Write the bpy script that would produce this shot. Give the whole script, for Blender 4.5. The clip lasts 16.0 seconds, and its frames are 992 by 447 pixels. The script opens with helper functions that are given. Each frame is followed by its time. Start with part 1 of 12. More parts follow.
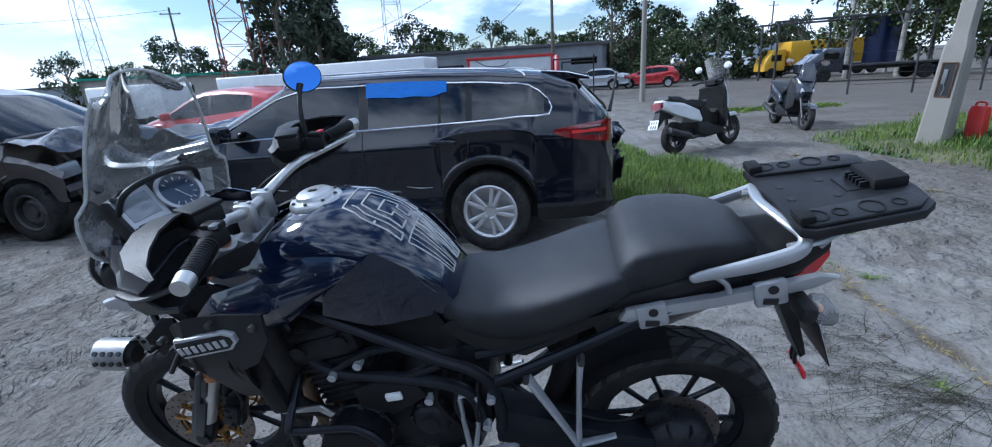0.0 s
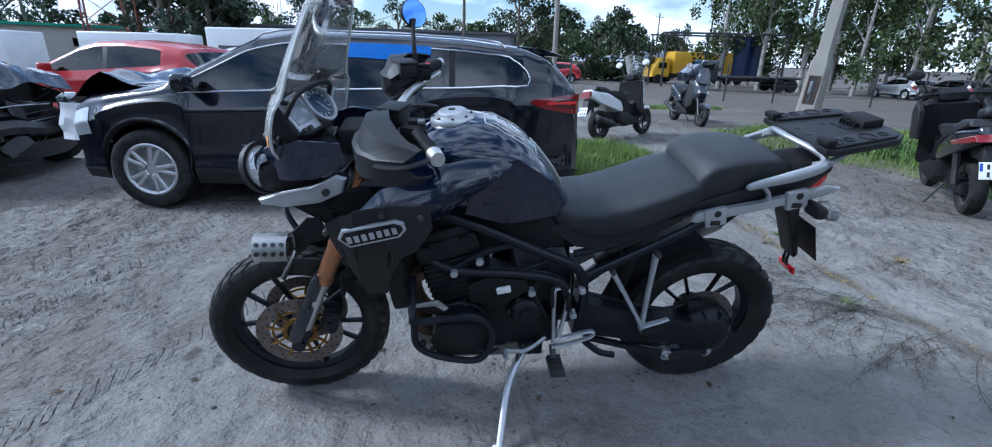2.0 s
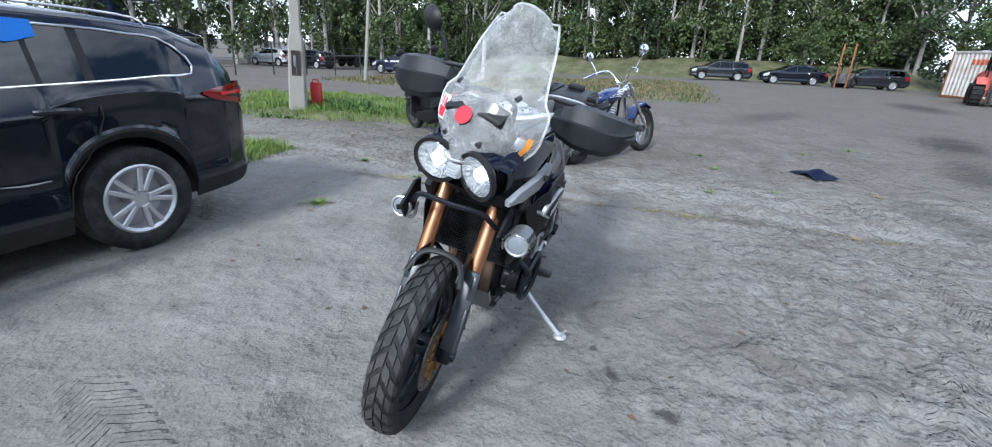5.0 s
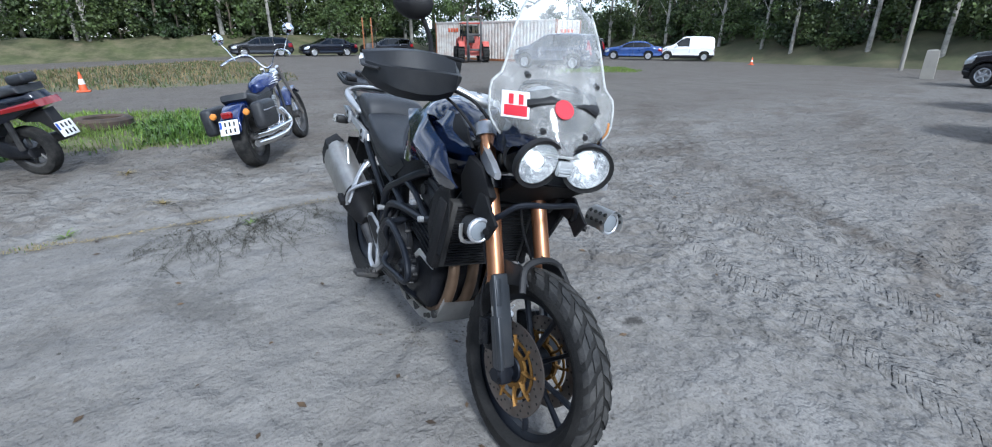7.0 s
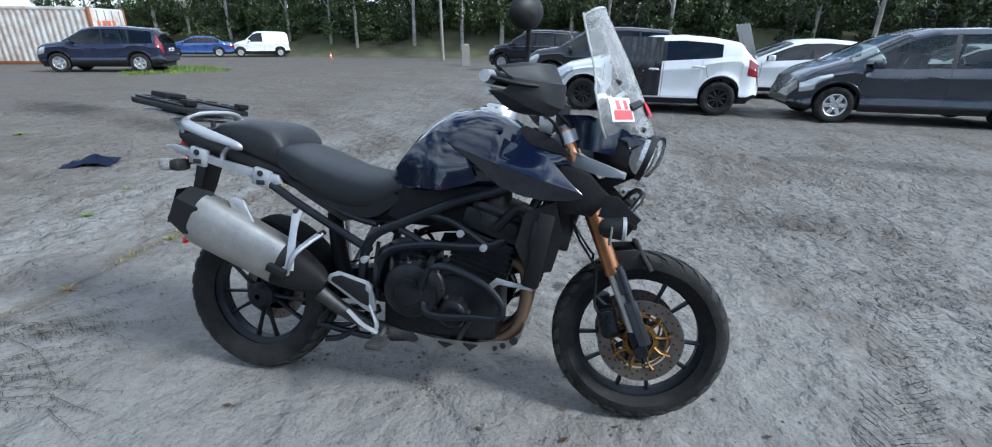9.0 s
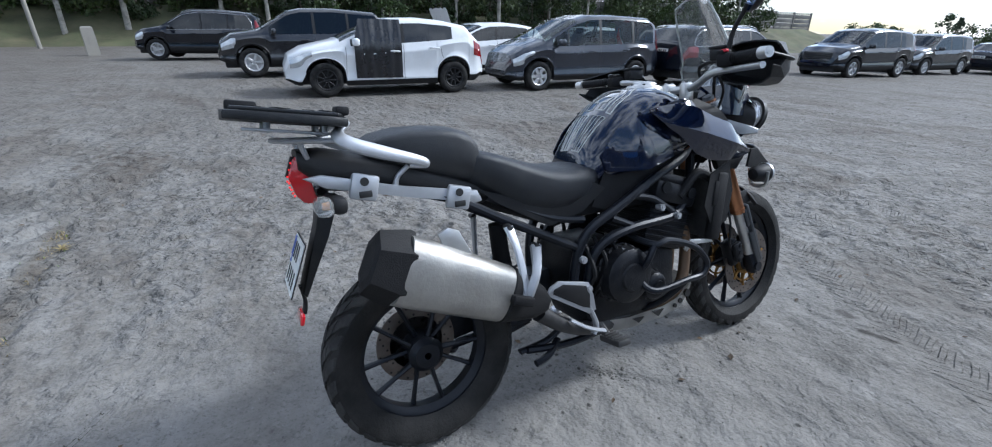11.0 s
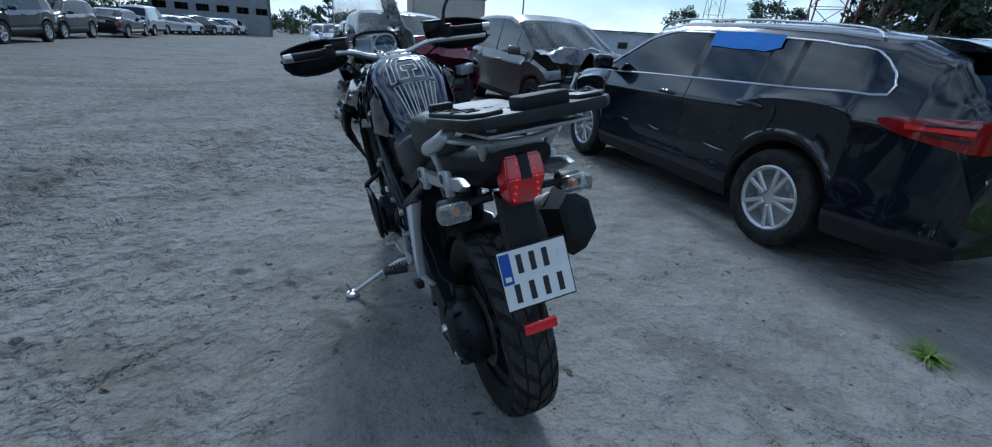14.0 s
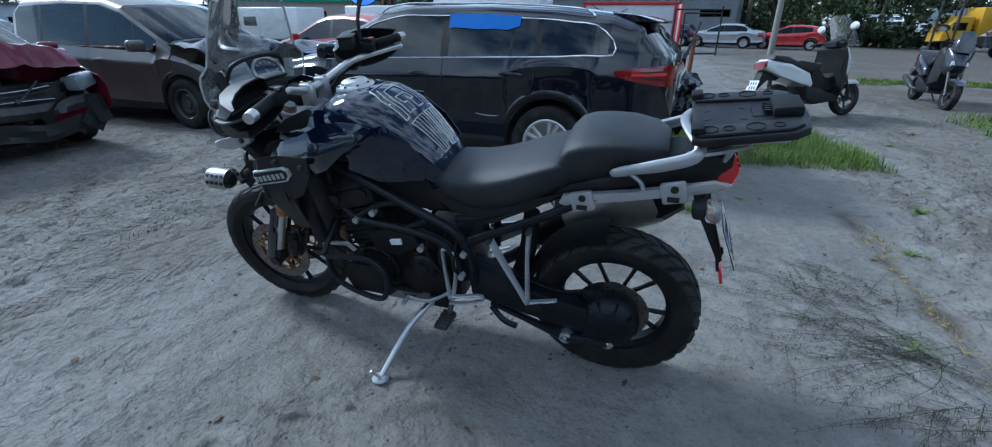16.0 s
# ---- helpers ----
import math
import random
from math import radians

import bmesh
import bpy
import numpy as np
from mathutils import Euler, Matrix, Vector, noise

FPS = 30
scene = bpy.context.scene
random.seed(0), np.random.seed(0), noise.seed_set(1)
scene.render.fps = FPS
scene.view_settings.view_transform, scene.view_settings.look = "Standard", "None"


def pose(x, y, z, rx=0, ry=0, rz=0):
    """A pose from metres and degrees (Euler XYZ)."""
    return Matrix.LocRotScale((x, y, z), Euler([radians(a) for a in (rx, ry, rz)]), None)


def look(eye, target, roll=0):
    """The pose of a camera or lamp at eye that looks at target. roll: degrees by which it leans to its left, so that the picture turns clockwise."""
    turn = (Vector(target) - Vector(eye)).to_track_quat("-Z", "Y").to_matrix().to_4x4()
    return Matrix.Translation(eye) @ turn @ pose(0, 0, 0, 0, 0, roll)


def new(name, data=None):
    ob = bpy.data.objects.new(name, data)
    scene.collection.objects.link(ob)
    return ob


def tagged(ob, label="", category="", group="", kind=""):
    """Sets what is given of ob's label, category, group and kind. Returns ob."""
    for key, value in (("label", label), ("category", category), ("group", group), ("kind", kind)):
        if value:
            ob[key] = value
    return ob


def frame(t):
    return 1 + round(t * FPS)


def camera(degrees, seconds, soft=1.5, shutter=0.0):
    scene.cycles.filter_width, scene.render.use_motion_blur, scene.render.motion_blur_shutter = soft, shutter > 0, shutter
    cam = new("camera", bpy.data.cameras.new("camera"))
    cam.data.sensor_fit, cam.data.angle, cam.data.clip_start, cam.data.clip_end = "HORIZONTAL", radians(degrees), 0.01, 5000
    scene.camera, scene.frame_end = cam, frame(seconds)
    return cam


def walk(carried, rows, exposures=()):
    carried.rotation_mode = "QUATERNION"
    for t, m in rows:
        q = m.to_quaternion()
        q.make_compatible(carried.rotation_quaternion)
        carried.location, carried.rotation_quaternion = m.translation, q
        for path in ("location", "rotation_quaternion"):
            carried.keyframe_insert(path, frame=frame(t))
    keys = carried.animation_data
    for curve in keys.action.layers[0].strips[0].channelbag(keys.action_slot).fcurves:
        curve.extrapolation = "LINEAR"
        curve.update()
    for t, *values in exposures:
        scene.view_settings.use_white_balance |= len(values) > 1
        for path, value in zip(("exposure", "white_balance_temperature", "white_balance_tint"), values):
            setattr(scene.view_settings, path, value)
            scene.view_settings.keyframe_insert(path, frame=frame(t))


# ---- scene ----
cam = camera(92.1, 16.0, soft=1.1)
PATH = [
    (0, (0.332, -1.423, 1.41), (0.169, 0.479, 0.811), -3.8),
    (0.5, (0.275, -1.625, 1.342), (0.241, 0.284, 0.745), -2.8),
    (1, (0.118, -1.804, 1.314), (0.126, 0.106, 0.719), -0.5),
    (1.5, (-0.041, -1.81, 1.293), (0.028, 0.09, 0.673), -0.6),
    (2, (-0.33, -1.747, 1.291), (-0.068, 0.126, 0.642), 1.4),
    (2.5, (-0.706, -1.752, 1.283), (-0.061, 0.018, 0.61), 4.7),
    (3, (-1.047, -1.628, 1.3), (-0.111, -0.007, 0.596), 5.3),
    (3.2, (-1.194, -1.569, 1.326), (-0.169, -0.005, 0.613), 3.1),
    (5.3, (-2.237, -0.455, 1.333), (-0.38, -0.153, 0.654), 1.8),
    (5.5, (-2.242, -0.283, 1.315), (-0.37, -0.125, 0.626), 0.7),
    (6, (-2.206, 0.103, 1.32), (-0.351, -0.138, 0.614), 0.9),
    (6.5, (-2.152, 0.471, 1.344), (-0.399, -0.189, 0.643), 1.9),
    (6.6, (-2.118, 0.517, 1.332), (-0.384, -0.197, 0.639), 0.7),
    (7, (-1.866, 0.797, 1.338), (-0.319, -0.243, 0.615), 0.4),
    (7.5, (-1.578, 1.12, 1.341), (-0.274, -0.206, 0.606), 0.9),
    (8, (-1.235, 1.342, 1.342), (-0.24, -0.227, 0.603), 0.7),
    (8.5, (-0.856, 1.503, 1.347), (-0.208, -0.245, 0.623), 1.5),
    (9, (-0.523, 1.585, 1.371), (-0.246, -0.258, 0.645), 0.8),
    (9.5, (-0.116, 1.516, 1.368), (-0.163, -0.346, 0.637), 1.7),
    (9.7, (0.065, 1.506, 1.35), (-0.091, -0.349, 0.617), 2.5),
    (11.8, (1.745, 0.793, 1.327), (0.362, -0.416, 0.539), 2.8),
    (12, (1.85, 0.675, 1.324), (0.36, -0.405, 0.541), 4.2),
    (12.5, (2.072, 0.34, 1.3), (0.327, -0.276, 0.54), 4.0),
    (13, (2.139, -0.014, 1.283), (0.293, -0.189, 0.534), 2.1),
    (13.5, (2.146, -0.38, 1.245), (0.319, -0.014, 0.517), 4.4),
    (14, (2.014, -0.742, 1.239), (0.342, 0.074, 0.506), 4.5),
    (14.5, (1.724, -1.094, 1.249), (0.304, 0.11, 0.516), 4.6),
    (15, (1.49, -1.446, 1.314), (0.312, -0.017, 0.558), 2.6),
    (15.5, (1.144, -1.623, 1.334), (0.273, -0.001, 0.553), 0.5),
    (16, (0.777, -1.784, 1.337), (0.234, -0.025, 0.557), 0.3),
]
walk(cam, [(t, look(e, g, r)) for t, e, g, r in PATH],
     exposures=[(0, 0.53, 5100, 9), (1.5, 0.55, 5050, 8), (3.2, 0.8, 5150, 8), (5.3, 0.95, 5550, 8), (7, 0.84, 5450, 8), (8.3, 0.63, 5330, 7), (9.7, 0.96, 5550, 5), (11.8, 0.1, 5350, 10), (12.5, -0.46, 4980, 8), (13, -0.45, 4950, 5), (14.5, 0.16, 4850, 1), (16, 0.28, 4950, 2)])


# ---------------------------------------------------------------- light
world = bpy.data.worlds.new("sky")
scene.world = world
world.use_nodes = True
wn, wl = world.node_tree.nodes, world.node_tree.links
wn.clear()
SUN_ELEV, SUN_AZ = radians(37), radians(167)      # azimuth counted from +x towards +y
sky = wn.new("ShaderNodeTexSky")
sky.sky_type, sky.sun_disc = "NISHITA", False
sky.sun_elevation, sky.sun_rotation = SUN_ELEV, radians(90) - SUN_AZ
sky.dust_density, sky.air_density = 0.5, 1.0
tc = wn.new("ShaderNodeTexCoord")
mp = wn.new("ShaderNodeMapping")
mp.inputs["Scale"].default_value = (1.0, 1.0, 3.2)
nz = wn.new("ShaderNodeTexNoise")
nz.inputs["Scale"].default_value, nz.inputs["Detail"].default_value, nz.inputs["Roughness"].default_value = 2.6, 9, 0.58
rp = wn.new("ShaderNodeValToRGB")
rp.color_ramp.elements[0].position, rp.color_ramp.elements[1].position = 0.42, 0.58
nz2 = wn.new("ShaderNodeTexNoise")
nz2.inputs["Scale"].default_value, nz2.inputs["Detail"].default_value = 5.0, 6
cr = wn.new("ShaderNodeValToRGB")
cr.color_ramp.elements[0].position, cr.color_ramp.elements[0].color = 0.32, (6.4, 6.9, 7.8, 1)
cr.color_ramp.elements[1].position, cr.color_ramp.elements[1].color = 0.60, (14.0, 14.1, 14.4, 1)
mx = wn.new("ShaderNodeMix")
mx.data_type = "RGBA"
bg = wn.new("ShaderNodeBackground")
bg.inputs["Strength"].default_value = 0.086
wo = wn.new("ShaderNodeOutputWorld")
wl.new(tc.outputs["Generated"], mp.inputs["Vector"])
wl.new(mp.outputs["Vector"], nz.inputs["Vector"])
wl.new(mp.outputs["Vector"], nz2.inputs["Vector"])
wl.new(nz.outputs["Fac"], rp.inputs["Fac"])
wl.new(nz2.outputs["Fac"], cr.inputs["Fac"])
wl.new(rp.outputs["Color"], mx.inputs["Factor"])
wl.new(sky.outputs["Color"], mx.inputs["A"])
wl.new(cr.outputs["Color"], mx.inputs["B"])
wl.new(mx.outputs["Result"], bg.inputs["Color"])
wl.new(bg.outputs["Background"], wo.inputs["Surface"])

sun = new("sun", bpy.data.lights.new("sun", "SUN"))
sun.data.energy, sun.data.angle, sun.data.color = 2.6, radians(11), (1.0, 0.95, 0.87)
sd = Vector((math.cos(SUN_ELEV) * math.cos(SUN_AZ), math.cos(SUN_ELEV) * math.sin(SUN_AZ), math.sin(SUN_ELEV)))
sun.matrix_world = look(sd * 50, (0, 0, 0))

# ---------------------------------------------------------------- materials
def mat(name, base, rough=0.5, metal=0.0, vary=0.15, scale=6.0, bump=0.0, bscale=60.0, coat=0.0, dirt=None, dirt_amt=0.0, dirt_scale=3.0, island=0.0, rnd=0.0, spec=0.5):
    m = bpy.data.materials.new(name)
    m.use_nodes = True
    n, l = m.node_tree.nodes, m.node_tree.links
    p = n["Principled BSDF"]
    p.inputs["Metallic"].default_value = metal
    p.inputs["Specular IOR Level"].default_value = spec
    if coat:
        p.inputs["Coat Weight"].default_value, p.inputs["Coat Roughness"].default_value = coat, 0.03
    geo = n.new("ShaderNodeTexCoord")
    a = n.new("ShaderNodeTexNoise")
    a.inputs["Scale"].default_value, a.inputs["Detail"].default_value = scale, 6
    l.new(geo.outputs["Object"], a.inputs["Vector"])
    r = n.new("ShaderNodeValToRGB")
    r.color_ramp.elements[0].position, r.color_ramp.elements[1].position = 0.25, 0.75
    r.color_ramp.elements[0].color = (*[c * (1 - vary) for c in base], 1)
    r.color_ramp.elements[1].color = (*[min(1, c * (1 + vary)) for c in base], 1)
    l.new(a.outputs["Fac"], r.inputs["Fac"])
    out = r.outputs["Color"]
    if rnd or island:
        src = n.new("ShaderNodeObjectInfo").outputs["Random"] if rnd else n.new("ShaderNodeNewGeometry").outputs["Random Per Island"]
        mr = n.new("ShaderNodeMapRange")
        k = rnd or island
        mr.inputs["To Min"].default_value, mr.inputs["To Max"].default_value = 1 - k, 1 + k
        l.new(src, mr.inputs["Value"])
        mm = n.new("ShaderNodeMix")
        mm.data_type, mm.blend_type = "RGBA", "MULTIPLY"
        mm.inputs["Factor"].default_value = 1
        l.new(out, mm.inputs["A"])
        l.new(mr.outputs["Result"], mm.inputs["B"])
        out = mm.outputs["Result"]
    rr = n.new("ShaderNodeMapRange")
    rr.inputs["To Min"].default_value, rr.inputs["To Max"].default_value = max(0, rough * 0.85), min(1, rough * 1.15)
    l.new(a.outputs["Fac"], rr.inputs["Value"])
    rout = rr.outputs["Result"]
    if dirt:
        d = n.new("ShaderNodeTexNoise")
        d.inputs["Scale"].default_value, d.inputs["Detail"].default_value, d.inputs["Roughness"].default_value = dirt_scale, 10, 0.7
        l.new(geo.outputs["Object"], d.inputs["Vector"])
        dr = n.new("ShaderNodeMapRange")
        dr.inputs["From Min"].default_value, dr.inputs["From Max"].default_value = 0.42, 0.75
        dr.inputs["To Max"].default_value = dirt_amt
        l.new(d.outputs["Fac"], dr.inputs["Value"])
        dm = n.new("ShaderNodeMix")
        dm.data_type = "RGBA"
        dm.inputs["B"].default_value = (*dirt, 1)
        l.new(dr.outputs["Result"], dm.inputs["Factor"])
        l.new(out, dm.inputs["A"])
        out = dm.outputs["Result"]
        rm = n.new("ShaderNodeMix")
        rm.inputs["B"].default_value = 0.9
        l.new(dr.outputs["Result"], rm.inputs["Factor"])
        l.new(rout, rm.inputs["A"])
        rout = rm.outputs["Result"]
    l.new(out, p.inputs["Base Color"])
    l.new(rout, p.inputs["Roughness"])
    if bump:
        b = n.new("ShaderNodeTexNoise")
        b.inputs["Scale"].default_value, b.inputs["Detail"].default_value = bscale, 4
        l.new(geo.outputs["Object"], b.inputs["Vector"])
        bb = n.new("ShaderNodeBump")
        bb.inputs["Strength"].default_value, bb.inputs["Distance"].default_value = bump, 0.01
        l.new(b.outputs["Fac"], bb.inputs["Height"])
        l.new(bb.outputs["Normal"], p.inputs["Normal"])
    return m


def glass(name, tint=(0.75, 0.8, 0.8), gloss=1.45, rough=0.02, dust=0.0):
    m = bpy.data.materials.new(name)
    m.use_nodes = True
    n, l = m.node_tree.nodes, m.node_tree.links
    n.clear()
    o = n.new("ShaderNodeOutputMaterial")
    t = n.new("ShaderNodeBsdfTransparent")
    t.inputs["Color"].default_value = (*tint, 1)
    g = n.new("ShaderNodeBsdfGlossy")
    g.inputs["Roughness"].default_value = rough
    f = n.new("ShaderNodeFresnel")
    f.inputs["IOR"].default_value = gloss
    mixer = n.new("ShaderNodeMixShader")
    l.new(f.outputs["Fac"], mixer.inputs["Fac"])
    l.new(t.outputs["BSDF"], mixer.inputs[1])
    l.new(g.outputs["BSDF"], mixer.inputs[2])
    out = mixer.outputs["Shader"]
    # white film: dust, and on the windscreen and its edge painted glare too
    if dust:
        d = n.new("ShaderNodeBsdfDiffuse")
        d.inputs["Color"].default_value = (0.7, 0.7, 0.68, 1)
        c = n.new("ShaderNodeTexCoord")
        z = n.new("ShaderNodeTexNoise")
        z.inputs["Scale"].default_value, z.inputs["Detail"].default_value, z.inputs["Roughness"].default_value = 16, 10, 0.75
        l.new(c.outputs["Object"], z.inputs["Vector"])
        r = n.new("ShaderNodeMapRange")
        r.inputs["From Min"].default_value, r.inputs["From Max"].default_value = 0.42, 0.7
        r.inputs["To Min"].default_value, r.inputs["To Max"].default_value = 0.4 * dust, dust
        l.new(z.outputs["Fac"], r.inputs["Value"])
        m2 = n.new("ShaderNodeMixShader")
        l.new(r.outputs["Result"], m2.inputs["Fac"])
        l.new(out, m2.inputs[1])
        l.new(d.outputs["BSDF"], m2.inputs[2])
        out = m2.outputs["Shader"]
    l.new(out, o.inputs["Surface"])
    return m


DUST = (0.33, 0.31, 0.28)
M = dict(
    black_paint=mat("black_blue_gloss_paint", (0.003, 0.007, 0.024), 0.10, 0, 0.2, 3, spec=0.3, coat=1.0, dirt=DUST, dirt_amt=0.03, dirt_scale=9),
    car_black=mat("black_car_paint", (0.003, 0.0045, 0.010), 0.2, 0, 0.2, 2, spec=0.2, coat=1.0, dirt=DUST, dirt_amt=0.012, dirt_scale=4),
    car_dark=mat("dark_grey_car_paint", (0.012, 0.013, 0.017), 0.25, 0.1, 0.15, 2, coat=0.9, dirt=DUST, dirt_amt=0.04),
    car_slate=mat("slate_car_paint", (0.014, 0.019, 0.032), 0.25, 0.1, 0.15, 2, coat=0.9, dirt=DUST, dirt_amt=0.05),
    car_brown=mat("grey_brown_metallic_paint", (0.105, 0.096, 0.088), 0.3, 0.5, 0.12, 2, coat=0.6, dirt=DUST, dirt_amt=0.12),
    car_silver=mat("silver_car_paint", (0.42, 0.44, 0.46), 0.3, 0.5, 0.1, 2, coat=0.6, dirt=DUST, dirt_amt=0.12),
    car_white=mat("white_car_paint", (0.74, 0.75, 0.76), 0.28, 0, 0.05, 2, coat=0.6, dirt=DUST, dirt_amt=0.16),
    car_red=mat("red_car_paint", (0.42, 0.012, 0.015), 0.28, 0, 0.15, 2, coat=0.7, dirt=DUST, dirt_amt=0.08),
    car_crimson=mat("crimson_car_paint", (0.115, 0.005, 0.020), 0.25, 0, 0.25, 3, coat=0.6, dirt=DUST, dirt_amt=0.03, spec=0.2),
    car_blue=mat("blue_car_paint", (0.02, 0.06, 0.22), 0.28, 0.1, 0.15, 2, coat=0.7, dirt=DUST, dirt_amt=0.12),
    car_navy=mat("navy_car_paint", (0.010, 0.016, 0.045), 0.25, 0.1, 0.15, 2, coat=0.9, dirt=DUST, dirt_amt=0.04),
    plastic=mat("black_plastic", (0.009, 0.009, 0.010), 0.5, 0, 0.25, 12, 0.12, 300, dirt=DUST, dirt_amt=0.04, dirt_scale=8, spec=0.35),
    plastic_dark=mat("dull_black_plastic", (0.007, 0.007, 0.008), 0.62, 0, 0.2, 10, 0.2, 260, dirt=DUST, dirt_amt=0.03, dirt_scale=7, spec=0.25),
    interior=mat("dark_interior", (0.02, 0.02, 0.022), 0.8, 0, 0.3, 8),
    tyre=mat("dusty_tyre_rubber", (0.011, 0.011, 0.011), 0.78, 0, 0.25, 14, 0.25, 120, dirt=DUST, dirt_amt=0.13, dirt_scale=7, spec=0.25),
    alloy=mat("silver_alloy", (0.55, 0.55, 0.56), 0.34, 0.7, 0.1, 10, dirt=DUST, dirt_amt=0.2),
    steel_dark=mat("dark_steel", (0.05, 0.05, 0.052), 0.5, 0.6, 0.25, 16, dirt=DUST, dirt_amt=0.3),
    chrome=mat("chrome", (0.75, 0.75, 0.76), 0.10, 1.0, 0.06, 10),
    red_lens=mat("red_lens", (0.20, 0.004, 0.006), 0.12, 0, 0.15, 10, coat=1.0),
    led_red=mat("bright_red_lens", (0.75, 0.03, 0.03), 0.2, 0, 0.1, 10, coat=1.0),
    clear_lens=mat("clear_lamp_lens", (0.55, 0.57, 0.58), 0.12, 0.35, 0.2, 14, coat=1.0),
    plate=mat("white_plate", (0.75, 0.76, 0.74), 0.4, 0, 0.05, 10),
    plate_blue=mat("blue_plate_band", (0.02, 0.07, 0.35), 0.4, 0, 0.1, 10),
    ink=mat("black_ink", (0.012, 0.012, 0.012), 0.5, 0, 0.1, 10),
    dark_glass=glass("dark_tinted_glass", (0.06, 0.075, 0.085), 1.8),
    car_glass=glass("car_glass", (0.13, 0.16, 0.17), 1.65),
    clear_glass=glass("pale_car_glass", (0.55, 0.60, 0.58), 1.6),
    concrete=mat("weathered_concrete", (0.26, 0.245, 0.215), 0.9, 0, 0.2, 3, 0.3, 40, dirt=(0.14, 0.13, 0.11), dirt_amt=0.5),
    bark=mat("bark", (0.12, 0.10, 0.075), 0.95, 0, 0.4, 8, 0.6, 30),
    birch=mat("birch_bark", (0.36, 0.34, 0.30), 0.9, 0, 0.25, 5, 0.3, 30, dirt=(0.06, 0.055, 0.05), dirt_amt=0.9, dirt_scale=4),
    leaf=mat("leaf_green", (0.045, 0.072, 0.016), 0.6, 0, 0.3, 0.7, island=0.45),
    leaf_dark=mat("leaf_dark", (0.028, 0.048, 0.014), 0.6, 0, 0.3, 0.7, island=0.45),
    leaf_birch=mat("leaf_birch", (0.050, 0.072, 0.018), 0.6, 0, 0.3, 0.7, island=0.5),
    needle=mat("conifer_green", (0.030, 0.045, 0.022), 0.7, 0, 0.3, 0.7, island=0.4),
    grass=mat("grass_blade", (0.115, 0.175, 0.025), 0.6, 0, 0.45, 2.2, island=0.5),
    verge_grass=mat("rough_verge_grass", (0.052, 0.074, 0.019), 0.75, 0, 0.4, 1.0, island=0.5),
    verge_dry=mat("withered_verge_grass", (0.17, 0.13, 0.065), 0.85, 0, 0.3, 2, island=0.4),
    dry_grass=mat("dry_grass", (0.26, 0.20, 0.085), 0.8, 0, 0.3, 2, island=0.4),
)

# ---------------------------------------------------------------- building helpers
def finish(bm, smooth=True, sharp=32):
    bmesh.ops.recalc_face_normals(bm, faces=bm.faces)
    for f in bm.faces:
        f.smooth = smooth
    if smooth:
        for e in bm.edges:
            if len(e.link_faces) != 2 or e.calc_face_angle(0) > radians(sharp):
                e.smooth = False


def part(name, bm, material, parent=None, label="", smooth=True, sharp=32, m=None):
    """Links a bmesh, or a ready mesh, as one mesh object under its thing."""
    if isinstance(bm, bmesh.types.BMesh):
        finish(bm, smooth, sharp)
        me = bpy.data.meshes.new(name)
        bm.to_mesh(me)
        bm.free()
        for mt in material if isinstance(material, (list, tuple)) else [material]:
            me.materials.append(mt)
    else:
        me = bm
    ob = new(name, me)
    if parent is not None:
        ob.parent = parent
    if m is not None:
        ob.matrix_basis = m
    if label:
        ob["label"] = label
    return ob


def thing(name, m, label, category, group="", kind=""):
    ob = new(name)
    ob.empty_display_size = 0.2
    ob.matrix_basis = m
    return tagged(ob, label, category, group, kind)


def xf(bm, verts, m):
    bmesh.ops.transform(bm, matrix=m, verts=verts)


def box(bm, cx, cy, cz, sx, sy, sz, bevel=0.0, rot=None, seg=2):
    m = Matrix.Translation((cx, cy, cz)) @ (rot if rot is not None else Matrix()) @ Matrix.Diagonal((sx, sy, sz, 1))
    g = bmesh.ops.create_cube(bm, size=1, matrix=m)
    if bevel:
        es = list({e for v in g["verts"] for e in v.link_edges})
        bmesh.ops.bevel(bm, geom=es, offset=bevel, segments=seg, affect="EDGES", profile=0.5)
    return bm


def rod(bm, a, b, r, r2=None, seg=10, caps=True):
    a, b = Vector(a), Vector(b)
    d = b - a
    m = Matrix.Translation((a + b) / 2) @ d.to_track_quat("Z", "Y").to_matrix().to_4x4()
    bmesh.ops.create_cone(bm, cap_ends=caps, segments=seg, radius1=r, radius2=r if r2 is None else r2, depth=d.length, matrix=m)
    return bm


def smooth_path(pts, n=6):
    """Catmull-Rom through the points."""
    p = [Vector(q) for q in pts]
    out = []
    for i in range(len(p) - 1):
        p0, p1, p2, p3 = p[max(i - 1, 0)], p[i], p[i + 1], p[min(i + 2, len(p) - 1)]
        for k in range(n):
            t = k / n
            out.append(0.5 * ((2 * p1) + (p2 - p0) * t + (2 * p0 - 5 * p1 + 4 * p2 - p3) * t * t + (3 * p1 - p0 - 3 * p2 + p3) * t ** 3))
    return out + [p[-1]]


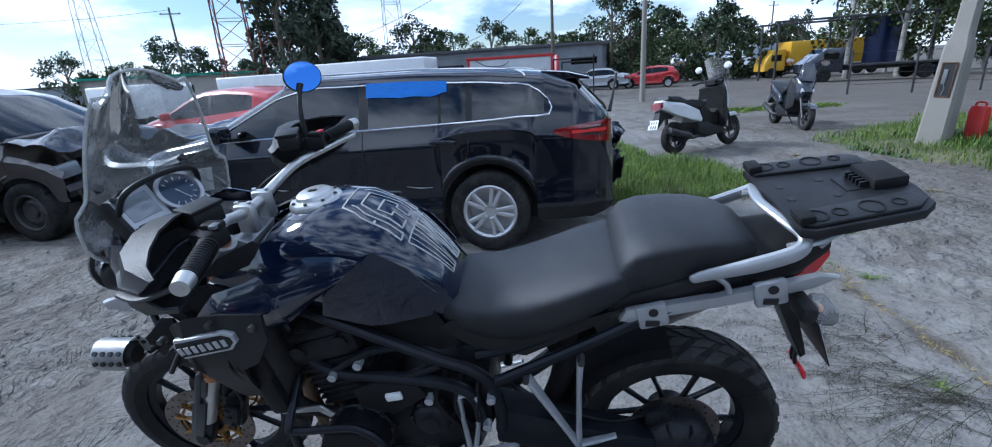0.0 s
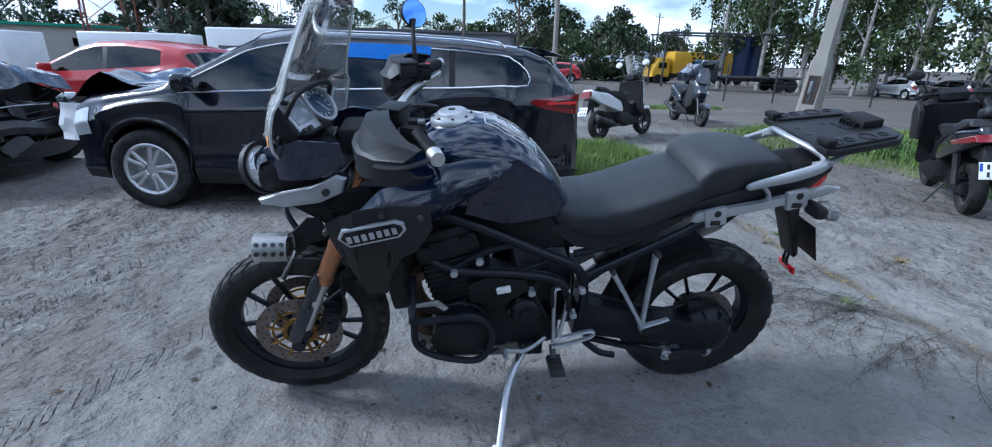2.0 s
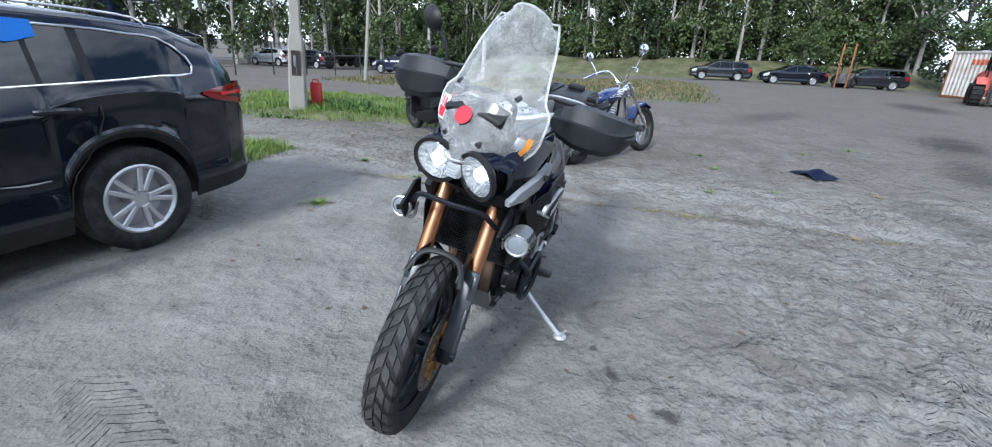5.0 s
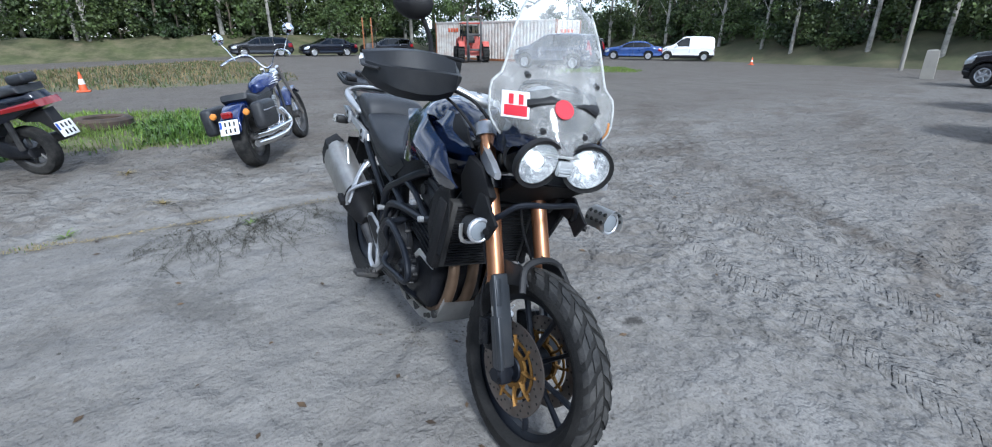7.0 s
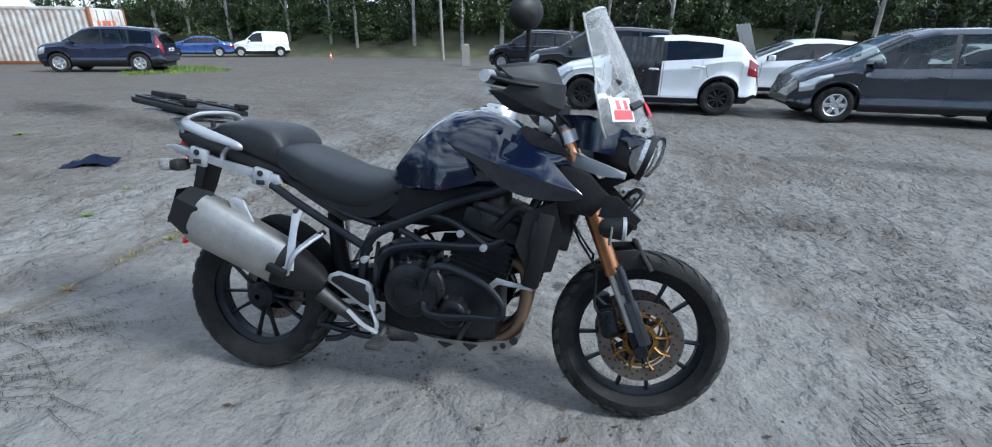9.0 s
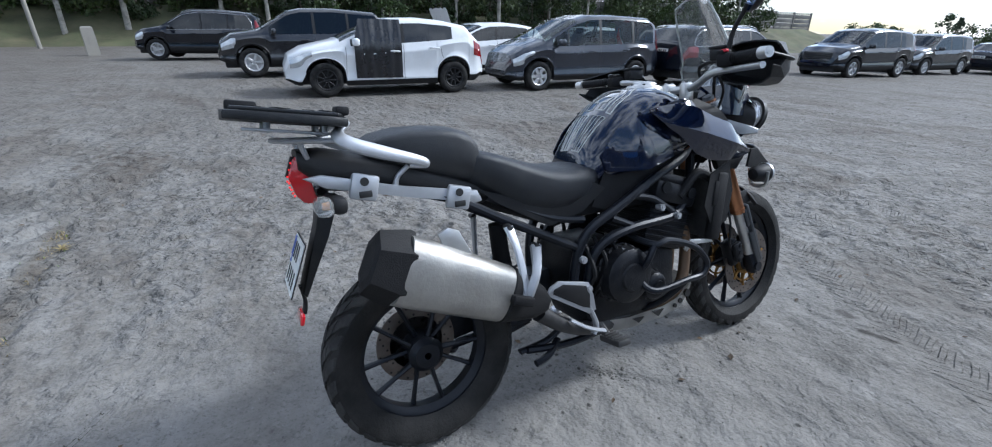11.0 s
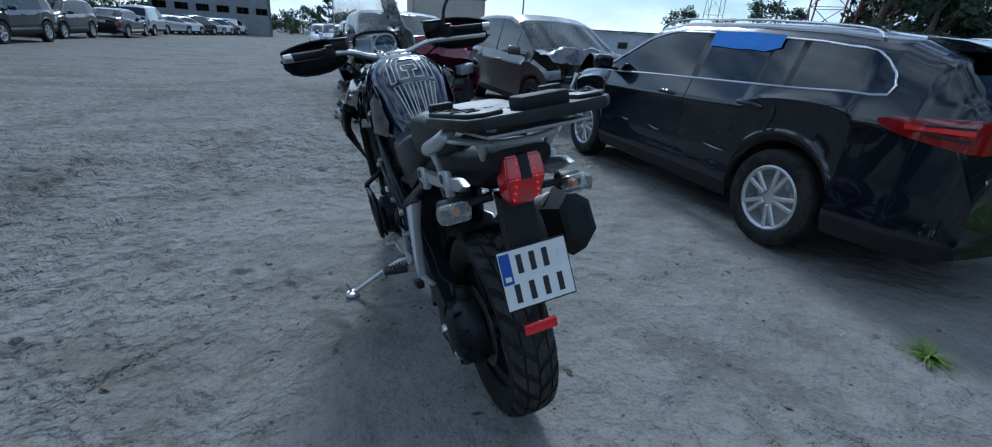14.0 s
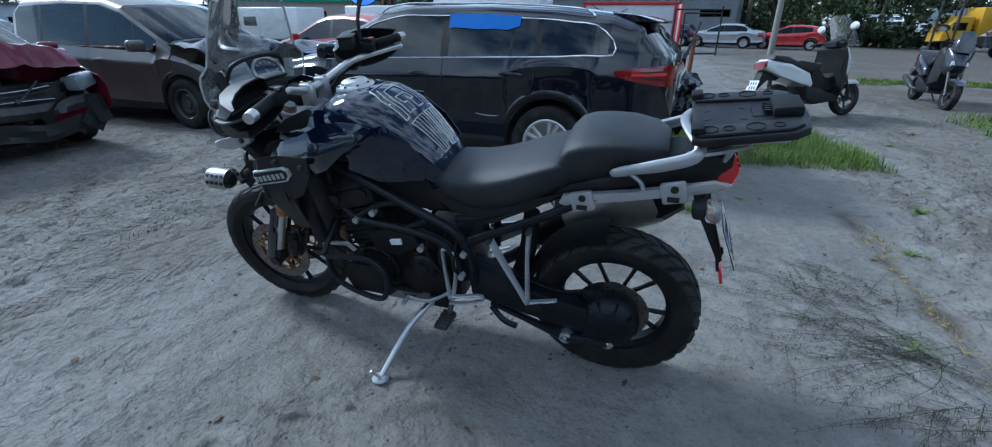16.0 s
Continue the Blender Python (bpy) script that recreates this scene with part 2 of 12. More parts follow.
def tube(bm, pts, r, seg=8, flat=1.0, smooth=5, caps=True):
    """A round (or flattened) bar along a smooth path; r is one radius, or one per given point."""
    if not isinstance(r, (list, tuple)):
        r = [r] * len(pts)
    path = smooth_path(pts, smooth) if smooth else [Vector(q) for q in pts]
    rad = np.interp(np.linspace(0, len(pts) - 1, len(path)), range(len(pts)), r)
    rings, up = [], None
    for i, q in enumerate(path):
        d = (path[min(i + 1, len(path) - 1)] - path[max(i - 1, 0)]).normalized()
        if up is None:
            up = Vector((0, 0, 1)) if abs(d.z) < 0.9 else Vector((1, 0, 0))
        side = d.cross(up).normalized()
        up = side.cross(d).normalized()
        rings.append([bm.verts.new(q + float(rad[i]) * (math.cos(a) * side + flat * math.sin(a) * up)) for a in [2 * math.pi * k / seg for k in range(seg)]])
    for a, b in zip(rings, rings[1:]):
        for k in range(seg):
            bm.faces.new((a[k], a[(k + 1) % seg], b[(k + 1) % seg], b[k]))
    if caps:
        bm.faces.new(rings[0][::-1])
        bm.faces.new(rings[-1])
    return bm


def lathe(bm, prof, seg=24, m=None, closed=False):
    """Turns a profile of (radius, along y) round the y axis."""
    m = m if m is not None else Matrix()
    rings = []
    for k in range(seg):
        a = 2 * math.pi * k / seg
        rings.append([bm.verts.new(m @ Vector((r * math.cos(a), y, r * math.sin(a)))) for r, y in prof])
    n = len(prof)
    for k in range(seg):
        a, b = rings[k], rings[(k + 1) % seg]
        for i in range(n if closed else n - 1):
            j = (i + 1) % n
            bm.faces.new((a[i], a[j], b[j], b[i]))
    return bm


def prism(bm, outline, y0, y1, bevel=0.0, axis="y"):
    """An outline of (x, z) pushed out from y0 to y1."""
    def P(u, v, w):
        return (u, w, v) if axis == "y" else ((w, u, v) if axis == "x" else (u, v, w))
    a = [bm.verts.new(P(u, v, y0)) for u, v in outline]
    b = [bm.verts.new(P(u, v, y1)) for u, v in outline]
    fs = [bm.faces.new(a[::-1]), bm.faces.new(b)]
    n = len(a)
    for i in range(n):
        fs.append(bm.faces.new((a[i], a[(i + 1) % n], b[(i + 1) % n], b[i])))
    if bevel:
        es = list({e for f in fs[:2] for e in f.edges})
        bmesh.ops.bevel(bm, geom=es, offset=bevel, segments=2, affect="EDGES", profile=0.5)
    return bm


def skin(bm, sections, cap=True, close=False):
    """Faces between rows of equally many points."""
    rows = [[bm.verts.new(p) for p in s] for s in sections]
    for a, b in zip(rows, rows[1:]):
        n = len(a)
        for i in range(n if close else n - 1):
            j = (i + 1) % n
            bm.faces.new((a[i], a[j], b[j], b[i]))
    if cap and close:
        bm.faces.new(rows[0][::-1])
        bm.faces.new(rows[-1])
    return rows


def interp(pts, x):
    return float(np.interp(x, [p[0] for p in pts], [p[1] for p in pts]))


def letters(name, text, size, material, parent, m, label="", depth=0.0015, bold=0.0):
    cu = bpy.data.curves.new(name, "FONT")
    cu.body, cu.size, cu.extrude, cu.offset = text, size, depth, bold
    cu.align_x, cu.align_y = "CENTER", "CENTER"
    cu.resolution_u = 3
    tmp = bpy.data.objects.new(name, cu)
    me = bpy.data.meshes.new_from_object(tmp)
    bpy.data.objects.remove(tmp)
    me.materials.append(material)
    ob = new(name, me)
    ob.parent, ob.matrix_basis = parent, m
    if label:
        ob["label"] = label
    return ob

# ---------------------------------------------------------------- ground
def slab_edge(y):
    """The line where the concrete slab ends, x at a given y."""
    return 2.26 + 0.02 * y + 0.015 * noise.noise((y * 3.1, 0.5, 0.2)) if y > -3.2 else 2.196 + 0.55 * (y + 3.2)


FALL = [(-180, 0.020), (-135, 0.008), (-95, 0.0), (-55, 0.008), (-10, 0.004), (30, 0.025), (60, 0.014), (85, 0.005), (140, 0.012), (180, 0.020)]


def fall(x, y):
    """The yard falls away gently towards its rims."""
    return -interp_(FALL, math.degrees(math.atan2(y, x))) * min(60.0, max(0.0, math.hypot(x, y) - 9.0))


def interp_(pts, v):
    return float(np.interp(v, [p[0] for p in pts], [p[1] for p in pts]))


def ground_z(x, y):
    near = math.hypot(x / 1.6, y / 0.9)
    k = min(1.0, max(0.0, (near - 0.9) / 1.5))
    far = min(1.0, max(0.0, (math.hypot(x, y) - 3) / 6))
    z = 0.012 * noise.noise((x * 1.1, y * 1.1, 0.3)) * k + 0.006 * noise.noise((x * 4.3, y * 4.3, 5.1)) * k
    z += 0.035 * far * noise.noise((x * 0.25, y * 0.25, 2.2)) + 0.018 * far * abs(noise.noise((x * 0.9, y * 2.3, 8.2)))
    if x > slab_edge(y):
        z += -0.012 + 0.016 * noise.noise((x * 2.7, y * 2.7, 3.3))
    return z - 0.006 + fall(x, y)


def spaced(limit):
    out, d = [0.0], 0.027
    while out[-1] < limit:
        out.append(out[-1] + d)
        if out[-1] > 3.3:
            d *= 1.055
    return sorted([-v for v in out[1:]] + out)


# tyre tracks pressed into the dust: start, end, sideways bow, depth
TRACKS = [((-7, -2.4), (4, -3.1), 0.5, 0.014), ((-7, -3.9), (5, -4.6), 0.6, 0.016), ((-6, -5.6), (7, -5.0), -0.9, 0.016), ((-5, 1.9), (-0.9, -4.5), 0.8, 0.014), ((-6.4, 0.6), (-1.2, -5.0), 0.7, 0.013), ((-4.0, 2.4), (-1.7, -3.2), -0.5, 0.010),
          ((-7, -0.4), (-1.4, 0.9), 0.3, 0.010), ((-6, -1.6), (-1.2, -0.7), -0.3, 0.009), ((-2.6, -3.2), (3.4, -1.5), -0.4, 0.008), ((1.4, -6.0), (4.2, -1.2), 0.5, 0.012), ((2.6, -6.5), (5.2, -2.0), 0.4, 0.012), ((-3, -7.4), (9, -6.6), 0.6, 0.018)]


def ruts(X, Y):
    """Depth of all the tracks over a grid of places, with ridges at their sides and tread bars."""
    Z = np.zeros_like(X)
    for (ax, ay), (bx, by), bow, deep in TRACKS:
        L = math.hypot(bx - ax, by - ay)
        ux, uy = (bx - ax) / L, (by - ay) / L
        v = (X - ax) * ux + (Y - ay) * uy
        f = np.clip(v / L, 0, 1)
        u = (X - ax) * -uy + (Y - ay) * ux - bow * np.sin(math.pi * f) + 0.06 * np.sin(v * 1.7 + ax)
        on = np.clip(v / 0.5, 0, 1) * np.clip((L - v) / 0.5, 0, 1) * (0.55 + 0.45 * np.sin(v * 0.9 + bow * 9))
        Z += on * deep * (-np.exp(-(u / 0.085) ** 2) + 0.75 * np.exp(-((np.abs(u) - 0.15) / 0.05) ** 2))
        Z += on * 0.5 * deep * np.exp(-(u / 0.10) ** 4) * np.tanh(2.5 * np.sin(v * 52 + np.abs(u) * 60))
    return Z


gx = spaced(900)
n_ = len(gx)
GX, GY = np.meshgrid(np.array(gx), np.array(gx))
RU = 1.5 * ruts(GX, GY)
RU *= np.clip((np.hypot(GX / 1.5, GY / 0.6) - 0.7) / 0.4, 0, 1)


def churned(x, y):
    """How far the dust is driven to crumbs: little on the swept slab beside the cars, much elsewhere."""
    n = 0.45 * noise.noise((x * 0.9, y * 0.9, 21.0))
    return min(1.0, max(0.22, max((-0.75 - y) / 1.3, (-1.7 - x) / 1.1, (x - 2.3) / 0.5) + n + 0.25))


def clods(x, y):
    """Small clods and scuffs of dust, thinning towards the motorcycle and the far yard."""
    r = math.hypot(x, y)
    if r > 16:
        return 0.0
    k = churned(x, y) * (0.7 + 0.7 * max(0.0, noise.noise((x * 0.6, y * 0.6, 12)) + 0.3))
    z = 0.024 * (abs(noise.noise((x * 5.2, y * 5.2, 1.5))) - 0.2) + 0.009 * noise.noise((x * 14, y * 14, 6.5)) + 0.022 * max(0.0, noise.noise((x * 11, y * 11, 3.5)) - 0.22)
    if r < 5:
        z += 0.006 * noise.noise((x * 27, y * 27, 2.5)) + 0.012 * max(0.0, noise.noise((x * 21, y * 21, 9.5)) - 0.28)
    return 1.35 * k * z


verts = [(x, y, ground_z(x, y) + float(RU[j][i]) + clods(x, y)) for j, y in enumerate(gx) for i, x in enumerate(gx)]
faces = [(j * n_ + i, j * n_ + i + 1, (j + 1) * n_ + i + 1, (j + 1) * n_ + i) for j in range(n_ - 1) for i in range(n_ - 1)]
me = bpy.data.meshes.new("ground")
me.from_pydata(verts, [], faces)
me.shade_smooth()


# prints of lugged tyres in the dust: middle, heading, length
LUGS = [(-1.05, -1.78, -21, 3.2), (-1.1, -2.45, -18, 4.5), (0.3, -2.9, 14, 5.0), (-2.7, -1.7, 64, 4.0), (-3.3, -2.4, 58, 5.0), (-1.55, 0.45, 62, 2.2), (-2.4, 0.9, 80, 4.0), (-3.3, -0.2, 74, 5.0), (-1.0, -3.5, 5, 6.0), (-2.6, -4.2, 40, 5.0)]


def ground_material():
    m = bpy.data.materials.new("dusty_concrete_and_dirt")
    m.use_nodes = True
    n, l = m.node_tree.nodes, m.node_tree.links
    p = n["Principled BSDF"]
    p.inputs["Roughness"].default_value = 0.92
    p.inputs["Specular IOR Level"].default_value = 0.25
    c = n.new("ShaderNodeTexCoord")

    def noi(scale, detail=8, rough=0.6, stretch=None, dist=0.0):
        t = n.new("ShaderNodeTexNoise")
        t.inputs["Scale"].default_value, t.inputs["Detail"].default_value = scale, detail
        t.inputs["Roughness"].default_value, t.inputs["Distortion"].default_value = rough, dist
        if stretch:
            mp = n.new("ShaderNodeMapping")
            mp.inputs["Scale"].default_value = stretch
            l.new(c.outputs["Object"], mp.inputs["Vector"])
            l.new(mp.outputs["Vector"], t.inputs["Vector"])
        else:
            l.new(c.outputs["Object"], t.inputs["Vector"])
        return t.outputs["Fac"]

    def rng(v, a, b, lo=0.0, hi=1.0):
        r = n.new("ShaderNodeMapRange")
        for k, val in zip(("From Min", "From Max", "To Min", "To Max"), (a, b, lo, hi)):
            r.inputs[k].default_value = val
        l.new(v, r.inputs["Value"])
        return r.outputs["Result"]

    def mix(f, a, b, blend="MIX"):
        x = n.new("ShaderNodeMix")
        x.data_type, x.blend_type = "RGBA", blend
        for s, v in (("Factor", f), ("A", a), ("B", b)):
            if isinstance(v, tuple):
                x.inputs[s].default_value = (*v, 1)
            elif isinstance(v, float):
                x.inputs[s].default_value = v
            else:
                l.new(v, x.inputs[s])
        return x.outputs["Result"]

    def vor(scale, feature="F1", rand=1.0):
        t = n.new("ShaderNodeTexVoronoi")
        t.feature = feature
        t.inputs["Scale"].default_value, t.inputs["Randomness"].default_value = scale, rand
        w = n.new("ShaderNodeVectorMath")
        w.operation = "MULTIPLY_ADD"
        q = n.new("ShaderNodeTexNoise")
        q.inputs["Scale"].default_value, q.inputs["Detail"].default_value = scale * 1.8, 4
        l.new(c.outputs["Object"], q.inputs["Vector"])
        l.new(q.outputs["Color"], w.inputs[0])
        w.inputs[1].default_value = (0.35 / scale,) * 3
        l.new(c.outputs["Object"], w.inputs[2])
        l.new(w.outputs["Vector"], t.inputs["Vector"])
        return t.outputs["Distance"]

    def calc(op, a, b=None):
        t = n.new("ShaderNodeMath")
        t.operation = op
        for k, v in enumerate((a, b)):
            if v is None:
                continue
            if isinstance(v, (int, float)):
                t.inputs[k].default_value = v
            else:
                l.new(v, t.inputs[k])
        return t.outputs["Value"]

    def spot(x, y, rx, ry, turn=0.0):
        """A stain: 1 in the middle of an ellipse, ragged towards its rim."""
        mp = n.new("ShaderNodeMapping")
        mp.vector_type = "TEXTURE"
        mp.inputs["Location"].default_value = (x, y, 0)
        mp.inputs["Rotation"].default_value = (0, 0, radians(turn))
        mp.inputs["Scale"].default_value = (rx, ry, 50)
        l.new(c.outputs["Object"], mp.inputs["Vector"])
        ln = n.new("ShaderNodeVectorMath")
        ln.operation = "LENGTH"
        l.new(mp.outputs["Vector"], ln.inputs[0])
        return rng(calc("ADD", ln.outputs["Value"], rag), 1.25, 0.55)

    rag = rng(noi(11.0, 8, 0.75), 0.25, 0.75, -0.8, 0.8)
    big, mid, fine, grit = noi(0.55, 9, 0.62), noi(2.6, 11, 0.72, None, 0.4), noi(16, 8, 0.72), noi(75, 4, 0.7)
    base = mix(rng(big, 0.36, 0.66), (0.50, 0.478, 0.442), (0.385, 0.365, 0.335))
    base = mix(rng(mid, 0.47, 0.66, 0, 0.75), base, (0.58, 0.557, 0.52))
    base = mix(rng(noi(1.3, 10, 0.74, (1, 1.6, 1), 0.8), 0.54, 0.68, 0, 0.5), base, (0.215, 0.198, 0.175))
    lumps = noi(9, 12, 0.75, None, 0.3)
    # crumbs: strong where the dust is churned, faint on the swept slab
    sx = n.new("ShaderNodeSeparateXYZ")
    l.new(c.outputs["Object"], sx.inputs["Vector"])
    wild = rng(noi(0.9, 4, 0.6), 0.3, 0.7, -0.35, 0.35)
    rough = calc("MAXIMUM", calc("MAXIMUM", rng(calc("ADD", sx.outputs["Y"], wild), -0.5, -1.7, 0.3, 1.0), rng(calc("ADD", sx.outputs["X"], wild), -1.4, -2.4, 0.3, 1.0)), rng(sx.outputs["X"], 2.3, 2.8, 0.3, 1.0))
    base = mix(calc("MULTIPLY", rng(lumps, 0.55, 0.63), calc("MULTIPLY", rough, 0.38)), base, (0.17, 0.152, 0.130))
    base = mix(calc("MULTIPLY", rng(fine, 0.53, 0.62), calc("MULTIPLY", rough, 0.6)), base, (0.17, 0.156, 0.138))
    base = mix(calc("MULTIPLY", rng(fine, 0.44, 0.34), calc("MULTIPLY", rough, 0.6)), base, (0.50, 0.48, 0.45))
    crumbs = noi(42, 6, 0.75)
    base = mix(rng(crumbs, 0.56, 0.64, 0, 0.45), base, (0.16, 0.147, 0.13))
    base = mix(rng(crumbs, 0.43, 0.35, 0, 0.4), base, (0.60, 0.58, 0.55))
    base = mix(rng(grit, 0.56, 0.65, 0, 0.5), base, (0.15, 0.138, 0.125))
    base = mix(rng(vor(24.0), 0.12, 0.05, 0, 0.7), base, (0.62, 0.60, 0.57))
    base = mix(rng(vor(31.0), 0.09, 0.03, 0, 0.8), base, (0.09, 0.085, 0.08))
    # streaks dragged along the driving lines
    drag = calc("MULTIPLY", rng(noi(1.5, 9, 0.7, (0.45, 5.0, 1), 0.7), 0.50, 0.64), rng(noi(0.4, 4, 0.5), 0.45, 0.60))
    base = mix(calc("MULTIPLY", drag, 0.2), base, (0.22, 0.20, 0.175))
    crack = calc("MULTIPLY", rng(vor(0.75, "DISTANCE_TO_EDGE"), 0.022, 0.004), rng(noi(0.9, 3, 0.5), 0.56, 0.64))
    base = mix(calc("MULTIPLY", crack, 0.3), base, (0.07, 0.062, 0.052))
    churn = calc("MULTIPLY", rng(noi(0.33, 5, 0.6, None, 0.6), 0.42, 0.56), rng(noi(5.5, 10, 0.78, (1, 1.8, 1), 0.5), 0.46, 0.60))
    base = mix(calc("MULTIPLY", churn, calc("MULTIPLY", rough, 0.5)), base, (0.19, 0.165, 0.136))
    # dirt yard past the slab, browner and coarser
    edge = calc("ADD", sx.outputs["X"], rng(noi(1.3, 6, 0.6), 0.3, 0.7, -0.35, 0.35))
    dirt_f = rng(edge, 2.2, 3.0, 0, 0.8)
    far_f = rng(calc("ADD", sx.outputs["X"], rng(noi(0.5, 5, 0.6), 0.3, 0.7, -0.8, 0.8)), 9.5, 11.0)
    dirt = mix(rng(noi(0.35, 10, 0.7, (1, 3.0, 1), 0.5), 0.38, 0.62), (0.39, 0.355, 0.31), (0.235, 0.203, 0.166))
    dirt = mix(rng(mid, 0.5, 0.66, 0, 0.6), dirt, (0.38, 0.352, 0.315))
    dirt = mix(rng(fine, 0.52, 0.72, 0, 0.6), dirt, (0.12, 0.105, 0.085))
    dirt = mix(calc("MULTIPLY", far_f, 0.6), dirt, (0.26, 0.225, 0.19))
    base = mix(dirt_f, base, dirt)
    # crushed pale lime along the outer side of the slab's edge
    lime = calc("MULTIPLY", calc("MULTIPLY", rng(edge, 2.25, 2.5), rng(edge, 5.2, 3.2)), rng(noi(1.7, 10, 0.75, None, 0.5), 0.40, 0.56))
    base = mix(calc("MULTIPLY", lime, 0.75), base, (0.56, 0.545, 0.51))
    # browner, darker dirt farther out towards the fence
    base = mix(rng(calc("ADD", sx.outputs["Y"], wild), -2.6, -7.5, 0, 0.5), base, (0.275, 0.248, 0.215))
    # the broken joint at the slab's edge
    joint = calc("MULTIPLY", rng(calc("ABSOLUTE", calc("SUBTRACT", calc("ADD", sx.outputs["X"], rng(noi(4, 5, 0.6), 0.3, 0.7, -0.05, 0.05)), 2.29)), 0.11, 0.01), rng(sx.outputs["Y"], -3.3, -2.9))
    base = mix(calc("MULTIPLY", calc("MULTIPLY", joint, rng(noi(3.1, 6, 0.6), 0.40, 0.60, 0.1, 0.75)), rng(sx.outputs["Y"], 2.6, 2.2)), base, (0.16, 0.125, 0.085))
    # oil stains and damp hollows
    for x, y, rx, ry, turn, amt in ((-0.32, -0.72, 0.05, 0.03, 20, 0.8), (-0.52, -0.95, 0.06, 0.035, 70, 0.75), (-0.15, -0.62, 0.03, 0.02, 0, 0.7), (-1.35, 0.45, 0.02, 0.12, 20, 0.8), (-1.42, 0.28, 0.035, 0.05, 0, 0.7), (9.2, -6.5, 1.5, 0.55, -25, 0.8), (6.0, -5.2, 1.2, 0.35, -20, 0.55),
                                    (21, -11, 2.6, 0.9, -10, 0.75), (3.2, -3.6, 0.9, 0.35, 10, 0.45), (12.5, -4.0, 2.0, 0.5, -30, 0.5), (0.9, 0.9, 0.5, 0.16, 30, 0.35), (-2.4, -2.4, 0.8, 0.25, 15, 0.4), (-4.2, -4.6, 1.2, 0.3, -12, 0.45)):
        base = mix(calc("MULTIPLY", spot(x, y, rx, ry, turn), amt), base, (0.062, 0.056, 0.050))
    broken = rng(noi(7.0, 6, 0.7, None, 0.6), 0.40, 0.60, 0.1, 1.0)
    # brown ruts and hollows where wheels have broken the crust
    for x, y, rx, ry, turn, amt in ((-0.26, -3.48, 1.9, 0.16, 151, 0.75), (-2.3, -2.35, 1.1, 0.10, 151, 0.6), (2.15, -4.8, 0.9, 0.38, 116, 0.9), (1.62, -9.1, 1.2, 0.22, 102, 0.9), (1.1, -2.85, 0.35, 0.12, 60, 0.5), (-3.6, -1.1, 1.5, 0.13, 165, 0.6), (-4.4, 0.3, 1.6, 0.16, 8, 0.6),
                                    (-3.2, 1.4, 1.2, 0.12, 20, 0.5), (-1.9, -4.9, 1.8, 0.2, 150, 0.6), (-5.8, -2.6, 2.2, 0.25, 160, 0.6), (4.6, -7.2, 1.6, 0.3, 130, 0.7)):
        base = mix(calc("MULTIPLY", calc("MULTIPLY", spot(x, y, rx, ry, turn), amt), broken), base, (0.15, 0.122, 0.096))
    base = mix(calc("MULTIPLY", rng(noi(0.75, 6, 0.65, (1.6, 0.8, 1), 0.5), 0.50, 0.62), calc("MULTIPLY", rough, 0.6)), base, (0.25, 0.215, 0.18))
    # the whole yard is trodden, dull grey dust
    dull = n.new("ShaderNodeHueSaturation")
    dull.inputs["Value"].default_value = 0.435
    l.new(base, dull.inputs["Color"])
    l.new(dull.outputs["Color"], p.inputs["Base Color"])

    def print_of(x, y, turn, length):
        """Lugs pressed by a tyre that drove along a line: slanted bars mirrored about its middle."""
        mp = n.new("ShaderNodeMapping")
        mp.vector_type = "TEXTURE"
        mp.inputs["Location"].default_value, mp.inputs["Rotation"].default_value = (x, y, 0), (0, 0, radians(turn))
        l.new(c.outputs["Object"], mp.inputs["Vector"])
        sp = n.new("ShaderNodeSeparateXYZ")
        l.new(mp.outputs["Vector"], sp.inputs["Vector"])
        u = calc("ABSOLUTE", calc("ADD", sp.outputs["Y"], rng(noi(1.1, 3, 0.5), 0.3, 0.7, -0.06, 0.06)))
        bars = rng(calc("SINE", calc("MULTIPLY", calc("ADD", sp.outputs["X"], calc("MULTIPLY", u, 0.9)), 95.0)), -0.25, 0.35)
        on = calc("MULTIPLY", rng(u, 0.125, 0.105), rng(calc("ABSOLUTE", sp.outputs["X"]), length / 2, length / 2 - 0.3))
        return calc("MULTIPLY", calc("MULTIPLY", bars, on), rng(noi(1.9, 5, 0.6), 0.36, 0.48))

    lugs = None
    for spec in LUGS:
        one = print_of(*spec)
        lugs = one if lugs is None else calc("MAXIMUM", lugs, one)
    # relief: soft lumps, broken crust with crisp rims, small crumbs
    worn = rng(noi(1.1, 4, 0.6, (1.5, 0.8, 1)), 0.44, 0.60, 0.15, 1.0)
    crust = calc("MULTIPLY", rng(noi(6.5, 3, 0.55, None, 0.9), 0.50, 0.55), calc("MULTIPLY", rough, worn))
    flakes = calc("MULTIPLY", rng(noi(17, 3, 0.55, None, 0.6), 0.52, 0.57), calc("MULTIPLY", rough, worn))
    lumpy = calc("MULTIPLY", noi(8.5, 2, 0.5), rough)
    crumbly = calc("MULTIPLY", noi(24, 2, 0.5), rough)
    normal = None
    for height, strength, dist in ((noi(2.6, 3, 0.5), 1.0, 0.10), (lumpy, 1.0, 0.06), (crust, 1.0, 0.007), (flakes, 1.0, 0.004), (lugs, 1.0, 0.010), (crumbly, 1.0, 0.020), (noi(60, 2, 0.5), 1.0, 0.008), (rng(crack, 0, 1, 1, 0), 0.4, 0.01), (rng(vor(24.0), 0.12, 0.03), 0.5, 0.006)):
        b = n.new("ShaderNodeBump")
        b.inputs["Strength"].default_value, b.inputs["Distance"].default_value = strength, dist
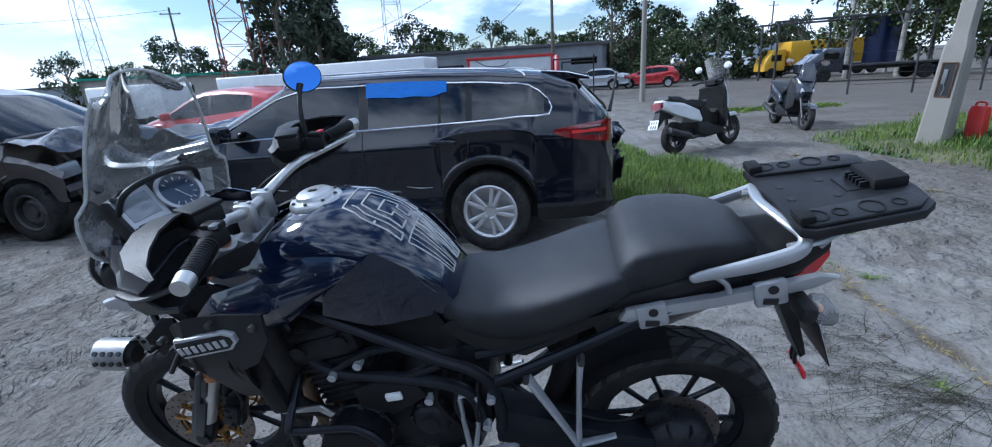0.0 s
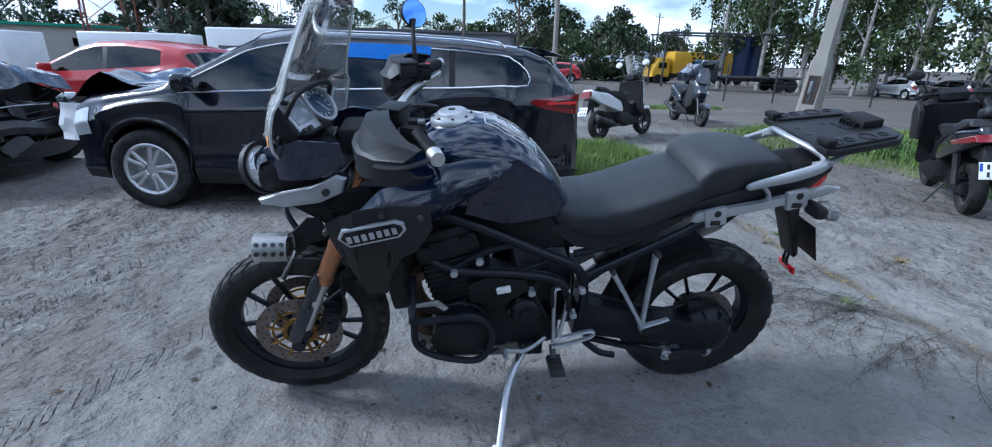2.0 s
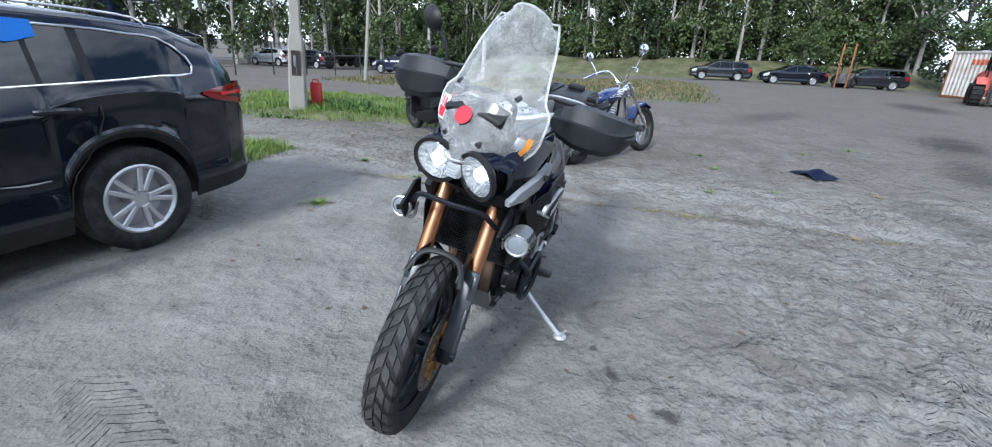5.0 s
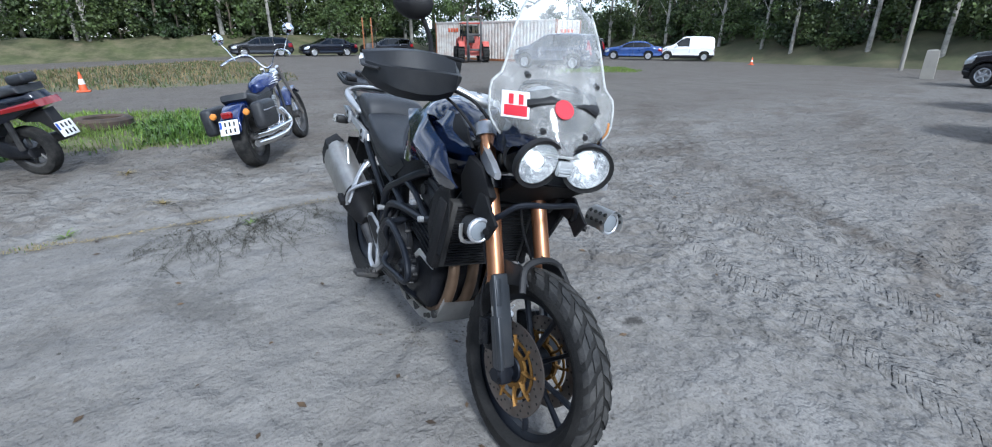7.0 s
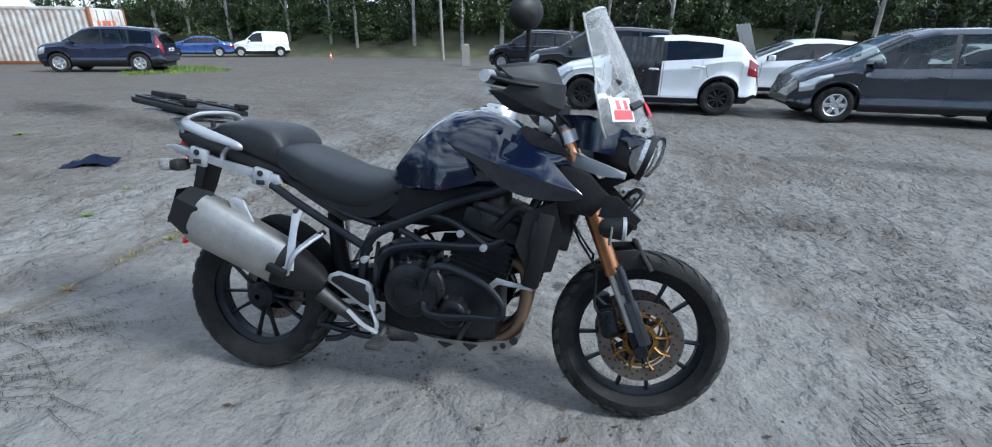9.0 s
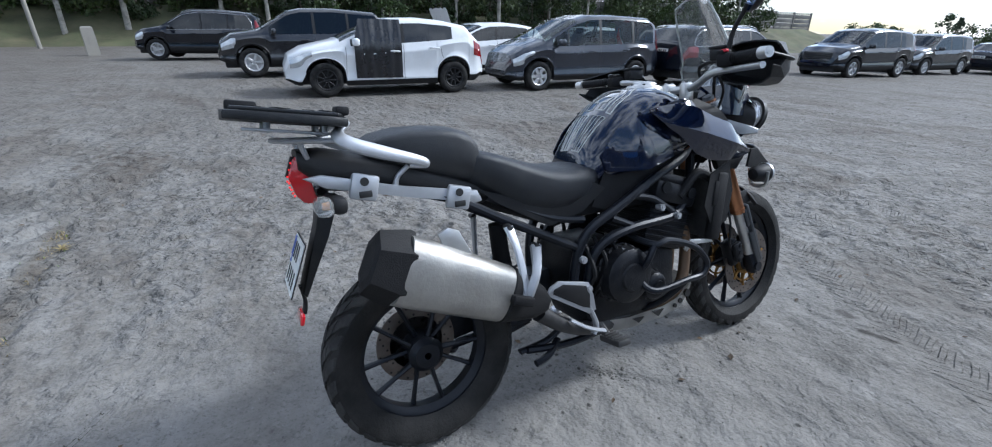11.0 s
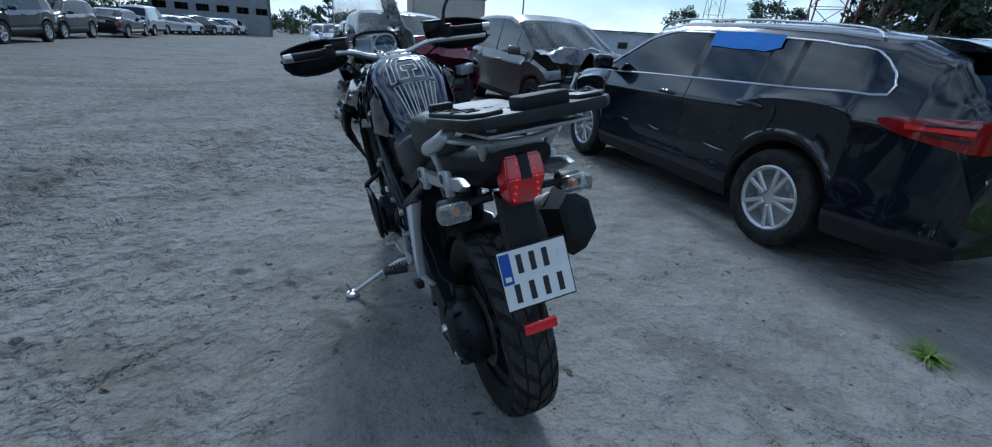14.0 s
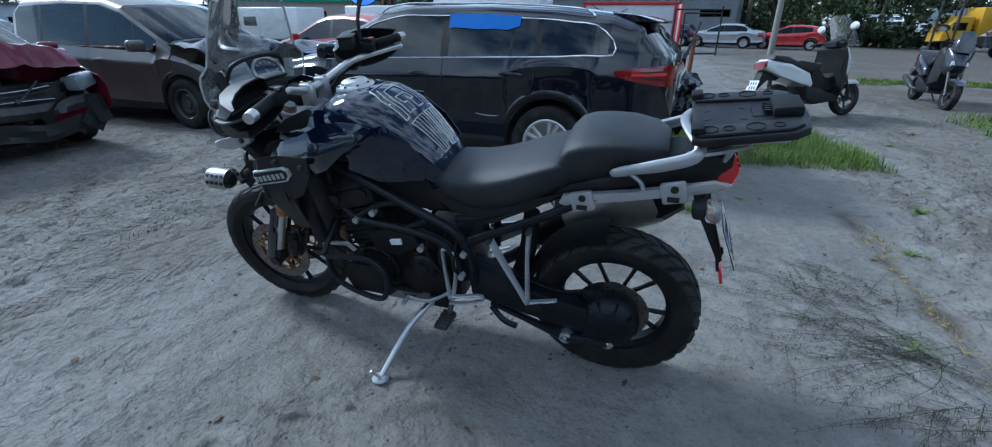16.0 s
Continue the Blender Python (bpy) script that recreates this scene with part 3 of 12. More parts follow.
        l.new(height, b.inputs["Height"])
        if normal is not None:
            l.new(normal, b.inputs["Normal"])
        normal = b.outputs["Normal"]
    l.new(normal, p.inputs["Normal"])
    return m


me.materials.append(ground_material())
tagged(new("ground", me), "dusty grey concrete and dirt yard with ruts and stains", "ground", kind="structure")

# ---------------------------------------------------------------- cars
MESH = {}


def wheel_meshes(R, rim, width, style):
    key = (R, rim, width, style)
    if key in MESH:
        return MESH[key]
    h = width / 2
    bm = bmesh.new()
    lathe(bm, [(rim, -h * 0.86), (rim + 0.02, -h * 0.98), (R - 0.03, -h), (R - 0.008, -h * 0.86), (R, -h * 0.55), (R - 0.004, -h * 0.3), (R - 0.004, h * 0.3),
               (R, h * 0.55), (R - 0.008, h * 0.86), (R - 0.03, h), (rim + 0.02, h * 0.98), (rim, h * 0.86)], 36)
    finish(bm, True, 40)
    tyre = bpy.data.meshes.new("tyre")
    bm.to_mesh(tyre)
    bm.free()
    tyre.materials.append(M["tyre"])
    bm = bmesh.new()
    # outer face looks along -y
    lathe(bm, [(rim, -h * 0.86), (rim - 0.012, -h * 0.92), (rim - 0.03, -h * 0.80), (rim - 0.035, h * 0.2), (0.03, h * 0.25)], 36)
    lathe(bm, [(0.0, -h * 0.66), (0.03, -h * 0.70), (0.06, -h * 0.66), (0.065, h * 0.2)], 18)
    if style == "steel":
        lathe(bm, [(0.06, -h * 0.5), (rim * 0.55, -h * 0.62), (rim * 0.78, -h * 0.35), (rim - 0.03, -h * 0.3)], 30)
    finish(bm, True, 35)
    rimm = bpy.data.meshes.new("rim")
    bm.to_mesh(rimm)
    bm.free()
    rimm.materials.append(M["steel_dark"] if style == "steel" else (M["plastic"] if style == "nine" else M["alloy"]))
    spoke = None
    if style != "steel":
        bm = bmesh.new()
        wd = {"five": 0.06, "ten": 0.034, "six": 0.075, "multi": 0.026, "nine": 0.03}[style]
        g = bmesh.ops.create_cube(bm, size=1, matrix=Matrix.Translation(((0.03 + rim) / 2, -h * 0.72, 0)) @ Matrix.Diagonal((rim - 0.06, 0.03, wd, 1)))
        bmesh.ops.bevel(bm, geom=list({e for v in g["verts"] for e in v.link_edges}), offset=0.007, segments=1, affect="EDGES")
        finish(bm, True, 35)
        spoke = bpy.data.meshes.new("spoke")
        bm.to_mesh(spoke)
        bm.free()
        spoke.materials.append(rimm.materials[0])
    MESH[key] = (tyre, rimm, spoke)
    return MESH[key]


def car_wheel(parent, x, y, R, rim, width, style, left, steer=0):
    tyre, rimm, spoke = wheel_meshes(R, rim, width, style)
    w = part("wheel", rimm, None, parent, m=pose(x, y, R, 0, 0, (180 if left else 0) + steer))
    part("tyre", tyre, None, w)
    n = {"five": 5, "ten": 5, "six": 6, "multi": 9, "nine": 9, "steel": 0}[style]
    for k in range(n):
        for off in ((-0.20, 0.20) if style == "ten" else (0,)):
            part("spoke", spoke, None, w, m=Matrix.Rotation(-(2 * math.pi * k / n + off), 4, "Y"))


# the pressing of a car's flank: share of the height from sill to belt, and inset
FLANK = ((0.05, 0.035), (0.14, 0.010), (0.19, 0.006), (0.24, 0.020), (0.45, 0.019), (0.64, 0.012), (0.78, 0.002), (0.815, 0.0), (0.85, 0.009), (1.0, 0.050))


def car(label, category, m, paint, S, detail=1.0, group="", wheels="five", glassm="car_glass", skip=(), front_cut=None, name="car"):
    """A car from its outlines. x forward from the rear axle, z up. S: top, belt and width outlines, wheelbase, window ranges."""
    root = thing(name, m, label, category, group)
    wb, R, W0 = S["wb"], S["R"], S["W"]
    x0, x1 = S["top"][0][0], S["top"][-1][0]
    if front_cut:
        x1 = front_cut
    xs = set(np.arange(x0, x1, 0.09 / detail).round(3)) | {p[0] for p in S["top"] if p[0] <= x1} | {x1}
    for c in (0, wb):
        xs |= {c + (R + 0.055) * math.cos(a) for a in np.linspace(0, math.pi, 13)}
    for a, b in S["side"]:
        xs |= {a, b}
    for k in ("screen", "rear", "headlamp", "taillamp"):
        xs |= set(S[k])
    xs = sorted(x for x in xs if x0 <= x <= x1)
    xs = [x for i, x in enumerate(xs) if i == 0 or x - xs[i - 1] > 0.004]

    def half(x):
        return W0 * interp(S["width"], x)

    def section(x):
        w, zt = half(x), interp(S["top"], x)
        zs = min(interp(S["belt"], x), zt - 0.03)
        zb = interp(S["sill"], x)
        for c in (0, wb):
            d = R + 0.055
            if abs(x - c) < d:
                zb = max(zb, R + math.sqrt(d * d - (x - c) ** 2))
        zb = min(zb, zs - 0.06)
        h = zt - zs
        hw = max(h - 0.09, 0.35 * h)
        pts = [(w - 0.05, zb)]
        for f, o in FLANK:
            pts.append((w - o, zb + f * (zs - zb)))
        t = S.get("tumble", 0.30)
        pts.append((w - 0.055, zs + min(0.015, 0.2 * h)))
        pts.append((w - 0.055 - t * hw, zs + hw))
        pts.append((w - 0.085 - t * hw, zs + hw + 0.5 * (h - hw)))
        pts.append((w - 0.15 - t * hw, zt - 0.008))
        pts.append(((w - 0.15 - t * hw) * 0.5, zt + 0.018))
        pts.append((0, zt + 0.024))
        return [(x, -y, z) for y, z in pts] + [(x, y, z) for y, z in pts[-2::-1]]

    secs = [section(x) for x in xs]
    nr = len(secs[0])
    groups = {}
    for i in range(len(xs) - 1):
        mid = (xs[i] + xs[i + 1]) / 2
        for k in range(nr - 1):
            kk = k if k < nr // 2 else nr - 2 - k
            key = "body"
            if kk == 11 and any(a < mid < b for a, b in S["side"]) and secs[i][12][2] - secs[i][11][2] > 0.04:
                key = ("side_window", [a for a, b in S["side"] if a < mid < b][0], k < nr // 2)
            elif kk >= 13 and S["screen"][0] < mid < S["screen"][1]:
                key = ("windscreen",)
            elif kk >= 13 and S["rear"][0] < mid < S["rear"][1]:
                key = ("rear_window",)
            elif kk in (6, 7, 8, 9) and S["headlamp"][0] < mid < S["headlamp"][1]:
                key = ("headlight", k < nr // 2)
            elif kk in S.get("tail_rows", (6, 7, 8, 9)) and S["taillamp"][0] < mid < S["taillamp"][1]:
                key = ("tail_light", k < nr // 2)
            groups.setdefault(key, []).append((i, k, kk))
    for key, quads in groups.items():
        nm = key if key == "body" else key[0]
        if nm in skip:
            continue
        bm, vs = bmesh.new(), {}

        def V(i, k):
            if (i, k) not in vs:
                vs[i, k] = bm.verts.new(secs[i][k])
            return vs[i, k]

        for i, k, kk in quads:
            f = bm.faces.new((V(i, k), V(i + 1, k), V(i + 1, k + 1), V(i, k + 1)))
            if key == "body":
                pillar = kk == 11 and S["side"][0][0] < xs[i] < S["side"][-1][1]
                f.material_index = 1 if (kk <= (1, 3)[S.get("clad", 0)] or pillar) else 0
        if key == "body":
            bm.faces.new([V(0, k) for k in range(nr)][::-1])
            bm.faces.new([V(len(xs) - 1, k) for k in range(nr)])
            bmesh.ops.remove_doubles(bm, verts=bm.verts, dist=0.0005)
            part("body", bm, [paint, M["plastic"]], root, sharp=38)
        else:
            mt = {"side_window": M[glassm], "windscreen": M["clear_glass"], "rear_window": M[glassm], "headlight": M["clear_lens"], "tail_light": M["red_lens"]}[nm]
            if nm.endswith("light"):
                for v in bm.verts:
                    v.co.y += 0.004 * (1 if v.co.y > 0 else -1)
            part(nm, bm, mt, root, sharp=38)
    # what fills the shell
    bm = bmesh.new()
    wi = W0 - 0.27
    zf = interp(S["belt"], wb * 0.5)
    box(bm, (x0 + x1) / 2, 0, 0.36, x1 - x0 - 0.25, wi * 2, 0.30, 0.04)
    box(bm, S["cabin"][0] + 0.35, 0, zf - 0.28, 0.25, wi * 2, 0.62, 0.06)
    for yy in (-0.36, 0.36):
        box(bm, S["cabin"][1] - 0.95, yy, zf - 0.10, 0.16, 0.46, 0.72, 0.06, Matrix.Rotation(radians(-14), 4, "Y"))
        box(bm, S["cabin"][1] - 1.02, yy, zf + 0.30, 0.10, 0.24, 0.17, 0.04)
        box(bm, S["cabin"][0] + 0.32, yy, zf + 0.08, 0.09, 0.24, 0.16, 0.04)
    box(bm, S["cabin"][1] - 0.20, 0, zf - 0.16, 0.40, wi * 2 + 0.2, 0.30, 0.06)
    part("interior", bm, M["interior"], root)
    for c, steer in ((0, 0), (wb, S.get("steer", 0))):
        for left in (False, True):
            yy = (W0 - 0.125) * (1 if left else -1)
            car_wheel(root, c, yy, R, S.get("rim", R - 0.115), 0.215, wheels, left, steer)
    if detail >= 0.8:
        for sgn in (-1, 1):
            side = [p for p in S["seams"]]
            for xx, lean in side:
                bm = bmesh.new()
                w, zs, zb = half(xx), interp(S["belt"], xx), interp(S["sill"], xx)
                rows = []
                for f, o in FLANK:
                    z = zb + f * (zs - zb)
                    xl = xx + lean * max(0, 0.75 - f)
                    zlow = max(z, R + math.sqrt(max(0, (R + 0.06) ** 2 - xl ** 2))) if abs(xl) < R + 0.06 else z
                    rows.append([(xl - 0.004, sgn * (w - o + 0.0025), zlow), (xl + 0.004, sgn * (w - o + 0.0025), zlow)])
                skin(bm, rows, cap=False)
                part("door_gap", bm, M["ink"], root)
            for xx in S["handles"]:
                bm = bmesh.new()
                zs = interp(S["belt"], xx) - 0.13
                w = half(xx)
                tube(bm, [(xx - 0.11, sgn * (w - 0.012), zs), (xx - 0.07, sgn * (w + 0.022), zs + 0.008), (xx + 0.06, sgn * (w + 0.022), zs + 0.012), (xx + 0.10, sgn * (w - 0.012), zs + 0.006)], 0.013, 8, 1.3)
                part("door_handle", bm, S.get("handle_mat", paint), root)
            xm = S["mirror"]
            bm = bmesh.new()
            zs = interp(S["belt"], xm) + 0.09
            box(bm, xm, sgn * (half(xm) + 0.10), zs, 0.11, 0.21, 0.14, 0.04, Matrix.Rotation(radians(8 * sgn), 4, "Z"), 3)
            box(bm, xm + 0.01, sgn * (half(xm) - 0.02), zs - 0.06, 0.06, 0.12, 0.03, 0.01)
            part("wing_mirror", bm, S.get("mirror_mat", paint), root)
        bm = bmesh.new()
        zp = S.get("plate_z", 0.86)
        box(bm, x0 + S.get("plate_dx", 0.0) - 0.008, 0, zp, 0.012, 0.52, 0.115, 0.003)
        pl = part("number_plate", bm, M["plate"], root)
        for k in range(7):
            bm = bmesh.new()
            box(bm, x0 + S.get("plate_dx", 0.0) - 0.0155, -0.19 + 0.058 * k + (0.03 if k > 1 else 0), zp, 0.002, 0.036, 0.072)
            part("plate_bar", bm, M["ink"], pl)
    return root


ESTATE = dict(wb=2.69, R=0.335, W=0.915, rim=0.225,
              top=[(-1.08, 0.72), (-1.04, 0.98), (-0.98, 1.08), (-0.62, 1.38), (-0.40, 1.445), (0.6, 1.475), (1.45, 1.468), (1.75, 1.42), (2.45, 1.08), (2.55, 1.035), (3.2, 0.94), (3.48, 0.82), (3.58, 0.62)],
              belt=[(-1.08, 0.70), (-0.95, 0.99), (0, 0.985), (1.5, 0.945), (2.45, 0.92), (3.2, 0.83), (3.48, 0.74), (3.58, 0.56)],
              width=[(-1.08, 0.80), (-0.95, 0.92), (-0.5, 0.985), (0.2, 1.0), (2.4, 1.0), (3.0, 0.965), (3.35, 0.86), (3.58, 0.62)],
              sill=[(-1.08, 0.40), (-0.9, 0.27), (0.4, 0.22), (2.4, 0.22), (3.3, 0.24), (3.58, 0.34)],
              side=[(-0.62, 0.42), (0.50, 0.68), (0.70, 1.40), (1.46, 2.30)], screen=(1.72, 2.47), rear=(-0.97, -0.58), headlamp=(3.15, 3.46), taillamp=(-1.06, -0.66),
              cabin=(0.0, 2.35), seams=[(0.46, -0.35), (1.44, 0.0), (2.47, 0.05)], handles=(0.68, 1.66), mirror=2.22, plate_z=0.86, plate_dx=0.03)
HATCH = dict(wb=2.58, R=0.315, W=0.89, rim=0.20,
             top=[(-0.72, 0.58), (-0.70, 0.84), (-0.645, 0.99), (-0.38, 1.26), (-0.30, 1.33), (0.15, 1.41), (0.7, 1.45), (1.25, 1.43), (1.55, 1.36), (2.25, 1.06), (2.35, 1.01), (2.95, 0.88), (3.22, 0.74), (3.30, 0.55)],
             belt=[(-0.72, 0.56), (-0.64, 0.95), (-0.35, 1.12), (0.15, 1.04), (1.5, 0.94), (2.3, 0.90), (2.95, 0.79), (3.22, 0.66), (3.30, 0.48)],
             width=[(-0.72, 0.78), (-0.55, 0.93), (0.0, 1.0), (2.2, 1.0), (2.8, 0.96), (3.1, 0.86), (3.30, 0.62)],
             sill=[(-0.72, 0.36), (-0.5, 0.25), (0.4, 0.20), (2.3, 0.20), (3.1, 0.21), (3.30, 0.30)],
             side=[(0.02, 1.02), (1.10, 2.08)], screen=(1.5, 2.28), rear=(-0.64, -0.37), headlamp=(2.80, 3.20), taillamp=(-0.70, -0.46),
             cabin=(0.05, 2.2), seams=[(0.28, -0.32), (1.06, 0.0), (2.18, 0.05)], handles=(0.42, 1.24), mirror=2.0, plate_z=0.72, clad=0)
MPV = dict(wb=2.72, R=0.315, W=0.90, rim=0.20,
           top=[(-0.80, 0.62), (-0.78, 1.02), (-0.62, 1.45), (-0.40, 1.585), (0.6, 1.62), (1.35, 1.60), (1.75, 1.50), (2.55, 1.10), (2.62, 1.06), (3.05, 0.92), (3.32, 0.76), (3.42, 0.55)],
           belt=[(-0.80, 0.60), (-0.72, 1.0), (0.2, 0.99), (1.6, 0.95), (2.55, 0.93), (3.05, 0.80), (3.32, 0.66), (3.42, 0.48)],
           width=[(-0.80, 0.80), (-0.6, 0.94), (0.0, 1.0), (2.4, 1.0), (2.95, 0.95), (3.25, 0.85), (3.42, 0.62)],
           sill=[(-0.80, 0.34), (-0.5, 0.26), (0.4, 0.22), (2.4, 0.22), (3.2, 0.22), (3.42, 0.30)],
           side=[(-0.52, 0.10), (0.16, 1.05), (1.12, 1.95), (1.99, 2.38)], screen=(1.72, 2.57), rear=(-0.77, -0.45), headlamp=(2.85, 3.30), taillamp=(-0.79, -0.62),
           tail_rows=(8, 9, 10, 11), tumble=0.22, cabin=(0.05, 2.4), seams=[(0.14, -0.30), (1.10, 0.0), (2.40, 0.05)], handles=(0.36, 1.34), mirror=2.25, plate_z=0.78)
SUV = dict(wb=2.70, R=0.355, W=0.93, rim=0.225,
           top=[(-0.88, 0.70), (-0.86, 1.05), (-0.72, 1.45), (-0.50, 1.62), (0.6, 1.69), (1.45, 1.67), (1.75, 1.60), (2.42, 1.20), (2.52, 1.14), (3.15, 1.04), (3.42, 0.88), (3.50, 0.62)],
           belt=[(-0.88, 0.68), (-0.78, 1.08), (0, 1.06), (1.5, 1.03), (2.45, 1.01), (3.15, 0.93), (3.42, 0.78), (3.50, 0.55)],
           width=[(-0.88, 0.82), (-0.7, 0.95), (0.0, 1.0), (2.4, 1.0), (3.0, 0.97), (3.35, 0.88), (3.50, 0.66)],
           sill=[(-0.88, 0.42), (-0.6, 0.34), (0.4, 0.30), (2.4, 0.30), (3.2, 0.30), (3.50, 0.40)],
           side=[(-0.55, 0.22), (0.28, 1.10), (1.17, 2.25)], screen=(1.72, 2.45), rear=(-0.85, -0.55), headlamp=(3.05, 3.40), taillamp=(-0.87, -0.66),
           tail_rows=(8, 9, 10, 11), tumble=0.24, clad=1, cabin=(0.05, 2.3), seams=[(0.25, -0.34), (1.14, 0.0), (2.36, 0.05)], handles=(0.48, 1.40), mirror=2.15, plate_z=0.85)
SEDAN = dict(wb=2.75, R=0.325, W=0.91, rim=0.215,
             top=[(-1.05, 0.62), (-1.02, 0.92), (-0.95, 1.0), (-0.50, 1.05), (0.15, 1.37), (0.6, 1.425), (1.35, 1.42), (1.65, 1.36), (2.35, 1.05), (2.45, 1.01), (3.2, 0.90), (3.50, 0.76), (3.60, 0.56)],
             belt=[(-1.05, 0.60), (-0.98, 0.90), (-0.5, 0.97), (0.2, 0.97), (1.5, 0.94), (2.4, 0.92), (3.2, 0.80), (3.50, 0.68), (3.60, 0.50)],
             width=[(-1.05, 0.80), (-0.9, 0.92), (-0.3, 0.99), (0.2, 1.0), (2.4, 1.0), (3.0, 0.965), (3.4, 0.86), (3.60, 0.62)],
             sill=[(-1.05, 0.36), (-0.8, 0.26), (0.4, 0.21), (2.4, 0.21), (3.3, 0.22), (3.60, 0.30)],
             side=[(-0.1, 0.24), (0.28, 1.20), (1.26, 2.2)], screen=(1.6, 2.38), rear=(-0.48, 0.12), headlamp=(3.10, 3.48), taillamp=(-1.03, -0.72),
             cabin=(0.3, 2.3), seams=[(0.26, -0.34), (1.23, 0.0), (2.38, 0.05)], handles=(0.5, 1.45), mirror=2.12, plate_z=0.80)
VAN = dict(wb=2.73, R=0.315, W=0.90, rim=0.20,
           top=[(-0.72, 0.60), (-0.70, 1.05), (-0.62, 1.66), (-0.45, 1.78), (0.6, 1.81), (1.45, 1.79), (1.75, 1.68), (2.35, 1.20), (2.45, 1.14), (2.95, 1.0), (3.18, 0.82), (3.26, 0.58)],
           belt=[(-0.72, 0.58), (-0.66, 1.05), (0, 1.06), (1.5, 1.05), (2.4, 1.03), (2.95, 0.90), (3.18, 0.72), (3.26, 0.50)],
           width=[(-0.72, 0.86), (-0.6, 0.96), (0.0, 1.0), (2.4, 1.0), (2.85, 0.95), (3.1, 0.86), (3.26, 0.66)],
           sill=[(-0.72, 0.36), (-0.5, 0.28), (0.4, 0.24), (2.4, 0.24), (3.1, 0.24), (3.26, 0.32)],
           side=[(1.15, 2.1)], screen=(1.72, 2.37), rear=(-0.68, -0.60), headlamp=(2.75, 3.15), taillamp=(-0.71, -0.64),
           tail_rows=(6, 7, 8, 9, 10), tumble=0.16, clad=1, cabin=(0.9, 2.2), seams=[(1.1, 0.0), (2.26, 0.05)], handles=(1.3,), mirror=2.05, plate_z=0.72)


def at(x, y, heading, lift=0.0):
    """Pose of a car by its rear axle's middle and its heading in degrees from +x."""
    return pose(x, y, ground_z(x, y) * min(1, max(0, math.hypot(x, y) - 9) / 6) + lift, 0, 0, heading)

SKODA = dict(ESTATE, top=[(-0.98, 0.70), (-0.975, 0.93), (-0.94, 1.06), (-0.70, 1.30), (-0.46, 1.385), (0.0, 1.435), (0.6, 1.462)] + ESTATE["top"][6:], belt=[(-0.98, 0.68), (-0.88, 1.06), (-0.45, 1.085), (0, 1.055), (1.5, 1.005), (2.45, 0.965)] + ESTATE["belt"][5:],
             width=[(-0.98, 0.74), (-0.90, 0.86), (-0.70, 0.945), (-0.35, 0.985)] + ESTATE["width"][3:], sill=[(-0.98, 0.31), (-0.84, 0.27)] + ESTATE["sill"][2:], rear=(-0.93, -0.62), taillamp=(-9.0, -8.9), side=[(-0.46, 0.10), (0.15, 0.35), (0.38, 0.97), (1.05, 2.26)], seams=[(0.13, 0.38), (1.02, 0.06), (2.30, 0.05)], handles=(0.34, 1.26), plate_dx=0.0)
skoda = car("black estate car with chrome window trim, blue tape and crushed front", "car", at(0.07, 3.18, 173.6), M["car_black"], SKODA, 1.4, wheels="ten", front_cut=3.30, glassm="dark_glass")
dacia = car("wrecked grey-brown minivan with crushed front and torn bumper", "car", at(-7.62, 4.08, -3), M["car_brown"], MPV, 1.2, wheels="steel", front_cut=2.60)
redw = car("wrecked crimson car with black buckled sheet over the engine bay and missing front bumper", "car", at(-8.39, 1.56, -4.4), M["car_crimson"], ESTATE, 1.2, wheels="five", front_cut=2.52)
car("white fastback sedan parked tail to the yard", "car", at(-16.0, 2.5, 176), M["car_white"], SEDAN, 1.0)
car("dark sedan parked in the wreck row", "car", at(-24.6, 2.7, -5), M["car_navy"], SEDAN, 0.8, group="far parked cars")
car("silver-blue hatchback parked in the wreck row", "car", at(-29.5, 2.6, -5), M["car_silver"], HATCH, 0.8, group="far parked cars")
car("grey-blue hatchback parked behind the minivan", "car", at(-13.2, 4.7, -4), M["car_slate"], HATCH, 0.9)
car("red hatchback parked behind the wrecked minivan", "car", at(-4.5, 8.0, 166), M["car_red"], HATCH, 1.0)
car("silver car parked behind the red hatchback", "car", at(-3.4, 10.8, 166), M["car_silver"], HATCH, 0.8)
clio = car("white hatchback with black sheeting over a missing front door", "car", at(-3.38, -9.30, -5.5), M["car_white"], HATCH, 1.3, wheels="nine", glassm="dark_glass")
scenic = car("dark slate minivan with silver wheel trims", "car", at(-7.96, -8.66, -4.2), M["car_slate"], MPV, 1.2, wheels="six", glassm="clear_glass")
audi = car("black estate car with chrome roof rails", "car", at(-10.0, -8.05, 180), M["car_black"], ESTATE, 1.1, wheels="five")
suvw = car("black off-road car with a missing grille", "car", at(-21.6, -8.6, -7), M["car_black"], SUV, 1.0, wheels="five")
car("dark off-road car in the long row", "car", at(-28.2, -8.9, -7), M["car_dark"], SUV, 0.8, group="long row of parked cars")
car("black sedan in the long row", "car", at(-31.8, -8.2, 173), M["car_black"], SEDAN, 0.8, group="long row of parked cars")
car("silver van in the long row", "car", at(-38.8, -8.1, 173), M["car_silver"], VAN, 0.8, group="long row of parked cars")
for k, (pm, sp) in enumerate([("car_silver", HATCH), ("car_white", HATCH), ("car_black", SUV), ("car_silver", SEDAN), ("car_white", MPV), ("car_dark", HATCH), ("car_white", VAN), ("car_silver", SUV), ("car_navy", HATCH), ("car_white", SEDAN)]):
    car("parked car in the long row", "car", at(-47.0 - 3.6 * k, -8.4 + 0.62 * k, 150), M[pm], sp, 0.5, group="long row of parked cars")
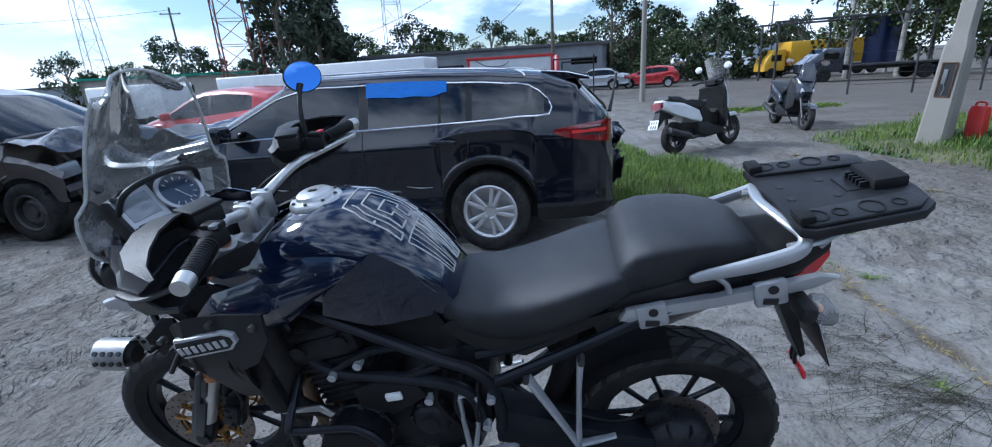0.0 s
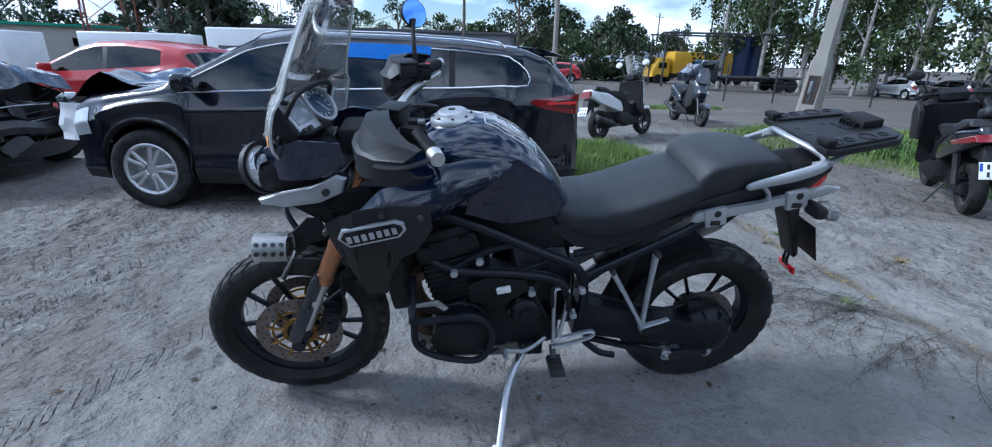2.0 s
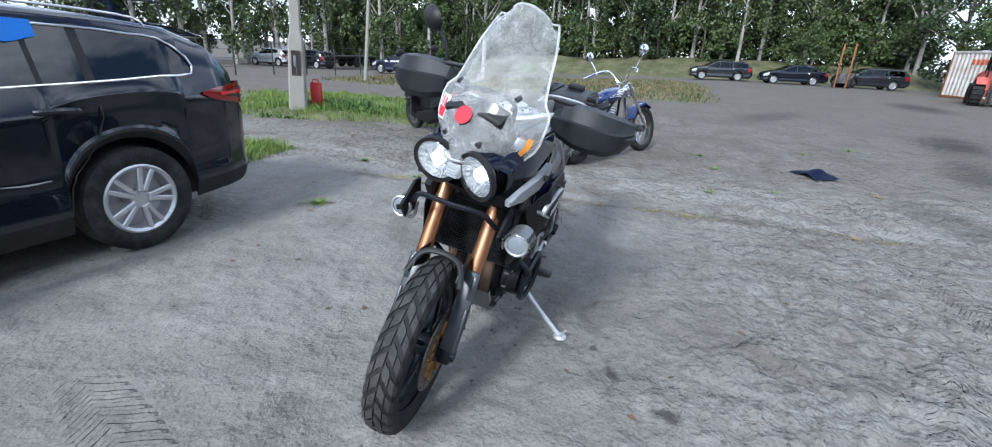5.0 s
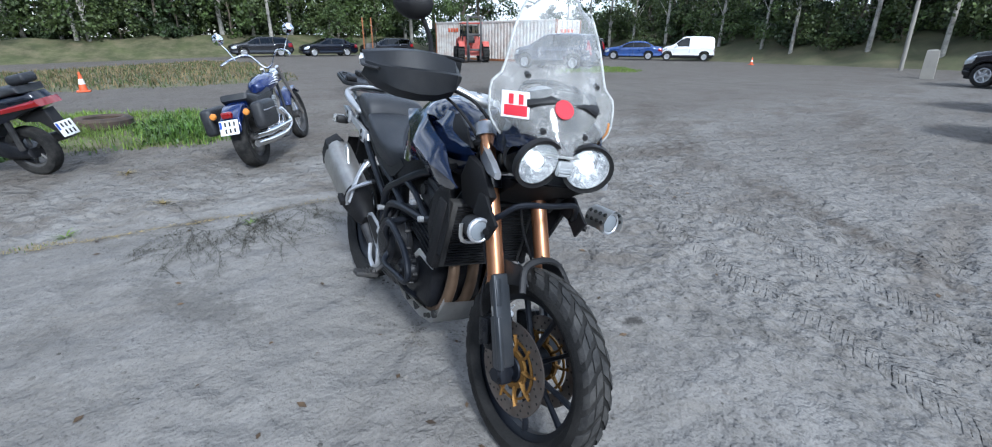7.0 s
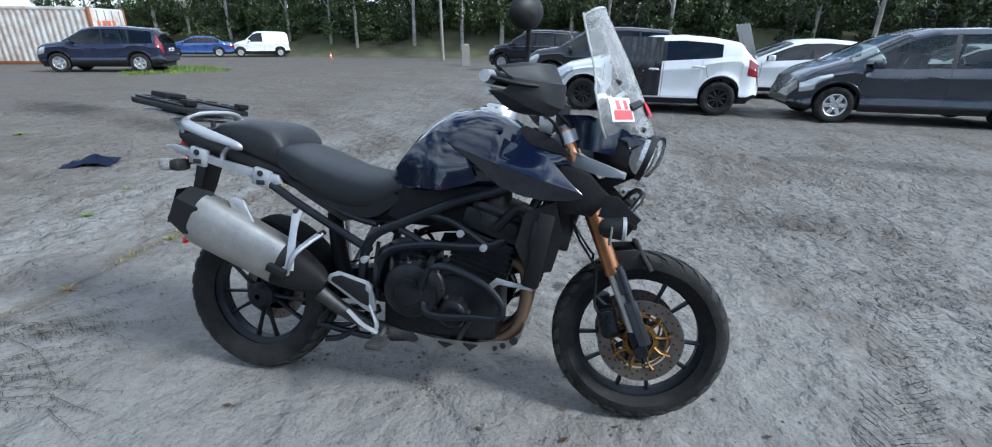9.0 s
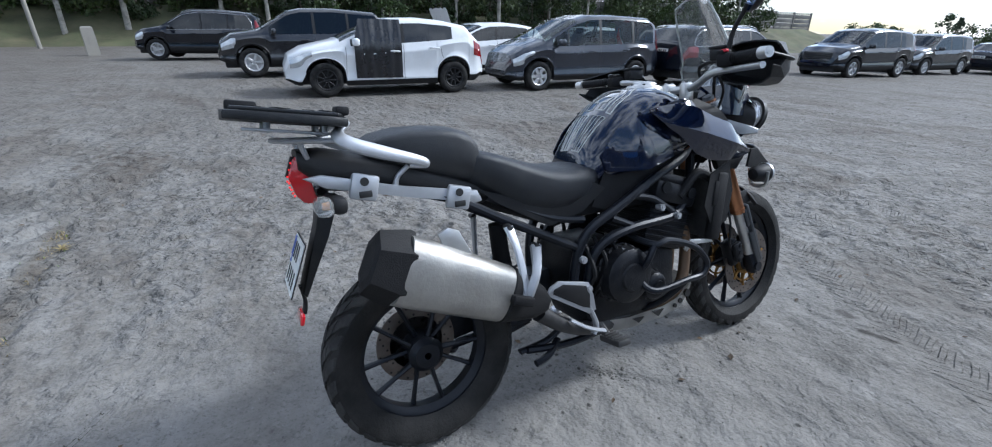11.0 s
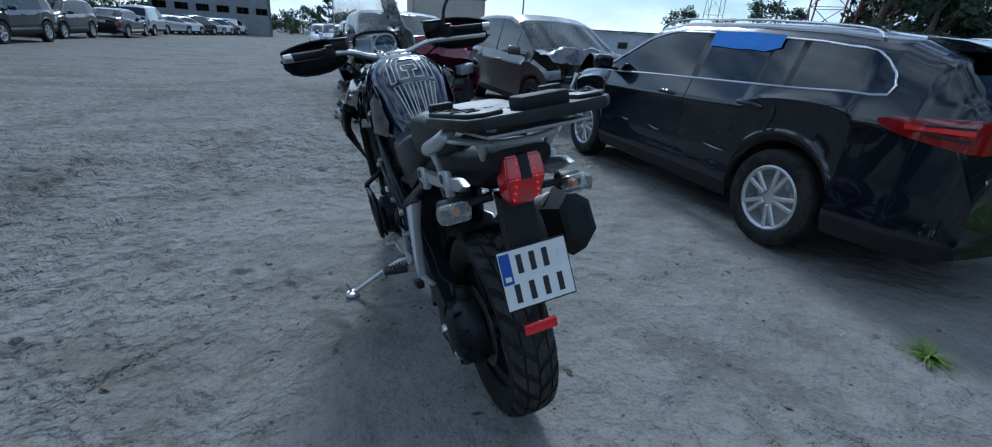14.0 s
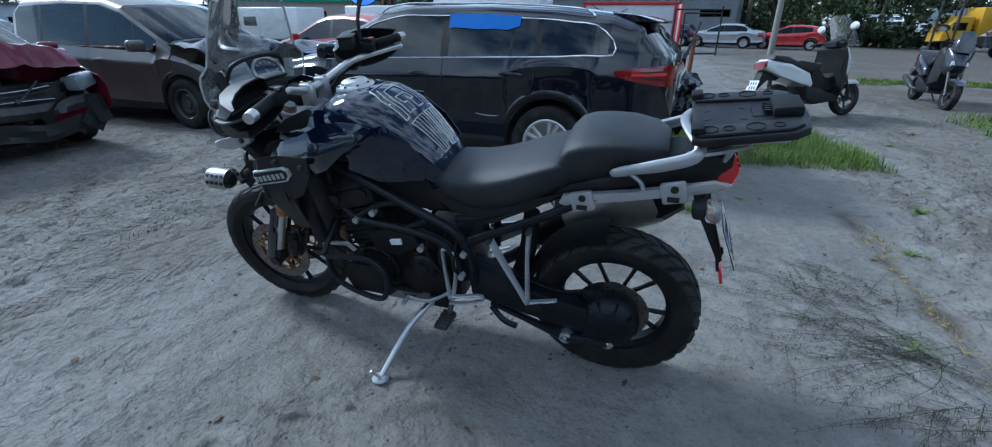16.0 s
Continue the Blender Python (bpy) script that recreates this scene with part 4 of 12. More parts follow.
volvo = car("black off-road car with silver roof rails", "car", at(-0.16, -20.7, -18), M["car_black"], SUV, 1.0, wheels="five")
car("dark estate car behind the white hatchback", "car", at(-2.6, -13.9, -4), M["car_dark"], SUV, 0.9)
whitew = car("white wrecked hatchback with its bonnet raised", "car", at(-7.4, -12.6, -4), M["car_white"], HATCH, 0.9, wheels="multi", front_cut=2.32)
car("silver hatchback parked by the fence", "car", at(-8.7, -15.9, -4), M["car_silver"], HATCH, 0.8)
car("white sedan parked by the fence", "car", at(-12.3, -13.6, -4), M["car_white"], SEDAN, 0.8)
car("dark blue wrecked car in the second row", "car", at(-15.2, -12.3, -4), M["car_blue"], SEDAN, 0.8)
car("white van with a crushed tail", "car", at(22.3, -35.1, 36), M["car_white"], VAN, 0.9, name="van")
car("small old blue sedan with a roof rack", "car", at(25.6, -32.6, 36), M["car_blue"], SEDAN, 0.8)
car("black off-road car by the trees", "car", at(29.5, -30.5, 30), M["car_black"], SUV, 0.8)
car("dark crossover parked by the container", "car", at(16.6, -16.6, 22), M["car_navy"], SUV, 0.9)
car("dark estate car parked below the bank", "car", at(42.2, -7.4, 94), M["car_dark"], ESTATE, 0.7, group="cars below the bank")
car("black sedan parked below the bank", "car", at(41.8, -12.6, 94), M["car_black"], SEDAN, 0.7, group="cars below the bank")
car("dark hatchback parked below the bank", "car", at(41.4, -17.6, 94), M["car_dark"], ESTATE, 0.7, group="cars below the bank")
car("navy sedan parked beside the track", "car", at(31.9, 15.6, 96), M["car_navy"], SEDAN, 0.9)
car("silver hatchback by the birches", "car", at(33.5, 28.8, 85), M["car_silver"], HATCH, 0.7)
car("dark hatchback by the birches", "car", at(33.2, 24.9, 85), M["car_dark"], HATCH, 0.7)
car("silver-white sedan far off on the gravel", "car", at(6.2, 33.6, 165), M["car_silver"], SEDAN, 0.7)
car("dark blue hatchback far off on the gravel", "car", at(2.6, 34.2, 165), M["car_navy"], HATCH, 0.7)
car("red hatchback far off on the gravel", "car", at(10.0, 34.2, 165), M["car_red"], HATCH, 0.7)

# ---------------------------------------------------------------- trees, banks, buildings
def put_faces(verts, faces, name, material):
    me = bpy.data.meshes.new(name)
    me.from_pydata(verts, [], faces)
    me.materials.append(material)
    return me


def crown_mesh(seed, height, spread, base, leaves, size, material, droop=0.0, shape="round"):
    """A crown of small leaf clusters set in clumps on the ends of the limbs, with gaps between."""
    rng = np.random.default_rng(seed)
    verts, faces = [], []
    clumps = []
    n = 34
    for k in range(n):
        u = rng.random()
        if shape == "tall":
            r = spread * (0.35 + 0.65 * math.sin(math.pi * min(1, 0.15 + 0.85 * u))) * math.sqrt(rng.random())
        elif shape == "cone":
            r = spread * (1.05 - u) * math.sqrt(0.2 + 0.8 * rng.random())
        else:
            r = spread * math.sin(math.pi * (0.12 + 0.80 * u)) * math.sqrt(0.15 + 0.85 * rng.random())
        a = rng.random() * 2 * math.pi
        clumps.append((r * math.cos(a), r * math.sin(a), base + u * (height - base), spread * (0.16 + 0.20 * rng.random())))
    w = np.array([c[3] ** 2 for c in clumps])
    pick = rng.choice(n, leaves, p=w / w.sum())
    for c in pick:
        cx, cy, cz, cr = clumps[c]
        d = rng.normal(size=3)
        d *= cr * rng.random() ** 0.45 / np.linalg.norm(d)
        p = np.array([cx, cy, cz]) + d * (1, 1, 0.75)
        if droop:
            p[2] -= droop * rng.random() ** 2
        u = rng.normal(size=3)
        u[2] -= 0.5 + droop * 0.6
        u /= np.linalg.norm(u)
        v = np.cross(u, rng.normal(size=3))
        v /= np.linalg.norm(v)
        s = size * (0.6 + 0.8 * rng.random())
        i = len(verts)
        verts += [tuple(p - 0.5 * s * u), tuple(p + 0.42 * s * v), tuple(p + 0.6 * s * u), tuple(p - 0.42 * s * v)]
        faces.append((i, i + 1, i + 2, i + 3))
    return put_faces(verts, faces, "crown", material), clumps


def trunk_mesh(seed, height, r, clumps, material, lean=0.0, limbs=12):
    rng = np.random.default_rng(seed + 99)
    bm = bmesh.new()
    top = height * 0.92
    pts = [(lean * f * height + 0.06 * r * rng.normal() * 4 * f, 0.25 * r * rng.normal() * 3 * f, top * f) for f in (0, 0.25, 0.5, 0.75, 1.0)]
    tube(bm, pts, [r * 1.25, r, r * 0.75, r * 0.45, r * 0.12], 7, smooth=3)
    for k in range(limbs):
        c = clumps[(k * 5) % len(clumps)]
        f = max(0.18, min(0.85, c[2] / height - 0.16))
        a = (lean * f * height, 0, top * f)
        mid = ((a[0] + c[0]) / 2, (a[1] + c[1]) / 2, (a[2] + c[2]) / 2 + 0.15)
        tube(bm, [a, mid, (c[0], c[1], c[2])], [r * 0.38, r * 0.22, r * 0.06], 5, smooth=2)
    finish(bm, True, 60)
    me = bpy.data.meshes.new("trunk")
    bm.to_mesh(me)
    bm.free()
    me.materials.append(material)
    return me


TREES = {}
for nm, kinds in dict(
        birch=[(1, 11.0, 2.2, 2.0, 2600, 0.20, "leaf_birch", 0.9, "tall", 0.13, "birch"), (2, 12.5, 2.5, 2.6, 2800, 0.20, "leaf_birch", 1.0, "tall", 0.14, "birch"), (3, 9.5, 2.0, 1.4, 2400, 0.20, "leaf", 0.8, "tall", 0.12, "birch")],
        tree=[(4, 8.0, 3.4, 1.2, 3000, 0.24, "leaf", 0.1, "round", 0.2, "bark"), (5, 10.0, 3.8, 1.8, 3400, 0.26, "leaf_dark", 0.1, "round", 0.24, "bark"), (6, 6.5, 2.8, 0.6, 2600, 0.22, "leaf", 0.15, "round", 0.16, "bark")],
        pine=[(7, 12.0, 3.2, 2.6, 2400, 0.34, "needle", 0.0, "cone", 0.2, "bark"), (8, 9.0, 2.6, 2.2, 2000, 0.32, "needle", 0.0, "cone", 0.17, "bark")],
        bush=[(9, 2.6, 1.7, 0.1, 1500, 0.16, "leaf", 0.1, "round", 0.06, "bark"), (10, 1.9, 1.6, 0.1, 1300, 0.14, "leaf_birch", 0.1, "round", 0.05, "bark"), (11, 3.4, 1.6, 0.2, 1600, 0.17, "leaf_dark", 0.1, "round", 0.07, "bark")]).items():
    TREES[nm] = []
    for seed, h, sp, base, nl, sz, lm, dr, shp, tr, bark in kinds:
        cm, cl = crown_mesh(seed, h, sp, base, nl, sz, M[lm], dr, shp)
        TREES[nm].append((cm, trunk_mesh(seed, h, tr, cl, M[bark], 0.02 * (seed % 3 - 1), 6 if nm == "bush" else 12)))

TREE_LABEL = dict(birch="birch tree with white trunk and drooping green leaves", tree="leafy green tree at the rim of the yard", pine="tall thin conifer with bare lower trunk", bush="green bush growing wild on the bank")


def tree(kind, v, x, y, s=1.0, rot=0.0, z=None):
    cm, tm = TREES[kind][v % len(TREES[kind])]
    t = thing("bush" if kind == "bush" else ("birch_tree" if kind == "birch" else "tree"), pose(x, y, ground_z(x, y) - 0.05 if z is None else z, 0, 0, rot) @ Matrix.Diagonal((s, s, s, 1)), TREE_LABEL[kind], "bush" if kind == "bush" else "tree", "trees round the yard")
    part("trunk", tm, None, t)
    part("crown", cm, None, t)


rnd = random.Random(5)


def bank_z(x, y):
    """Height of the earth bank along the east and south rims."""
    e = max(0.0, min(1.0, (x - 45.5) / 5)) if y > -24 else 0.0
    s = max(0.0, min(1.0, (-33.5 - y - 0.10 * x) / 5))
    return max(1.7 * e * (1 if y < 12 else max(0.2, 1 - (y - 12) / 14)), 2.3 * s)


# earth banks with rough grass
bv, bf = [], []
cols = np.linspace(-26, 48, 100)
for i, yy in enumerate(cols):
    for j, xx in enumerate(np.linspace(45, 75, 22)):
        bv.append((xx, yy, ground_z(xx, yy) - 0.05 + bank_z(xx, yy) + 0.25 * noise.noise((xx * 0.5, yy * 0.5, 1)) * (j > 0)))
for i in range(len(cols) - 1):
    for j in range(21):
        a = i * 22 + j
        bf.append((a, a + 22, a + 23, a + 1))
me = put_faces(bv, bf, "bank", mat("rough_grass_bank", (0.058, 0.068, 0.024), 0.95, 0, 0.45, 0.5, 0.6, 9, dirt=(0.22, 0.18, 0.11), dirt_amt=0.8, dirt_scale=0.7))
me.shade_smooth()
tagged(new("bank_east", me), "earth bank overgrown with rough grass", "bank", kind="structure")
bv, bf = [], []
cols = np.linspace(-60, 60, 150)
for i, xx in enumerate(cols):
    for j, d in enumerate(np.linspace(0, 26, 20)):
        yy = -33 - 0.10 * xx - d
        bv.append((xx, yy, ground_z(xx, yy) - 0.05 + bank_z(xx, yy) + 0.3 * noise.noise((xx * 0.5, yy * 0.5, 4)) * (j > 0)))
for i in range(len(cols) - 1):
    for j in range(19):
        a = i * 20 + j
        bf.append((a, a + 1, a + 21, a + 20))
me = put_faces(bv, bf, "bank", mat("dark_brush_bank", (0.075, 0.080, 0.038), 0.95, 0, 0.45, 0.6, 0.6, 9, dirt=(0.16, 0.13, 0.08), dirt_amt=0.7, dirt_scale=0.7))
me.shade_smooth()
tagged(new("bank_south", me), "earth bank with brush below the concrete fence", "bank", kind="structure")

# tree belts
for k in range(58):          # birches along the east and north-east rim
    y = -24 + k * 1.15 + rnd.uniform(-0.5, 0.5)
    x = 49 + rnd.uniform(0, 8) + (2 if y > 8 else 0)
    tree("birch", rnd.randrange(3), x, y, rnd.uniform(0.85, 1.25), rnd.uniform(0, 360), ground_z(x, y) + bank_z(x, y) - 0.2)
for k in range(30):          # second, darker row behind
    y = -26 + k * 2.3
    x = 58 + rnd.uniform(0, 6)
    tree("tree", rnd.randrange(3), x, y, rnd.uniform(1.0, 1.4), rnd.uniform(0, 360), ground_z(x, y) + bank_z(x, y) - 0.2)
for k in range(20):          # birches at the north-east, closer in
    x = 30 + k * 1.5 + rnd.uniform(-0.6, 0.6)
    y = 47 - 0.9 * (k - 2) + rnd.uniform(-1.5, 1.5)
    tree("birch", rnd.randrange(3), x, y, rnd.uniform(0.9, 1.3), rnd.uniform(0, 360))
for k in range(52):          # brush and thin birches on the south bank
    x = -48 + k * 1.75 + rnd.uniform(-0.7, 0.7)
    y = -39.5 - 0.10 * x + rnd.uniform(-3.0, 1.5)
    z = ground_z(x, y) + bank_z(x, y) - 0.15
    if k % 3 == 0:
        tree("birch", rnd.randrange(3), x, y - 2, rnd.uniform(0.8, 1.1), rnd.uniform(0, 360), z)
    else:
        tree("bush", rnd.randrange(3), x, y, rnd.uniform(0.9, 1.5), rnd.uniform(0, 360), z)
for k in range(34):          # wood behind the fence
    x = -52 + k * 3.0
    y = -50 - 0.10 * x + rnd.uniform(-3, 2)
    tree("tree", rnd.randrange(3), x, y, rnd.uniform(0.9, 1.3), rnd.uniform(0, 360), ground_z(x, y) + 1.0)
for x, y, v, s in [(38, -24, 1, 0.8), (42, -24.5, 0, 0.9), (36.5, -21.5, 2, 0.8), (45, -23, 1, 0.9), (47.5, -14, 2, 0.7)]:
    tree("tree", v, x, y, s, 40 * x)
# northern skyline
for x, y, v, s in [(-44, 44, 1, 0.75), (-40, 46, 0, 0.75), (-33, 43, 1, 0.8), (-28, 47, 2, 0.8), (-13.5, 42, 0, 0.75), (-10, 44, 1, 0.8), (-6.5, 45, 0, 0.8), (-3, 46, 1, 0.75), (0.5, 45, 2, 0.9), (3, 47, 0, 0.7),
                   (7.5, 43, 1, 0.95), (9.5, 45, 0, 0.9), (11.5, 47, 2, 1.0), (20, 70, 0, 0.9), (25, 72, 1, 0.95), (29, 74, 0, 0.9), (34, 76, 2, 1.1), (39, 74, 1, 0.9), (-20, 45, 0, 0.8), (-24, 45, 1, 0.8)]:
    tree("tree", v, x, y, 0.86 * s, 37 * x)
for x, y, v, s in [(-15.5, 34, 0, 0.85), (-13.8, 34.6, 1, 0.9), (-75, 8, 0, 0.5), (-60, 30, 1, 0.5)]:
    tree("pine", v, x, y, s, 37 * x)
for k in range(26):          # far western wood line
    tree("pine" if k % 3 == 0 else "tree", k, -92 + rnd.uniform(-5, 5), -30 + k * 4.2, rnd.uniform(0.36, 0.52), 77 * k)

# buildings
def building(label, x0, y0, x1, y1, depth, h, wallm, roofm, windows=0, wh=0.9, ww=1.2, wz=1.7, over=0.3, name="building", roof_rise=0.25):
    """A long low building: front wall from (x0, y0) to (x1, y1), depth away from the yard."""
    a, b = Vector((x0, y0, 0)), Vector((x1, y1, 0))
    L = (b - a).length
    z = min(ground_z(x0, y0), ground_z(x1, y1)) - 0.3
    root = thing(name, Matrix.Translation((x0, y0, z)) @ Matrix.Rotation(math.atan2(y1 - y0, x1 - x0), 4, "Z"), label, "building")
    bm = bmesh.new()
    xs = [0.0]
    gap = L / max(1, windows)
    for k in range(windows):
        xs += [gap * (k + 0.5) - ww / 2, gap * (k + 0.5) + ww / 2]
    xs.append(L)
    H = h + 0.3
    for i in range(len(xs) - 1):
        if windows and i % 2 == 1:
            box(bm, (xs[i] + xs[i + 1]) / 2, 0.15, wz / 2, xs[i + 1] - xs[i], 0.3, wz)
            box(bm, (xs[i] + xs[i + 1]) / 2, 0.15, (wz + wh + H) / 2, xs[i + 1] - xs[i], 0.3, H - wz - wh)
        else:
            box(bm, (xs[i] + xs[i + 1]) / 2, 0.15, H / 2, xs[i + 1] - xs[i], 0.3, H)
    box(bm, L / 2, depth, H / 2, L, 0.3, H)
    for xx in (0.15, L - 0.15):
        box(bm, xx, depth / 2, H / 2, 0.3, depth, H)
    part("wall", bm, wallm, root, smooth=False)
    bm = bmesh.new()
    prism(bm, [(-over, H), (depth + over, H + roof_rise), (depth + over, H + roof_rise + 0.18), (-over, H + 0.18)], -over, L + over, axis="x")
    part("roof", bm, roofm, root, smooth=False)
    for k in range(windows):
        bm = bmesh.new()
        cx = gap * (k + 0.5)
        for dx in (-ww / 2 + 0.03, 0, ww / 2 - 0.03):
            box(bm, cx + dx, 0.10, wz + wh / 2, 0.06, 0.06, wh)
        for dz in (0.03, wh - 0.03):
            box(bm, cx, 0.10, wz + dz, ww, 0.055, 0.06)
        w = part("window", bm, M["plastic"], root, smooth=False)
        bm = bmesh.new()
        box(bm, cx, 0.14, wz + wh / 2, ww, 0.015, wh)
        part("pane", bm, M["car_glass"], w, smooth=False)
    return root


M["sheet_grey"] = mat("grey_sheet_wall", (0.22, 0.24, 0.26), 0.7, 0.1, 0.15, 0.7, dirt=(0.10, 0.095, 0.09), dirt_amt=0.4, dirt_scale=1.2)
M["plaster"] = mat("dirty_plaster", (0.42, 0.40, 0.36), 0.9, 0, 0.12, 0.8, 0.2, 20, dirt=(0.18, 0.16, 0.14), dirt_amt=0.5, dirt_scale=0.8)
M["roof_felt"] = mat("roof_felt", (0.10, 0.10, 0.105), 0.9, 0, 0.2, 1)
M["green_roof"] = mat("green_sheet", (0.02, 0.23, 0.15), 0.5, 0.1, 0.1, 1)
M["pale_wall"] = mat("pale_blue_grey_wall", (0.40, 0.45, 0.50), 0.8, 0, 0.12, 0.8, dirt=(0.2, 0.19, 0.18), dirt_amt=0.4)
building("long low grey shed with flat roof", -14.0, 36.2, 6.2, 37.2, 9, 3.3, M["sheet_grey"], M["roof_felt"], 6, 0.5, 2.0, 2.2)
building("pale shed with green roof edge", -33.0, 33.5, -21.5, 40.5, 8, 3.2, M["plaster"], M["green_roof"], 5, 0.6, 1.0, 2.2)
building("long dark shed on the far western side", -70, -12.5, -72, 0.5, 10, 5.0, M["sheet_grey"], M["roof_felt"], 6, 0.8, 1.4, 2.8)
building("blocky pale building far behind the wrecks", -82, 22, -80, 34, 10, 7.5, M["plaster"], M["roof_felt"], 5, 1.4, 1.4, 3.0)
building("long pale blue shed with small windows", -76, 34, -44, 46, 9, 3.6, M["pale_wall"], M["roof_felt"], 9, 0.8, 1.5, 1.9)

# ---------------------------------------------------------------- the motorcycle: front towards -x, its right side +y
M.update(
    seat=mat("matt_black_seat_vinyl", (0.013, 0.015, 0.019), 0.47, 0, 0.25, 9, 0.25, 420, dirt=DUST, dirt_amt=0.08, dirt_scale=5, spec=0.5),
    frame=mat("satin_black_frame", (0.007, 0.009, 0.014), 0.38, 0.2, 0.25, 14, dirt=DUST, dirt_amt=0.03, dirt_scale=9, spec=0.35),
    engine=mat("black_engine_castings", (0.011, 0.012, 0.015), 0.36, 0.3, 0.3, 16, 0.2, 160, dirt=DUST, dirt_amt=0.06, dirt_scale=9, spec=0.25),
    bike_red=mat("bright_red_lamp_lens", (0.62, 0.012, 0.020), 0.22, 0, 0.15, 14, coat=0.8),
    gold=mat("bronze_fork_tube", (0.42, 0.20, 0.10), 0.30, 0.85, 0.12, 9, dirt=DUST, dirt_amt=0.06),
    gold_disc=mat("gold_disc_carrier", (0.25, 0.135, 0.035), 0.48, 0.75, 0.2, 14, dirt=(0.12, 0.07, 0.04), dirt_amt=0.35),
    disc=mat("worn_brake_disc", (0.20, 0.18, 0.165), 0.38, 0.9, 0.25, 18, dirt=(0.16, 0.08, 0.04), dirt_amt=0.4, dirt_scale=14),
    silver=mat("silver_painted_metal", (0.46, 0.47, 0.49), 0.36, 0.55, 0.12, 12, dirt=DUST, dirt_amt=0.22, dirt_scale=9),
    brushed=mat("brushed_steel_silencer", (0.40, 0.39, 0.37), 0.42, 0.85, 0.18, 10, 0.1, 90, dirt=(0.16, 0.14, 0.11), dirt_amt=0.35, dirt_scale=9),
    alu=mat("bare_aluminium", (0.60, 0.60, 0.59), 0.36, 0.85, 0.15, 14, dirt=DUST, dirt_amt=0.25, dirt_scale=9),
    header=mat("burnt_exhaust_pipe", (0.22, 0.15, 0.10), 0.45, 0.8, 0.35, 9, dirt=(0.10, 0.07, 0.05), dirt_amt=0.5),
    screen=glass("clear_windscreen_plastic", (0.94, 0.96, 0.96), 1.45, 0.03, 0.42),
    lamp_clear=glass("indicator_lens", (0.86, 0.88, 0.88), 1.5, 0.06, 0.35),
    lamp_glass=glass("headlamp_lens", (0.88, 0.90, 0.91), 1.5, 0.02, 0.06),
    reflector=mat("headlamp_reflector", (0.92, 0.92, 0.92), 0.30, 0.25, 0.05, 40),
    mirror=mat("mirror_silvering", (0.80, 0.82, 0.85), 0.02, 1.0, 0.0, 1),
    blue_mirror=mat("blue_tinted_mirror", (0.22, 0.42, 0.92), 0.02, 1.0, 0.0, 1),
    line=mat("silver_decal_line", (0.42, 0.42, 0.40), 0.4, 0.3, 0.05, 9),
    sticker_red=mat("red_sticker", (0.55, 0.015, 0.03), 0.45, 0, 0.08, 9),
    sticker_white=mat("white_sticker", (0.75, 0.74, 0.72), 0.45, 0, 0.05, 9),
    orange=mat("orange_label", (0.65, 0.25, 0.04), 0.5, 0, 0.1, 9),
    radiator=mat("radiator_core", (0.025, 0.025, 0.026), 0.6, 0.4, 0.3, 30, dirt=DUST, dirt_amt=0.3),
    fork_grey=mat("satin_grey_plastic", (0.030, 0.034, 0.040), 0.32, 0.1, 0.2, 10, dirt=DUST, dirt_amt=0.06, dirt_scale=9),
    brace=mat("grey_cast_brace", (0.36, 0.37, 0.39), 0.38, 0.5, 0.15, 12, dirt=DUST, dirt_amt=0.1, dirt_scale=9),
    dial=mat("dial_face", (0.03, 0.05, 0.09), 0.25, 0, 0.2, 12, coat=1.0),
    lcd=mat("grey_display", (0.20, 0.22, 0.24), 0.25, 0, 0.1, 9, coat=1.0),
    # carcass darker than the dusty blocks: groove shade put into the colour
    bike_tyre=mat("black_tyre_groove_shade", (0.007, 0.007, 0.007), 0.7, 0, 0.3, 14, 0.25, 120, dirt=DUST, dirt_amt=0.08, dirt_scale=6, spec=0.3),
    bike_tread=mat("dusty_paler_tread_rubber", (0.024, 0.024, 0.024), 0.75, 0, 0.3, 14, 0.25, 120, dirt=DUST, dirt_amt=0.16, dirt_scale=9, spec=0.3),
    guard=mat("sun_bleached_black_plastic", (0.010, 0.011, 0.013), 0.45, 0, 0.3, 8, 0.2, 300, dirt=DUST, dirt_amt=0.04, dirt_scale=6, spec=0.35),
    grey_plastic=mat("grey_plastic", (0.13, 0.14, 0.15), 0.5, 0, 0.15, 10, dirt=DUST, dirt_amt=0.2),
)
bike = thing("motorcycle", pose(0, 0, 0, 10.4, 0, -2.0) @ Matrix.Translation((-0.038, 0, 0)), "black adventure motorcycle leaning on its side stand", "motorcycle")
# the front wheel is turned a little to the left
_h = Vector((-0.43, 0, 1.0))
STEER = Matrix.Translation(_h) @ Matrix.Rotation(radians(0.3), 4, Vector((0.40, 0, 0.917))) @ Matrix.Translation(-_h)
FORK = Matrix.Translation(_h) @ Matrix.Rotation(radians(3.0), 4, Vector((0.40, 0, 0.917))) @ Matrix.Translation(-_h)      # the fork is twisted against the bars


def P(name, bm, material, label="", parent=None, m=None, smooth=True, sharp=34):
    return part(name, bm, material, bike if parent is None else parent, label, smooth, sharp, m)


